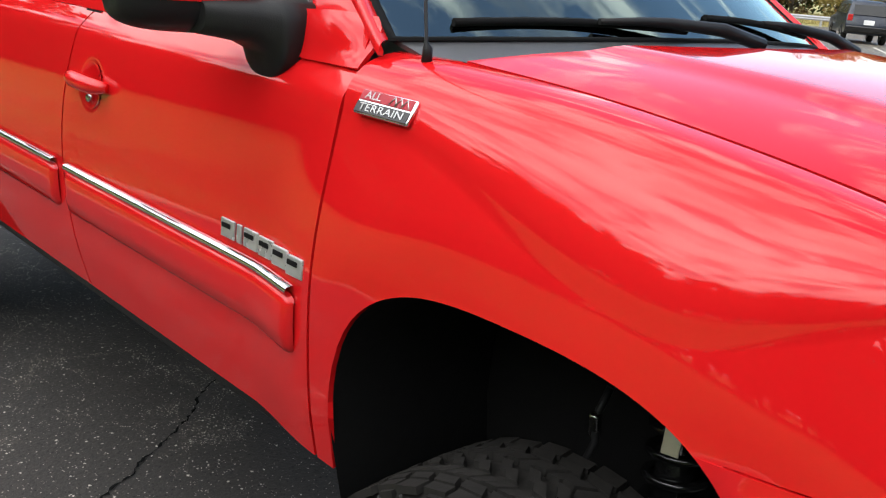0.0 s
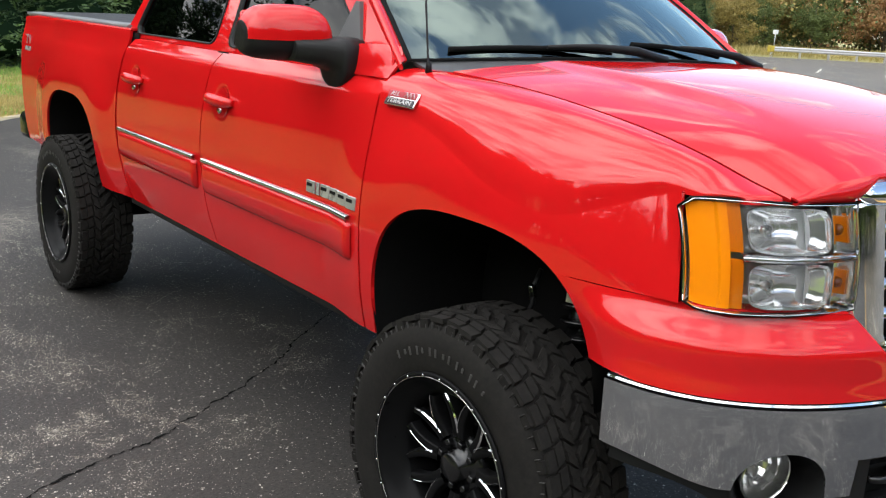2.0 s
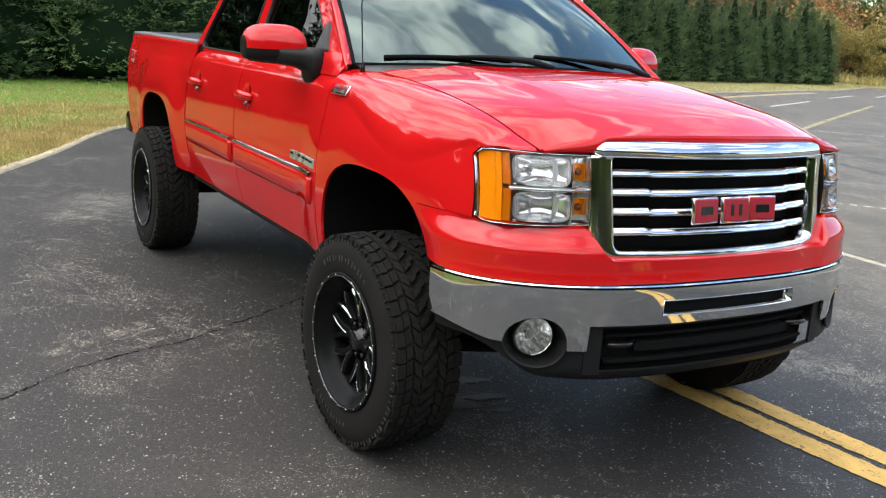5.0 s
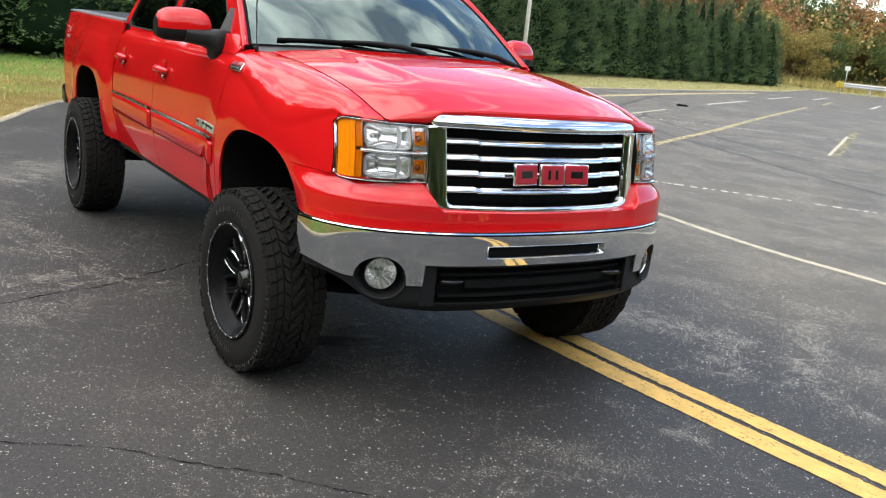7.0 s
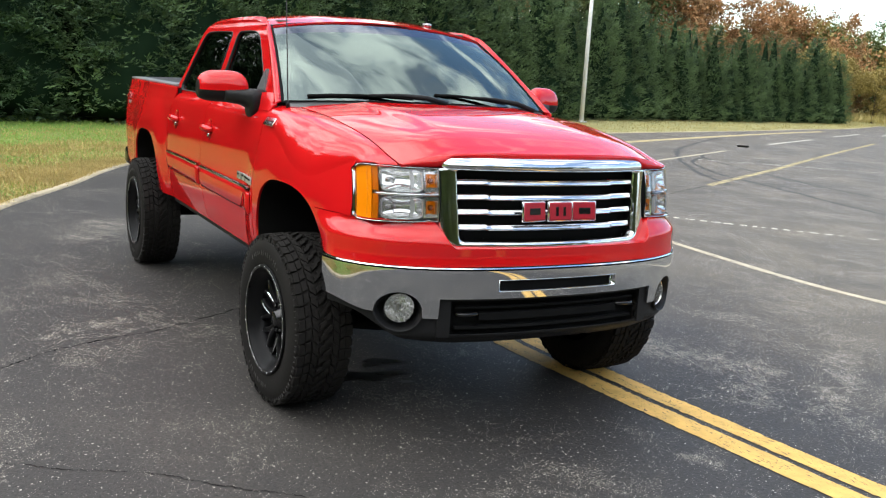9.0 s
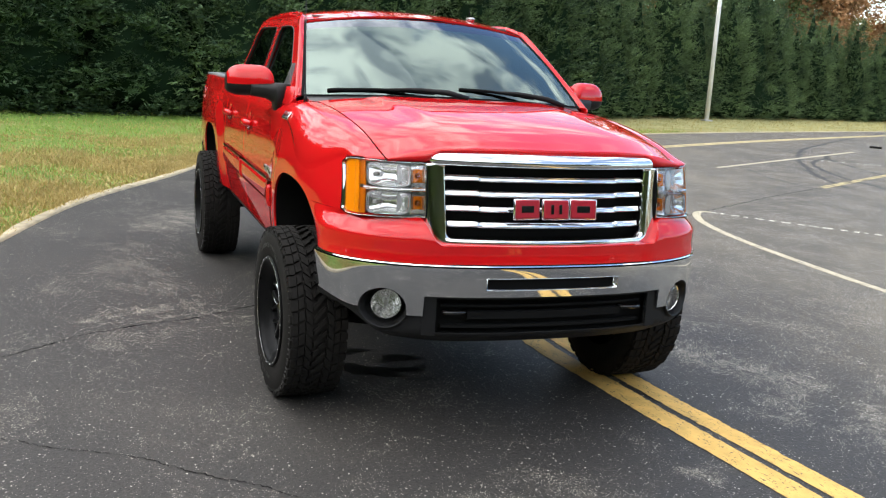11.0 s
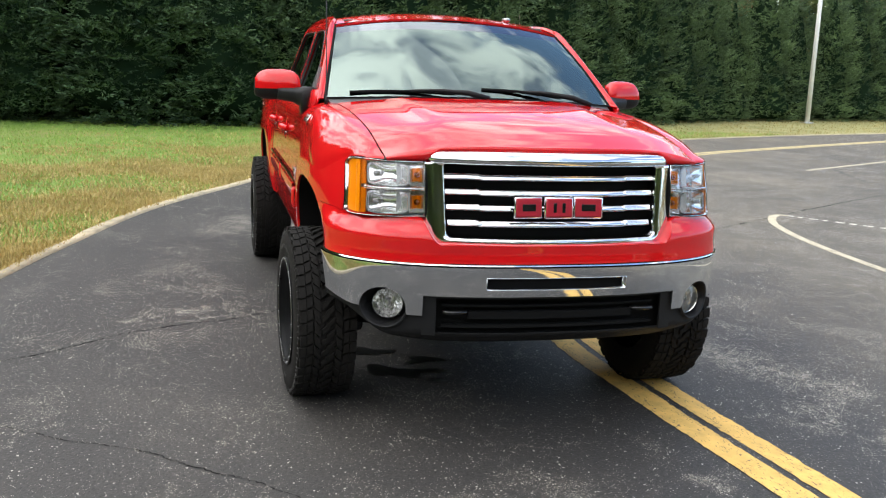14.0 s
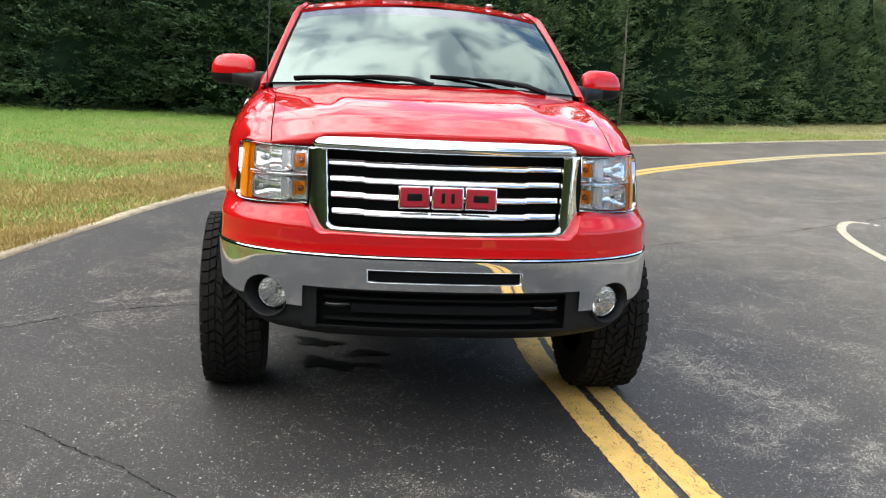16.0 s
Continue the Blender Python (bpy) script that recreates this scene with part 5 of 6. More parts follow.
def writing(text, size, m, material, parent, depth=0.003, stretch=1.0):
    cu = bpy.data.curves.new("letters", "FONT")
    cu.body, cu.size, cu.extrude = text, size, depth
    cu.align_x, cu.align_y = "CENTER", "CENTER"
    cu.resolution_u = 3
    tmp = new("tmp", cu)
    me = bpy.data.meshes.new_from_object(tmp.evaluated_get(bpy.context.evaluated_depsgraph_get()))
    bpy.data.objects.remove(tmp)
    me.transform(m @ Matrix.Diagonal((stretch, 1, 1, 1)))
    return part("lettering", me, material, parent)


def badges(sgn, door, fend):
    # bright name bars on the front door
    for k in range(6):
        w = 0.058 if k != 1 else 0.020
        x = -0.955 + (0.0 if k == 0 else 0.048 if k == 1 else 0.096 + (k - 2) * 0.066) + 0.02
        y = side_y(x, 1.075)
        b = part("name_bar", rbox(w, 0.007, 0.044, 0.003, pose(x, sgn * (y + 0.004), 1.075)), DECAL, door, "bright raised name bar")
        if w > 0.03:
            part("bar_slot", rbox(w * 0.6, 0.004, 0.011, 0.001, pose(x - 0.004, sgn * (y + 0.008), 1.082)), MATT_BLACK, b)
    m = pose(-0.452, sgn * (side_y(-0.45, 1.40) + 0.001), 1.425, 0, 0, 0)
    lean = pose(0, 0, 0, sgn * math.degrees(math.atan((side_y(-0.45, 1.40) - side_y(-0.45, 1.45)) / 0.05)), 0, 0)
    plate = part("fender_badge", rbox(0.155, 0.010, 0.050, 0.004, m @ lean), CHROME, fend, "chrome and black badge")
    part("badge_band", rbox(0.146, 0.004, 0.020, 0.001, m @ lean @ pose(0, sgn * 0.005, 0.012)), EMBLEM_RED, plate)
    part("badge_base", rbox(0.148, 0.004, 0.022, 0.001, m @ lean @ pose(0, sgn * 0.005, -0.012)), GLOSS_BLACK, plate)
    t = m @ lean @ (pose(0, sgn * 0.0068, 0, 90, 0, 0) if sgn < 0 else pose(0, sgn * 0.0068, 0, 90, 0, 180))
    writing("ALL", 0.021, t @ pose(-0.036, 0.012, 0), SATIN, plate, 0.0015, 1.3)
    writing("TERRAIN", 0.021, t @ pose(0.0, -0.012, 0), SATIN, plate, 0.0015, 1.5)
    for k in range(3):
        peak = tube([(0.012 + k * 0.017, 0.004, 0), (0.022 + k * 0.017, 0.020, 0), (0.032 + k * 0.017, 0.004, 0)], 0.0018, 5)
        peak.transform(t)
        part("badge_peak", peak, SATIN, plate)


def bed(sgn):
    stations = xs_for(-4.835, -2.90, (ARCH_R[0] - ARCH_R[1], ARCH_R[0] + ARCH_R[1]), 80)

    def low(x):
        u = abs((x - ARCH_R[0]) / ARCH_R[1])
        if u < 1:
            return arch_z(x, ARCH_R)
        return SILL + (0.04 if x < -4.2 else 0.0)
    rows = []
    for x in stations:
        zt = 1.512 - 0.012 * ease((-4.5 - x) / 0.4)
        row = []
        for s in steps(0, 1, 30):
            z = low(x) + (zt - low(x)) * s
            xx = x
            if x > -2.98:      # the front edge follows the cab
                f = (x + 2.98) / 0.08
                xx = -2.98 + f * (EDGE_C(min(z, 1.475)) - 0.018 + 2.98)
            y = side_y(xx, min(z, 1.40)) - 0.025 * ease((z - 1.36) / 0.14)
            row.append((xx, sgn * y, z))
        row += [(row[-1][0], row[-1][1] - sgn * d, zt + e) for d, e in ((0.006, 0.006), (0.03, 0.009), (0.10, 0.006))]
        rows.append(row)
    b = part("bed_side", sheet(rows, 0.012, flip=sgn > 0), RED, truck)
    rail = [(x, sgn * 0.915, 1.520) for x in steps(-4.82, -2.93, 12)]
    loops = [[(x, y + sgn * dy, z + dz) for dy, dz in ((0.03, -0.005), (0.028, 0.012), (-0.06, 0.016), (-0.08, -0.005))] for x, y, z in rail]
    part("bed_rail_cap", rings(loops, True), plain("rail_cap", (0.16, 0.165, 0.17), 0.45) if sgn < 0 else bpy.data.materials["rail_cap"], b, "grey plastic bed rail cap")
    # tail lamp and decal bars
    part("tail_lamp", rbox(0.05, 0.04, 0.42, 0.015, pose(-4.84, sgn * 0.93, 1.16)), TAIL_RED, b, "red tail lamp")
    t = pose(-4.645, sgn * (side_y(-4.645, 1.35) + 0.0015), 1.362, 90, 0, 0 if sgn < 0 else 180)
    writing("71", 0.085, t, DECAL, b, 0.0012, 1.5)
    for k in range(3):
        part("decal_bar", rbox(0.034, 0.003, 0.028, 0.0005, pose(-4.695 + 0.048 * k, sgn * (side_y(-4.645, 1.30) + 0.001), 1.308)), DECAL, b, "silver decal bar")
    return b


def tail():
    part("tailgate", rbox(0.06, 1.72, 0.60, 0.02, pose(-4.83, 0, 1.18)), RED, truck)
    bm = rbox(0.20, 1.96, 0.18, 0.04, pose(-4.93, 0, 0.78))
    part("rear_bumper", bm, GLOSS_BLACK, truck)
    cover = sheet([[(x, y, 1.536 + 0.012 * (1 - (y / 0.85) ** 2)) for y in steps(-0.86, 0.86, 12)] for x in steps(-4.80, -2.99, 10)], 0.02)
    part("bed_cover", cover, BLACK, truck, "black soft bed cover")
    part("bed_front", rbox(0.03, 1.8, 0.75, 0.005, pose(-2.99, 0, 1.12)), MATT_BLACK, truck)


def wheel(x, sgn, z=R_TYRE - 0.005):
    w = new("wheel")
    w.parent = truck
    w.matrix_basis = pose(x, sgn * 0.985, z, 0, 0, 0 if sgn < 0 else 180)
    tagged(w, "black milled wheel with a knobby off-road tyre")
    return w


def wheel_parts(w):
    prof = [(0.262, 0.150), (0.275, 0.160), (0.32, 0.172), (0.365, 0.174), (0.405, 0.164), (0.424, 0.148), (0.430, 0.120), (0.431, 0.0),
            (0.430, -0.120), (0.424, -0.148), (0.405, -0.164), (0.365, -0.174), (0.32, -0.172), (0.275, -0.160), (0.262, -0.150)]
    tyre = part("tyre", lathe(prof, 96), RUBBER, w)
    # tread blocks: zigzag centre ribs and shoulder lugs
    verts, faces = [], []

    def block(a0, a1, y0, y1, sk0, sk1, r0, r1, bev=0.9):
        base = len(verts)
        for r, sh in ((r0, 1.0), (r1, bev)):
            am, ym = (a0 + a1) / 2, (y0 + y1) / 2
            for a, y in ((a0 + sk0, y0), (a1 + sk0, y0), (a1 + sk1, y1), (a0 + sk1, y1)):
                aa, yy = am + (a - am) * sh, ym + (y - ym) * sh
                verts.append((r * math.cos(aa), yy, r * math.sin(aa)))
        for q in ((4, 5, 6, 7), (0, 1, 5, 4), (1, 2, 6, 5), (2, 3, 7, 6), (3, 0, 4, 7)):
            faces.append([base + i for i in q])
    N = 46
    p = 2 * math.pi / N
    for k in range(N):
        a = k * p
        for s in (-1, 1):
            long = 0.150 if k % 2 else 0.159
            block(a, a + p * 0.86, s * 0.118, s * long, s * 0.016, s * 0.024, 0.428, 0.4415, 0.95)
            block(a + p * 0.10, a + p * 0.92, s * 0.084, s * 0.115, s * -0.014, s * 0.016, 0.429, 0.4435, 0.95)
            block(a + p * 0.05, a + p * 0.62, s * 0.148, s * (0.1625 if k % 2 else 0.159), s * 0.024, s * 0.026, 0.405, 0.432 if k % 2 else 0.420)
            block(a + p * 0.45, a + p * 0.88, s * 0.046, s * 0.079, s * 0.050, s * -0.012, 0.430, 0.4450, 0.93)
            block(a + p * 0.95, a + p * 1.38, s * 0.040, s * 0.075, s * 0.044, s * -0.016, 0.430, 0.4445, 0.93)
        block(a + p * 0.06, a + p * 0.50, -0.034, 0.008, -0.034, 0.034, 0.430, 0.4455, 0.93)
        block(a + p * 0.56, a + p * 1.00, -0.010, 0.034, -0.034, 0.030, 0.430, 0.4450, 0.93)
    part("tread", raw("tread", verts, faces, False), RUBBER, tyre)
    verts, faces = [], []
    for k in range(2 * N):
        long = 0.018 if k % 2 else 0.011
        block(k * p / 2, k * p / 2 + 0.004, -0.1585, -0.1645, 0.0, 0.0, 0.408, 0.408 + long, 1.0)
    tagged(part("shoulder_ribs", raw("shoulder_ribs", verts, faces, False), WHITE_RUBBER, tyre), "pale scuffed ribs round the shoulder", kind="stuff")
    # pale raised bars where the sidewall is lettered
    for a0, cnt in ((60, 7), (235, 5)):
        for k in range(cnt * 2):
            a = radians(a0 + k * 4.75 + (0.8 if k % 2 else 0.0))
            m = Matrix.Rotation(-a, 4, "Y") @ pose(0.345, -0.1755, 0)
            part("sidewall_bar", rbox(0.024 if k % 3 else 0.015, 0.003, 0.007, 0.001, m), WHITE_RUBBER, tyre)
    rim = part("rim", lathe([(0.240, 0.14), (0.236, 0.0), (0.244, -0.10), (0.252, -0.140), (0.262, -0.152), (0.280, -0.160), (0.286, -0.168), (0.282, -0.176), (0.272, -0.175), (0.264, -0.164), (0.256, -0.152), (0.246, -0.142), (0.226, -0.122), (0.213, -0.106), (0.208, -0.090), (0.206, 0.0)], 80), RIM_BLACK, w)
    bead = lathe([(0.2725, -0.1755), (0.2715, -0.1772), (0.2705, -0.1755)], 80)
    part("milled_ring", bead, SATIN, rim)
    for k in range(24):
        a = 2 * math.pi * k / 24
        part("rim_bolt", rbox(0.007, 0.006, 0.007, 0.002, Matrix.Rotation(a, 4, "Y") @ pose(0.277, -0.1765, 0), 1), CHROME, rim)
    part("brake_disc", lathe([(0.05, 0.02), (0.17, 0.02), (0.17, 0.035), (0.05, 0.035)], 40), MATT_BLACK, rim)
    part("wheel_disc", lathe([(0.03, 0.02), (0.10, 0.03), (0.235, 0.06), (0.235, 0.08)], 40), MATT_BLACK, rim)
    hub = lathe([(0.001, -0.118), (0.036, -0.117), (0.043, -0.110), (0.046, -0.078), (0.085, -0.073), (0.098, -0.063), (0.10, 0.0)], 32)
    part("hub", hub, GLOSS_BLACK, rim)
    for k in range(8):
        a = 2 * math.pi * k / 8 + 0.2
        part("lug_nut", rbox(0.02, 0.03, 0.02, 0.005, Matrix.Rotation(a, 4, "Y") @ pose(0.068, -0.080, 0)), GLOSS_BLACK, rim)
    for k in range(8):
        for s in (-1, 1):
            a = 2 * math.pi * k / 8 + s * 0.085
            b = 2 * math.pi * k / 8 + s * 0.255
            p0 = Vector((0.085 * math.cos(a), -0.080, 0.085 * math.sin(a)))
            p1 = Vector((0.155 * math.cos(a - s * 0.02), -0.092, 0.155 * math.sin(a - s * 0.02)))
            p2 = Vector((0.208 * math.cos(b), -0.098, 0.208 * math.sin(b)))
            cur = [p0.lerp(p1, t).lerp(p1.lerp(p2, t), t) for t in steps(0, 1, 9)]
            rows = []
            for i, c in enumerate(cur):
                d = (cur[min(i + 1, 8)] - cur[max(i - 1, 0)]).normalized()
                side = d.cross(Vector((0, -1, 0))).normalized()
                hw = 0.016 - 0.005 * i / 8
                rows.append([c - side * hw + Vector((0, 0.035, 0)), c - side * hw, c - side * hw * 0.7 + Vector((0, -0.006, 0)), c + side * hw * 0.7 + Vector((0, -0.006, 0)), c + side * hw, c + side * hw + Vector((0, 0.035, 0))])
            spoke = part("spoke", sheet(rows), RIM_BLACK, rim)
            edge = []
            for i, c in enumerate(cur[1:], 1):
                d = (cur[min(i + 1, 8)] - cur[max(i - 1, 0)]).normalized()
                side = d.cross(Vector((0, -1, 0))).normalized() * s
                hw = 0.016 - 0.005 * i / 8
                edge.append([c + side * hw * 0.95 + Vector((0, -0.004, 0)), c + side * hw * 0.62 + Vector((0, -0.0085, 0))])
            part("milled_edge", sheet(edge, 0.0015), CHROME, spoke)


def underbody():
    ub = part("chassis", rbox(5.2, 1.06, 0.05, 0.01, pose(-2.2, 0, 0.715)), MATT_BLACK, truck, "black underbody")
    for sgn in (-1, 1):
        part("frame_rail", rbox(5.2, 0.09, 0.13, 0.015, pose(-2.1, sgn * 0.44, 0.63)), MATT_BLACK, ub)
        part("sill_edge", rbox(2.35, 0.05, 0.035, 0.01, pose(-1.72, sgn * 0.935, 0.648)), BLACK, ub)
        part("lower_arm", rbox(0.30, 0.42, 0.05, 0.02, pose(-0.02, sgn * 0.60, 0.40, sgn * 8)), MATT_BLACK, ub)
        part("knuckle", rbox(0.14, 0.10, 0.34, 0.03, pose(0.0, sgn * 0.78, 0.50)), GLOSS_BLACK, ub)
        shock = tube([(0.09, sgn * 0.70, 0.46), (0.07, sgn * 0.68, 0.75), (0.06, sgn * 0.66, 1.05)], [0.035, 0.045, 0.03], 14)
        part("shock_absorber", shock, GLOSS_BLACK, ub)
        coil = [(0.075 + 0.062 * math.cos(t), sgn * 0.675 + 0.062 * math.sin(t), 0.70 + 0.05 * t / (2 * math.pi)) for t in steps(0, 10 * math.pi, 70)]
        part("coil_spring", tube(coil, 0.010, 6), GLOSS_BLACK, ub)
        part("brake_hose", tube([(-0.07, sgn * 0.72, 0.96), (-0.08, sgn * 0.74, 0.90), (-0.065, sgn * 0.75, 0.86), (-0.09, sgn * 0.76, 0.78), (-0.05, sgn * 0.78, 0.62)], 0.008, 8), BLACK, ub)
        part("hose_fitting", rbox(0.02, 0.02, 0.05, 0.005, pose(-0.075, sgn * 0.745, 0.89, 10)), SATIN, ub)
        part("shock_label", rbox(0.004, 0.032, 0.060, 0.001, pose(0.090, sgn * 0.748, 0.935, 0, -8, sgn * 78)), plain("paper_label", (0.55, 0.52, 0.38), 0.7) if sgn < 0 else bpy.data.materials["paper_label"], ub, "pale paper label on the shock")
        part("leaf_spring", rbox(1.3, 0.06, 0.05, 0.02, pose(REAR_AXLE, sgn * 0.55, 0.52)), MATT_BLACK, ub)
    part("front_crossmember", rbox(0.35, 0.95, 0.12, 0.03, pose(0.05, 0, 0.44)), MATT_BLACK, ub)
    part("front_skid", rbox(0.5, 0.8, 0.03, 0.01, pose(0.52, 0, 0.50, 0, -8, 0)), MATT_BLACK, ub)
    part("rear_axle", tube([(REAR_AXLE, y, 0.44) for y in (-0.85, -0.2, 0.2, 0.85)], [0.045, 0.055, 0.055, 0.045], 14), MATT_BLACK, ub)
    part("differential", rbox(0.30, 0.34, 0.30, 0.1, pose(REAR_AXLE, 0, 0.45)), MATT_BLACK, ub)
    part("exhaust", tube([(-0.9, -0.30, 0.60), (-2.2, -0.34, 0.58), (-2.9, -0.36, 0.60), (-3.3, -0.62, 0.66)], 0.035, 12), SATIN, ub)
    part("engine_block", rbox(0.75, 1.05, 0.5, 0.05, pose(0.15, 0, 1.05)), MATT_BLACK, ub)
    part("firewall", rbox(0.05, 1.75, 0.75, 0.02, pose(-0.62, 0, 1.08)), MATT_BLACK, ub)
    part("radiator", rbox(0.05, 1.25, 0.55, 0.02, pose(0.62, 0, 1.0)), MATT_BLACK, ub)
    part("floor_pan", rbox(2.3, 1.78, 0.05, 0.01, pose(-1.75, 0, 0.80)), MATT_BLACK, ub)


def cabin():
    d = part("dashboard", rbox(0.45, 1.6, 0.30, 0.09, pose(-0.68, 0, 1.40)), CABIN, truck)
    part("steering_wheel", tube([(-1.02 - 0.19 * 0.4 * math.sin(t), 0.40 + 0.19 * math.cos(t), 1.42 + 0.19 * math.sin(t)) for t in steps(0, 2 * math.pi, 28)], 0.016, 8, False), BLACK, d)
    for sgn in (-1, 1):
        s = part("front_seat", rbox(0.5, 0.52, 0.18, 0.06, pose(-1.35, sgn * 0.40, 1.05)), CABIN, truck)
        part("backrest", rbox(0.16, 0.50, 0.62, 0.07, pose(-1.62, sgn * 0.40, 1.40, 0, -12, 0)), CABIN, s)
        part("headrest", rbox(0.10, 0.27, 0.19, 0.045, pose(-1.74, sgn * 0.40, 1.79, 0, -8, 0)), CABIN, s)
    part("rear_seat", rbox(0.2, 1.4, 0.7, 0.08, pose(-2.55, 0, 1.35, 0, -10, 0)), CABIN, truck)
    part("headliner", rbox(1.3, 1.34, 0.02, 0.008, pose(-1.98, 0, 2.0)), CABIN, truck)
    part("rear_view_mirror", rbox(0.03, 0.24, 0.07, 0.012, pose(-1.13, 0.0, 1.90)), MATT_BLACK, truck)
    part("paper_card", rbox(0.10, 0.16, 0.004, 0.001, pose(-0.62, 0.02, 1.558, 0, -8, 10)), plain("paper", (0.6, 0.58, 0.42), 0.7), truck, "pale paper lying on the dashboard")
    for sgn in (-1, 1):
        part("door_card", rbox(2.25, 0.03, 0.68, 0.01, pose(-1.72, sgn * 0.86, 1.12)), MATT_BLACK, truck)


def gap_strips(sgn):
    # black backing added behind the panel gaps in place of their shade
    for edge, z1 in ((EDGE_A, 1.45), (EDGE_B, BELT), (EDGE_C, 1.50)):
        rows = []
        for z in steps(SILL + 0.01, z1, 24):
            x = edge(min(z, BELT))
            y = side_y(x, min(z, 1.44)) - 0.026
            rows.append([(x - 0.05, sgn * y, z), (x + 0.05, sgn * y, z)])
        part("gap_backing", sheet(rows, 0.004, flip=sgn < 0), MATT_BLACK, truck)


def pillar_foot(sgn):
    """The smooth corner panel between door, pillar and fender."""
    rows = []
    for s in steps(0, 1, 14):
        row = []
        for v in steps(0, 0.44, 12):
            rear = Vector((-0.800, 0.944, 1.470)).lerp(Vector((-0.905, 0.888, 1.68)), v)
            front = Vector((smooth_line([(0, -0.586), (0.35, -0.592), (0.6, -0.68), (1, -0.835)], v), smooth_line([(0, 0.944), (0.35, 0.890), (1, 0.838)], v), smooth_line([(0, 1.470), (0.35, 1.545), (0.6, 1.600), (1, 1.69)], v)))
            p = rear.lerp(front, s) + Vector((0.35, 0.8, 0.3)) * 0.022 * math.sin(math.pi * s) * ease(v / 0.35)
            row.append((p.x, sgn * (p.y + 0.001), p.z))
        rows.append(row)
    part("pillar_foot", sheet(rows, 0.01, flip=sgn < 0), RED, truck)


# ---- assemble the pickup ----
for sgn in (-1, 1):
    fend = fender(sgn)
    fd = door_panel("front_door", EDGE_A, EDGE_B, sgn)
    rd = door_panel("rear_door", EDGE_B, EDGE_C, sgn)
    handle(-1.69, sgn, fd)
    handle(-2.67, sgn, rd)
    moulding(-1.845, -0.635, sgn, fd)
    moulding(-2.88, -1.925, sgn, rd)
    badges(sgn, fd, fend)
    gap_strips(sgn)
    pillar_foot(sgn)
    liner(ARCH_F, sgn, 0.56)
    liner(ARCH_R, sgn, 0.60)
    window_band(sgn)
    bed(sgn)
    headlamp(sgn)
    mirror(sgn)
tail()
roof_panel()
cab_glass()
hood()
wipers()
fascia()
bumper()
grille()
underbody()
cabin()
part("antenna", tube([(-0.47, -0.882, 1.50), (-0.47, -0.882, 1.53), (-0.475, -0.882, 1.54), (-0.60, -0.875, 2.32)], [0.011, 0.009, 0.0035, 0.0025], 8), BLACK, truck, "thin black whip antenna")
ra = part("roof_antenna", rbox(0.085, 0.040, 0.028, 0.011, pose(-1.52, 0.475, 2.062)), SATIN, truck, "small pale roof antenna base")
part("rod", tube([(-1.53, 0.475, 2.06), (-1.545, 0.475, 2.125)], [0.005, 0.003], 6), MATT_BLACK, ra)
w = wheel(0.0, -1)
w.matrix_basis = pose(0.0, -0.985, R_TYRE - 0.005, 0, 0, 2.5)
w.scale = (1.0, 0.9, 1.0)
wheel_parts(w)
for x, sgn in ((0.0, 1), (REAR_AXLE, -1), (REAR_AXLE, 1)):
    c = copy_thing(w, pose(x, 0.935 if x == 0.0 else sgn * 0.985, R_TYRE - 0.005, 0, 0, (0 if sgn < 0 else 180) + (2.5 if x == 0.0 else 0)))

# ---- trees, grass and far things ----


def leaf_mesh(name, bases, dirs, lens, widths, rng, curl=0.3):
    """One mesh of many small leaves, each a folded diamond of two triangles."""
    n = len(bases)
    d = dirs / (np.linalg.norm(dirs, axis=1, keepdims=True) + 1e-9)
    s = np.cross(d, rng.normal(size=(n, 3)))
    s /= np.linalg.norm(s, axis=1, keepdims=True) + 1e-9
    up3 = np.cross(s, d)
    L, W = lens[:, None], widths[:, None]
    V = np.stack([bases, bases + d * L * 0.5 + s * W + up3 * W * curl, bases + d * L, bases + d * L * 0.5 - s * W + up3 * W * curl], 1).reshape(-1, 3)
    k = np.arange(n)[:, None] * 4
    F = np.concatenate([k + [0, 1, 2], k + [0, 2, 3]], 1).reshape(-1, 3)
    me = bpy.data.meshes.new(name)
    me.vertices.add(len(V))
    me.vertices.foreach_set("co", V.ravel())
    me.loops.add(F.size)
    me.loops.foreach_set("vertex_index", F.ravel())
    me.polygons.add(len(F))
    me.polygons.foreach_set("loop_start", np.arange(len(F)) * 3)
    me.update(calc_edges=True)
    return me


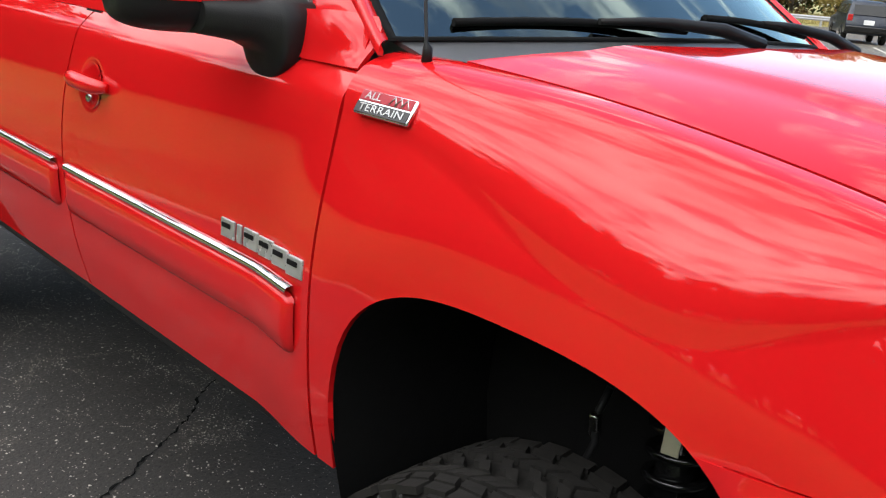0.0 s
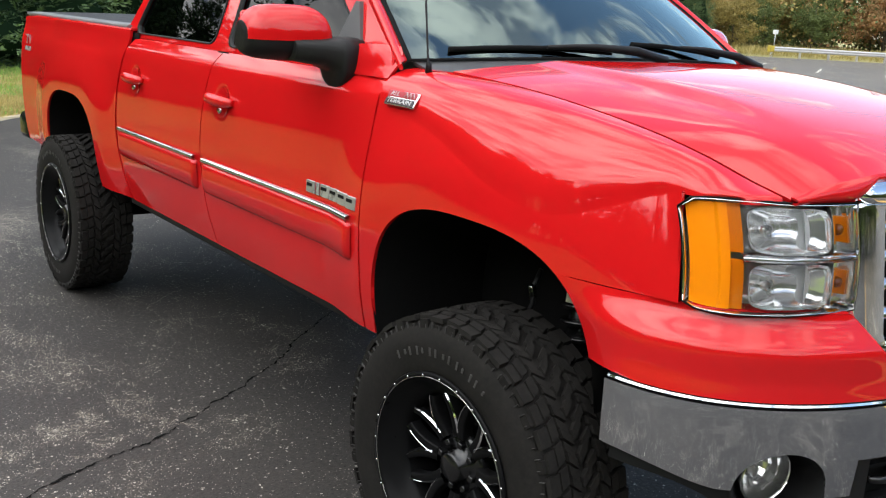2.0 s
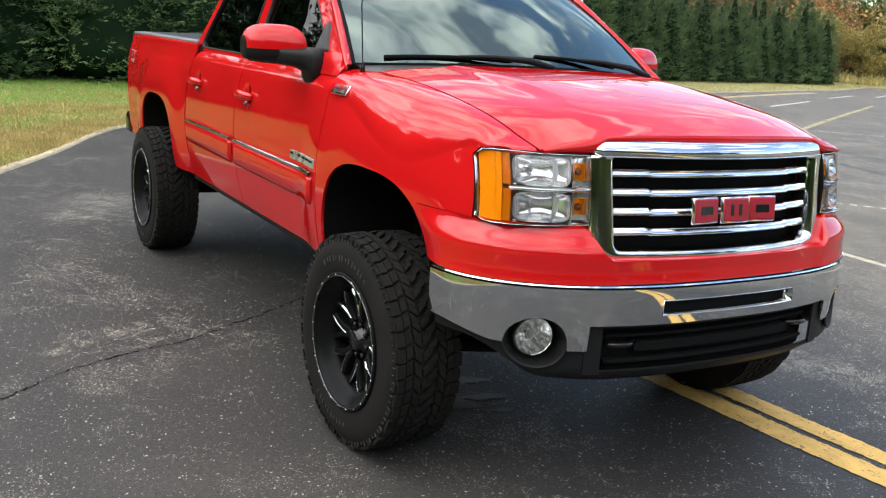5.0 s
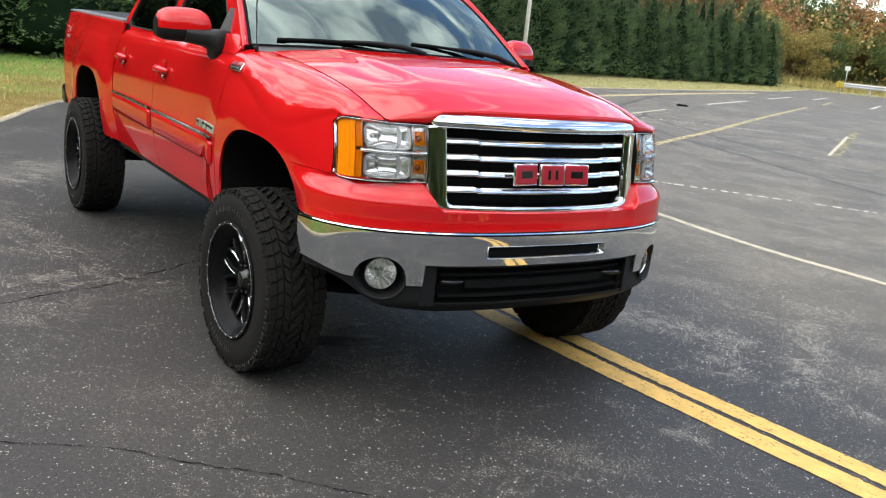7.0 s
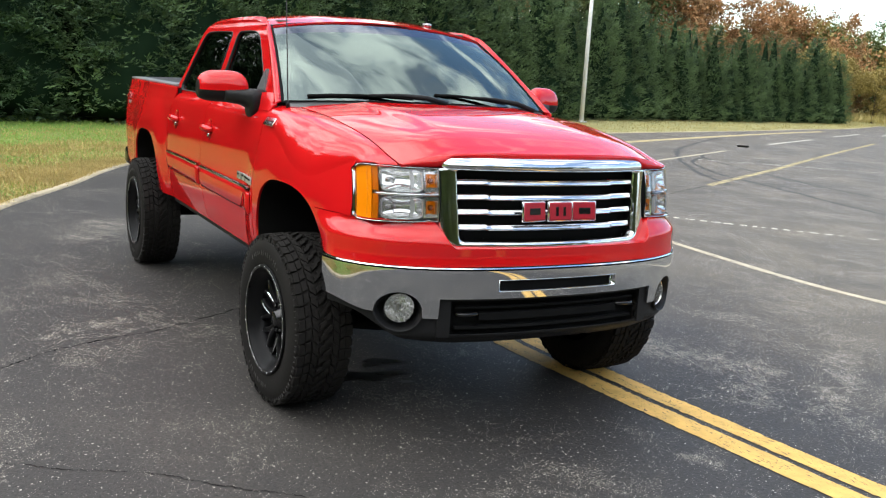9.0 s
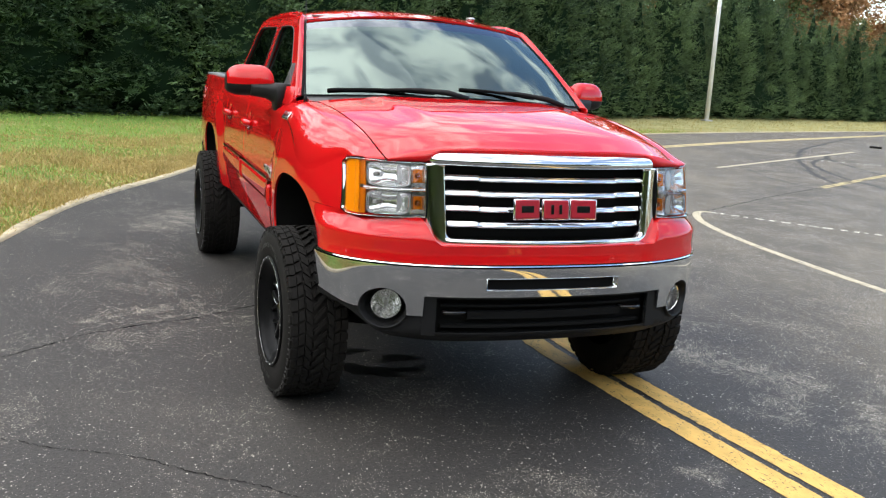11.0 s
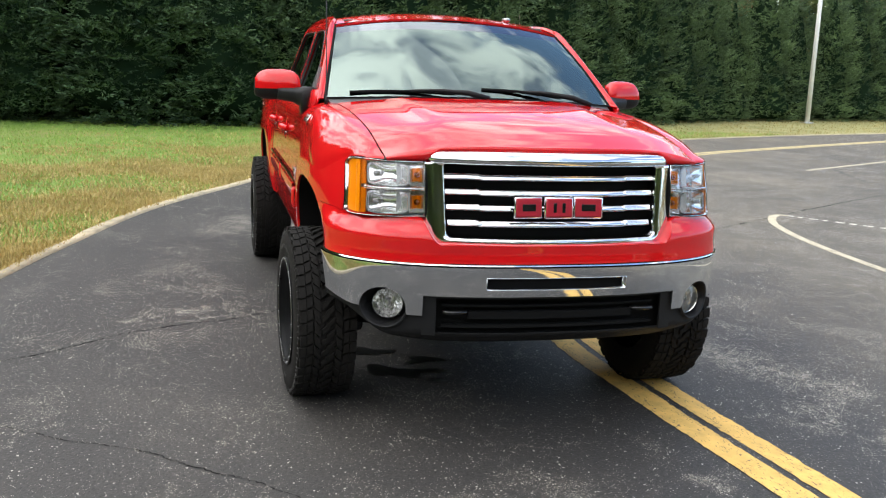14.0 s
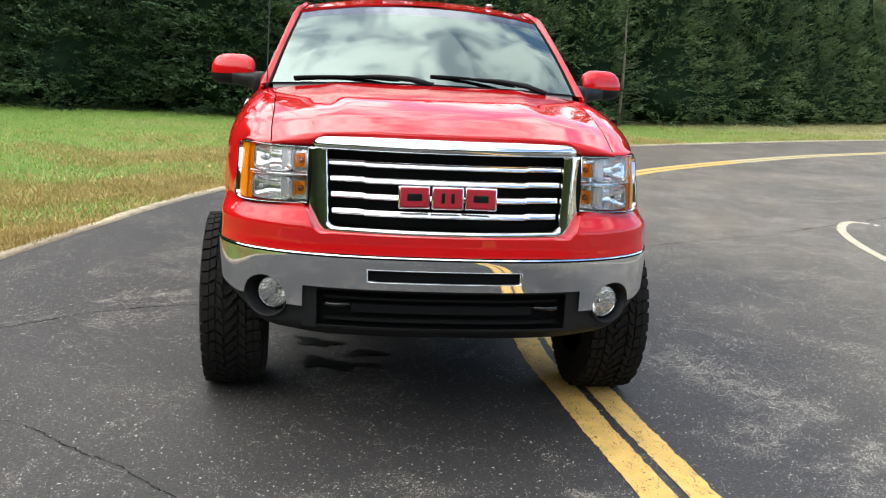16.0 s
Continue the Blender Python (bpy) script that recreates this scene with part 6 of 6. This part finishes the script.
def evergreen(name, seed, height=6.0, radius=1.35, sprays=2600, leaves=None, steep=0.22, per=10):
    """A dense conical conifer: trunk, solid core coloured as the shade within, and sprays of scale leaves in drooping
    tiers.
    """
    rng = np.random.default_rng(seed)
    tree = thing(name, "tall dense dark green conifer in a row", "tree", "row of conifers behind the grass")
    part("trunk", tube([(0, 0, 0), (0.02, 0, height * 0.5), (0, 0, height * 0.97)], [0.12, 0.07, 0.01], 8), BARK, tree)

    def shape(h):
        return radius * np.minimum(1.0, (h + 0.03) * 9) ** 0.5 * (1 - h) ** 0.72 * (1.0 - 0.10 * np.sin(h * 9 + seed))
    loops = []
    # solid core, its dark colour stands in for shade inside the crown
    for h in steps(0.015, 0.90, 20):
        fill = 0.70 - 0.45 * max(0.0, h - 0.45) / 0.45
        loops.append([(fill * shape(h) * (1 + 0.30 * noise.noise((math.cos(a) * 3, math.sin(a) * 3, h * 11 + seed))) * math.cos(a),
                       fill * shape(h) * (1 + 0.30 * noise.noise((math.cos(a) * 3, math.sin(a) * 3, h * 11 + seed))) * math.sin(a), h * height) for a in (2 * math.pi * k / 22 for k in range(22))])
    part("shade_core", rings(loops, True), CORE, tree)
    # boughs: feathery fans in even tiers, drooping at the foot and lifting higher up
    boughs = 250
    h = 1 - ((np.arange(boughs) + rng.random(boughs)) / boughs * 0.985) ** 0.62
    a = np.arange(boughs) * 2.39996 + rng.normal(size=boughs) * 0.5
    reach = shape(h) * rng.uniform(0.70, 1.24, boughs) + 0.05
    lift = steep * rng.uniform(0.6, 1.4, boughs) * np.clip((h - 0.06) * 6, -0.8, 1.0)
    which = rng.integers(0, boughs, sprays)
    t = 0.48 + 0.52 * rng.random(sprays) ** 0.8
    fan = (0.38 * (1.15 - t) + 0.07) * np.minimum(reach[which], 1.3)
    across = rng.normal(size=sprays) * fan
    out, aw = reach[which] * t, a[which]
    base = np.stack([out * np.cos(aw) - across * np.sin(aw), out * np.sin(aw) + across * np.cos(aw),
                     h[which] * height + 0.08 + lift[which] * out * (0.4 + 0.6 * t) - 0.25 * np.abs(across) + rng.normal(size=sprays) * 0.05], 1)
    base[:, 2] = np.maximum(base[:, 2], 0.05)
    side = 0.9 * across / (fan + 0.05)
    head = np.stack([np.cos(aw) - side * np.sin(aw), np.sin(aw) + side * np.cos(aw), 0.22 + lift[which]], 1) + rng.normal(size=(sprays, 3)) * 0.3
    head /= np.linalg.norm(head, axis=1, keepdims=True)
    # each spray is a small feather: leaflets along a stem, shorter towards its tip
    wing = np.cross(head, [0.0, 0.0, 1.0]) + rng.normal(size=(sprays, 3)) * 0.25
    q = np.tile(np.arange(per) / per, sprays)
    sgn = np.tile(np.where(np.arange(per) % 2, 1.0, -1.0), sprays)[:, None]
    H, Wn = np.repeat(head, per, 0), np.repeat(wing, per, 0)
    n = sprays * per
    base = np.repeat(base, per, 0) + H * (q * rng.uniform(0.20, 0.30, n))[:, None] + rng.normal(size=(n, 3)) * 0.012
    dirs = H + sgn * Wn * (0.85 - 0.5 * q)[:, None] + rng.normal(size=(n, 3)) * 0.22
    me = leaf_mesh("crown", base, dirs, rng.uniform(0.06, 0.12, n) * (1.25 - 0.5 * q), rng.uniform(0.010, 0.018, n), rng)
    part("crown", me, leaves or GREEN, tree)
    return tree


def broadleaf(name, seed, material, label, height=9.0, spread=3.0, leaves=9000, low=0.25, group="autumn trees along the lot", leaf=1.0, open_crown=0.085):
    """A leafy tree: forked trunk, limbs and an open crown of leaf clumps."""
    rng = np.random.default_rng(seed)
    rnd = random.Random(seed)
    tree = thing(name, label, "tree", group)
    limbs = [tube([(0, 0, 0), (0.08, 0.03, height * 0.25), (0.0, 0.1, height * 0.55), (0.1, 0, height * 0.85)], [0.20, 0.15, 0.09, 0.02], 8)]
    heads = []
    for k in range(11):
        a = 2 * math.pi * k / 11 + rnd.uniform(-0.3, 0.3)
        h0 = height * rnd.uniform(low, 0.6)
        reach = spread * rnd.uniform(0.55, 1.0)
        tip = Vector((reach * math.cos(a), reach * math.sin(a), h0 + height * rnd.uniform(0.12, 0.33)))
        mid = Vector((tip.x * 0.5, tip.y * 0.5, h0 + (tip.z - h0) * 0.65))
        limbs.append(tube([(0.03, 0.05, h0), mid, tip], [0.07, 0.045, 0.012], 6))
        heads += [tip, mid.lerp(tip, 0.55)]
    for k in range(12):
        a, r = rnd.uniform(0, 6.28), spread * math.sqrt(rnd.random()) * 0.75
        heads.append(Vector((r * math.cos(a), r * math.sin(a), height * rnd.uniform(0.55, 0.97) - 0.25 * r)))
    part("trunk", join(*limbs), BARK, tree)
    H = np.array([tuple(p) for p in heads])
    clumps = 150
    cw = rng.integers(0, len(H), clumps)
    cc = H[cw] + rng.normal(size=(clumps, 3)) * spread * 0.22
    w = rng.integers(0, clumps, leaves)
    base = cc[w] + rng.normal(size=(leaves, 3)) * spread * open_crown
    me = leaf_mesh("crown", base, rng.normal(size=(leaves, 3)) + [0, 0, -0.2], leaf * rng.uniform(0.13, 0.28, leaves), leaf * rng.uniform(0.05, 0.09, leaves), rng)
    part("crown", me, material, tree)
    return tree


ROW = [(-22.3, -34), (-21.7, -16), (-21.3, -6), (-21.6, 0.5), (-23.6, 6.5), (-26.8, 13.0), (-30.2, 19.5), (-33.2, 27.0), (-35.8, 36.0), (-37.6, 43.0), (-39.2, 51.0)]


def along(line, s):
    """The point at distance s along a line."""
    for (a, b), (c, d) in zip(line, line[1:]):
        L = math.hypot(c - a, d - b)
        if s <= L:
            return a + (c - a) * s / L, b + (d - b) * s / L
        s -= L
    return line[-1]


firs = [evergreen("conifer", k, 6.0, r, 6400 if k < 4 else 3400, leaf, up) for k, r, leaf, up in ((1, 1.75, GREEN, 0.15), (2, 1.55, GREEN, 0.25), (3, 1.85, GREEN, 0.2), (4, 1.50, CYPRESS, 0.32), (5, 1.65, CYPRESS, 0.24), (6, 1.40, CYPRESS, 0.40))]
back_firs = [evergreen("conifer", k, 6.2, 1.4, 900, leaf) for k, leaf in ((7, GREEN), (8, CYPRESS))]
rnd = random.Random(11)
total = sum(math.hypot(c - a, d - b) for (a, b), (c, d) in zip(ROW, ROW[1:]))
placed, stood = 0, set()
s = 0.0
while s < total:
    x, y = along(ROW, s)
    grow = smooth_line([(0, 1.35), (36, 1.32), (46, 1.20), (55, 1.06), (64, 0.92), (74, 0.74), (82, 0.72), (95, 0.90)], s)
    for depth in ((0.0,) if s > total - 2 else (0.0, 2.3)):
        which = placed % 3 + (3 if y > 3.0 + rnd.uniform(-2, 2) else 0)
        f = firs[which]
        if depth or y < -12:
            which = 6 + which // 3
            f = back_firs[which - 6]
        size = grow * rnd.uniform(0.80, 1.20) * (1.08 if depth else 1.0)
        px, py, tn = x - depth + rnd.uniform(-0.3, 0.3), y + depth * 0.4 + rnd.uniform(-0.4, 0.4), rnd.uniform(0, 360)
        if which not in stood:
            stood.add(which)
            f.matrix_basis = pose(px, py, -0.03, 0, 0, tn)
            f.scale = (size, size, size)
        else:
            c = copy_thing(f, pose(px, py, -0.03, 0, 0, tn))
            c.scale = (size, size, size)
        placed += 1
    s += 2.0 * grow * rnd.uniform(0.85, 1.15)

kinds = [broadleaf("autumn_tree", 21, LEAF_RUST, "rust-coloured autumn tree beyond the lot", 8.5, 2.9, 14000, 0.08),
         broadleaf("autumn_tree", 22, LEAF_GOLD, "yellowing autumn tree beyond the lot", 8.0, 3.2, 14000, 0.06),
         broadleaf("leafy_tree", 23, LEAF_GREEN, "green leafy tree beyond the lot", 8.0, 3.2, 14000, 0.05),
         broadleaf("autumn_tree", 24, LEAF_GOLD, "sparse golden tree with thin upper limbs", 10.0, 2.6, 5000),
         broadleaf("leafy_tree", 25, LEAF_GREEN, "dense green leafy tree beside the lot", 8.5, 3.0, 15000, 0.05, leaf=1.7, open_crown=0.11)]
spots = [(-36, 33, 0, 0.98), (-35, 27, 2, 1.10), (-39, 30, 3, 1.15), (-34.5, 37, 0, 0.74), (-40, 38, 1, 0.74), (-34, 41, 1, 0.50), (-37, 44, 2, 0.52), (-33, 46, 1, 0.44),
         (-38, 50, 0, 0.52), (-36, 54, 1, 0.52), (-33, 54.5, 2, 0.46), (-30, 58, 0, 0.75), (-26, 57, 1, 0.65), (-22, 59, 2, 0.7), (-17, 58, 1, 0.75), (-12, 60, 0, 0.75), (-7, 58, 2, 0.7),
         (-2, 60, 1, 0.75), (-36, 20, 0, 1.1), (-34, 14, 2, 1.1), (-43, 46, 3, 0.50), (-44, 36, 2, 0.85), (-29, 63, 3, 0.9), (4, 59, 2, 0.8), (12, 60, 1, 0.8), (20, 58, 0, 0.8)]
# autumn trees past the end of the conifers
spots += [(-55.0, 61.0, 0, 1.10), (-56.0, 64.0, 1, 1.12), (-53.5, 66.0, 0, 1.0), (-51.5, 67.0, 2, 0.98), (-50.0, 70.0, 1, 0.92), (-47.5, 71.0, 0, 0.90), (-45.5, 74.0, 2, 0.85), (-42.0, 77.0, 1, 0.92),
          (-38.0, 80.0, 0, 0.88), (-34.0, 83.0, 2, 0.9), (-29.0, 86.0, 1, 0.9), (-24.0, 88.0, 0, 0.9), (-43.5, 62.0, 2, 0.52), (-47.0, 58.5, 1, 0.70), (-49.0, 62.5, 0, 0.72)]
# woods all round the lot, on its other sides
for k in range(46):
    a = radians(-152 + k * 4.5)
    r = 29 + 4 * math.sin(k * 2.3)
    spots.append((4 + r * math.cos(a) * 1.15, -2 + r * math.sin(a), 4, 1.22 + 0.36 * math.sin(k * 1.7)))
grown = set()
for k, (x, y, which, size) in enumerate(spots):
    if k < 26 and y > 8:
        x, y, size = 4.5 + (x - 4.5) * 1.25, -2.3 + (y + 2.3) * 1.25, size * 1.25
    t = kinds[which]
    if which not in grown:
        grown.add(which)
        t.matrix_basis = pose(x, y, -0.03, 0, 0, k * 47)
    else:
        t = copy_thing(t, pose(x, y, -0.03, 0, 0, k * 47))
    t.scale = (size,) * 3

# grass: blades on the verge, longer and drier by the edging and under the trees
poly = np.array([(p.x, p.y) for p in kerb_line] + [(-33, 60), (-20, 80), (40, 90), (75, 60), (60, -10)])


def in_lot(P):
    x, y = P[:, 0], P[:, 1]
    inside = np.zeros(len(P), bool)
    for (x0, y0), (x1, y1) in zip(poly, np.roll(poly, -1, 0)):
        cross = ((y0 > y) != (y1 > y)) & (x < (x1 - x0) * (y - y0) / (y1 - y0 + 1e-12) + x0)
        inside ^= cross
    return inside


rng = np.random.default_rng(5)


def blades(name, count, box, tall, wide, material, label, near_kerb=None):
    P = rng.uniform((box[0], box[1]), (box[2], box[3]), (count, 2))
    P = P[~in_lot(P)]
    K = np.array([(p.x, p.y) for p in kerb_line])
    d = np.min(np.linalg.norm(P[:, None, :] - K[None], axis=2), axis=1) if len(P) < 400000 else np.full(len(P), 9.0)
    keep = d > 0.16
    if near_kerb:
        keep &= rng.random(len(P)) < np.exp(-d / near_kerb)
    P = P[keep]
    n = len(P)
    base = np.column_stack([P, np.full(n, -0.03)])
    dirs = np.column_stack([rng.normal(size=(n, 2)) * 0.45, np.ones(n)])
    me = leaf_mesh(name, base, dirs, rng.uniform(tall * 0.5, tall, n), np.full(n, wide) * rng.uniform(0.6, 1.2, n), rng)
    tagged(part(name, me, material), label, "grass", kind="stuff")


blades("grass", 150000, (-22, -12, 3, 16), 0.085, 0.006, BLADE, "short green grass on the verge")
blades("dry_grass", 200000, (-22, -10, 3, 30), 0.10, 0.007, STRAW, "dry yellow grass along the edging", 1.3)


def kerb_grass(name, count, reach, tall, wide, material, label):
    """Blades crowding along the edging, thinning out away from it."""
    K = np.array([(p.x, p.y) for p in kerb_line if -17 < p.x < 4])
    i = rng.integers(0, len(K) - 1, count)
    P = K[i] + (K[i + 1] - K[i]) * rng.random((count, 1))
    d = K[i + 1] - K[i]
    d /= np.linalg.norm(d, axis=1, keepdims=True)
    P = P + np.column_stack([-d[:, 1], d[:, 0]]) * ((0.05 + rng.exponential(reach, count)) * rng.choice([-1, 1], count))[:, None]
    P = P[~in_lot(P)]
    P = P[rng.random(len(P)) < np.clip(0.55 + 0.9 * np.sin(P[:, 0] * 1.7 + np.cos(P[:, 1] * 2.3)), 0.15, 1)]
    n = len(P)
    dirs = np.column_stack([rng.normal(size=(n, 2)) * 0.7, np.ones(n)])
    me = leaf_mesh(name, np.column_stack([P, np.full(n, -0.03)]), dirs, rng.uniform(tall * 0.5, tall, n), np.full(n, wide), rng)
    tagged(part(name, me, material), label, "grass", kind="stuff")


kerb_grass("withered_grass", 400000, 1.5, 0.10, 0.007, WITHERED, "brown withered grass beside the edging")
blades("weeds", 26000, (-41, 8, -18, 54), 0.13, 0.010, STRAW, "dry weeds at the foot of the trees")
blades("brush", 22000, (-56, 54, -18, 86), 0.95, 0.025, STRAW, "pale dry brush behind the guard rail")

# the woods that close the view behind the single trees


def woods(name, material, count, seed, label, line, tall=6.0, loose=1.1):
    rng = np.random.default_rng(seed)
    line = np.array(line, float)
    seg = np.linalg.norm(np.diff(line, axis=0), axis=1)
    cum = np.concatenate([[0], np.cumsum(seg)])
    clumps = 560
    t = rng.random(clumps) * cum[-1]
    cx, cy = np.interp(t, cum, line[:, 0]), np.interp(t, cum, line[:, 1])
    c = np.stack([cx + rng.normal(size=clumps) * 2.0, cy + rng.normal(size=clumps) * 2.0, rng.random(clumps) ** 0.8 * tall + 0.4], 1)
    w = rng.integers(0, clumps, count)
    base = c[w] + rng.normal(size=(count, 3)) * [loose, loose, 0.6 * loose]
    base[:, 2] = np.maximum(base[:, 2], 0.0)
    me = leaf_mesh(name, base, rng.normal(size=(count, 3)), rng.uniform(0.22, 0.45, count), rng.uniform(0.08, 0.15, count), rng)
    tagged(part(name, me, material), label, "woods", kind="stuff")


FAR = [(-75, -70), (-62, -10), (-60, 35), (-57, 58), (-43, 76), (-14, 84), (34, 82), (70, 50)]
NEAR = [(-26, -26), (-14, -31), (4, -33), (22, -30), (34, -20), (39, -4), (36, 12)]
woods("far_woods", LEAF_GOLD, 70000, 71, "distant yellowing autumn woods", FAR)
woods("far_woods", LEAF_GREEN, 70000, 72, "distant green woods", FAR)
woods("far_woods", LEAF_RUST, 45000, 73, "distant rust-coloured autumn woods", FAR)
woods("undergrowth", LEAF_GREEN, 70000, 74, "dense green undergrowth below the trees", NEAR, 5.5, 0.75)

# a dead trunk with bare twigs in the row of conifers
snag = thing("dead_tree", "thin bare dead trunk among the conifers", "tree", at=(-22.3, 7.42, -0.03))
part("trunk", tube([(0, 0, 0), (0.02, 0.03, 1.6), (0.05, -0.02, 3.3)], [0.055, 0.04, 0.012], 8), DEAD_WOOD, snag)
rnd = random.Random(8)
for k in range(14):
    z0, a = 0.15 + 0.2 * k, rnd.uniform(0, 6.28)
    r = rnd.uniform(0.25, 0.7)
    tip = Vector((r * math.cos(a), r * math.sin(a) + 0.15, z0 + rnd.uniform(-0.15, 0.3)))
    part("twig", tube([(0.01, 0.01, z0), tip * 0.5 + Vector((0, 0, z0 * 0.5 + 0.06)), tip], [0.012, 0.008, 0.004], 5), DEAD_WOOD, snag)

# light pole and sign
pole = thing("light_pole", "tall pale grey steel light pole in the grass", "light pole", at=(-29.3, 22.3, -0.03))
part("shaft", tube([(0, 0, 0), (0, 0, 4), (0.05, 0, 9.5)], [0.10, 0.085, 0.06], 16), POLE, pole)
part("base_plate", rbox(0.36, 0.36, 0.06, 0.01, pose(0, 0, 0.03)), GALVANISED, pole)
part("lamp_arm", tube([(0.05, 0, 9.4), (0.8, 0, 9.7)], 0.03, 10), POLE, pole)
part("lamp_head", rbox(0.7, 0.3, 0.12, 0.04, pose(1.0, 0, 9.72)), GALVANISED, pole)
sign = thing("sign_post", "small white sign on a thin metal post", "sign", at=(-39.0, 58.5, -0.03))
part("post", tube([(0, 0, 0), (0, 0, 1.75)], 0.03, 8), GALVANISED, sign)
part("plate", rbox(0.35, 0.02, 0.30, 0.004, pose(0, 0, 1.68, 0, 0, 35)), SIGN_WHITE, sign)

# guard rail
rail = thing("guard_rail", "long galvanised guard rail with a yellow end", "guard rail", at=(-36.2, 54.2, -0.03))
rows = []
for s in steps(0, 30, 31):
    rows.append([(0.55 * s - 0.83 * o, 0.835 * s + 0.55 * o, 0.42 + z) for z, o in ((0.0, 0.02), (0.06, -0.05), (0.12, -0.05), (0.16, 0.02), (0.20, -0.05), (0.26, -0.05), (0.32, 0.02))])
part("beam", sheet(rows, 0.004), GALVANISED, rail)
part("end_cap", rbox(0.5, 0.14, 0.42, 0.06, pose(-0.06, -0.08, 0.58, 0, 0, 56.6)), plain("yellow_cap", (0.5, 0.38, 0.04), 0.6), rail, "yellow rail end")
for k in range(16):
    part("post", rbox(0.12, 0.15, 0.74, 0.01, pose(k * 1.10 - 0.10, 1.67 * k + 0.066, 0.37, 0, 0, 56.6)), GALVANISED, rail)

# something dark lying in the far lot
bm = rbox(0.34, 0.15, 0.06, 0.025, pose(0, 0, 0.030))
scrap = part("tyre_scrap", bm, RUBBER)
scrap.matrix_basis = pose(-17.35, 19.86, 0.0, 0, 0, 30)
tagged(scrap, "flat dark scrap of rubber on the asphalt", "scrap")

# ---- parked cars in the far lot ----


def car_body(outline, half, name, parent, material, tuck=0.10, belt=1.0):
    """A body skinned over its side outline, pulled in above the belt."""
    loops = []
    for y in (-1, -0.97, -0.8, -0.4, 0, 0.4, 0.8, 0.97, 1):
        lp = []
        edge = abs(y) ** 8
        for x, z in outline:
            w = half - tuck * max(0.0, (z - belt)) / 0.7
            cx, cz = x * (1 - 0.03 * edge), 0.8 + (z - 0.8) * (1 - 0.06 * edge)
            lp.append((cx, y * w, cz))
        loops.append(lp)
    return part(name, rings(loops, True), material, parent)


def car_wheel(parent, x, y, r=0.36):
    w = part("wheel", lathe([(0.21, 0.11), (r - 0.03, 0.11), (r, 0.07), (r, -0.07), (r - 0.03, -0.11), (0.21, -0.11)], 28), RUBBER, parent)
    w.matrix_basis = pose(x, y, r, 0, 0, 0)
    part("rim", lathe([(0.02, -0.06), (0.12, -0.05), (0.20, -0.09), (0.215, -0.11), (0.215, 0.11), (0.20, 0.09), (0.12, 0.05), (0.02, 0.06)], 24), SATIN, w)


suv = thing("suv", "dark blue sport utility vehicle parked far across the lot", "car")
side = [(-2.20, 0.42), (-2.24, 0.62), (-2.22, 0.95), (-2.14, 1.05), (-1.98, 1.58), (-1.80, 1.70), (-0.6, 1.74), (0.35, 1.68), (1.05, 1.10), (1.9, 0.98), (2.18, 0.82), (2.22, 0.45), (1.75, 0.36), (-1.7, 0.36)]
car_body(side, 0.90, "body", suv, SUV_PAINT, 0.16)
part("rear_window", rbox(0.02, 1.30, 0.42, 0.008, pose(-2.075, 0, 1.34, 0, 16, 0)), GLOSS_BLACK, suv)
for sgn in (-1, 1):
    for x, w in ((-1.55, 0.75), (-0.65, 0.85), (0.30, 0.80)):
        part("side_window", rbox(w, 0.02, 0.40, 0.01, pose(x, sgn * 0.825, 1.36, sgn * 13)), GLOSS_BLACK, suv)
    part("tail_lamp", rbox(0.06, 0.20, 0.26, 0.02, pose(-2.20, sgn * 0.76, 1.02)), TAIL_RED, suv)
    part("roof_rail", tube([(-1.8, sgn * 0.62, 1.74), (-0.5, sgn * 0.62, 1.79), (0.3, sgn * 0.62, 1.74)], 0.02, 8), GLOSS_BLACK, suv)
    for x in (-1.35, 1.35):
        car_wheel(suv, x, sgn * 0.80)
part("rear_bumper", rbox(0.12, 1.76, 0.26, 0.05, pose(-2.22, 0, 0.58)), GLOSS_BLACK, suv)
part("plate_panel", rbox(0.02, 0.42, 0.19, 0.006, pose(-2.255, 0, 0.86)), SIGN_WHITE, suv)
suv.matrix_basis = pose(-19.5, 43.3, 0.0, 0, 0, 124) @ Matrix.Diagonal((1.10, 1.08, 1.10, 1))

pick = thing("far_pickup", "red pickup with a white lower tailgate parked beyond the lot", "pickup truck")
side = [(-2.7, 0.60), (-2.75, 0.9), (-2.72, 1.28), (-0.9, 1.28), (-0.75, 1.35), (-0.55, 1.85), (0.6, 1.86), (1.15, 1.30), (2.5, 1.18), (2.7, 0.9), (2.7, 0.5), (-2.4, 0.5)]
car_body(side, 0.95, "body", pick, RED, 0.2, 1.25)
part("tailgate_panel", rbox(0.02, 1.5, 0.26, 0.01, pose(-2.76, 0, 0.98)), SIGN_WHITE, pick)
part("rear_window", rbox(0.02, 1.2, 0.36, 0.01, pose(-0.68, 0, 1.60, 0, 20, 0)), GLOSS_BLACK, pick)
part("rear_bumper", rbox(0.14, 1.8, 0.18, 0.03, pose(-2.76, 0, 0.62)), CHROME, pick)
for sgn in (-1, 1):
    part("tail_lamp", rbox(0.05, 0.14, 0.36, 0.02, pose(-2.72, sgn * 0.86, 1.06)), TAIL_RED, pick)
    for x in (-1.7, 1.7):
        car_wheel(pick, x, sgn * 0.82, 0.38)
pick.matrix_basis = pose(-24.5, 58.6, 0.0, 0, 0, 112)
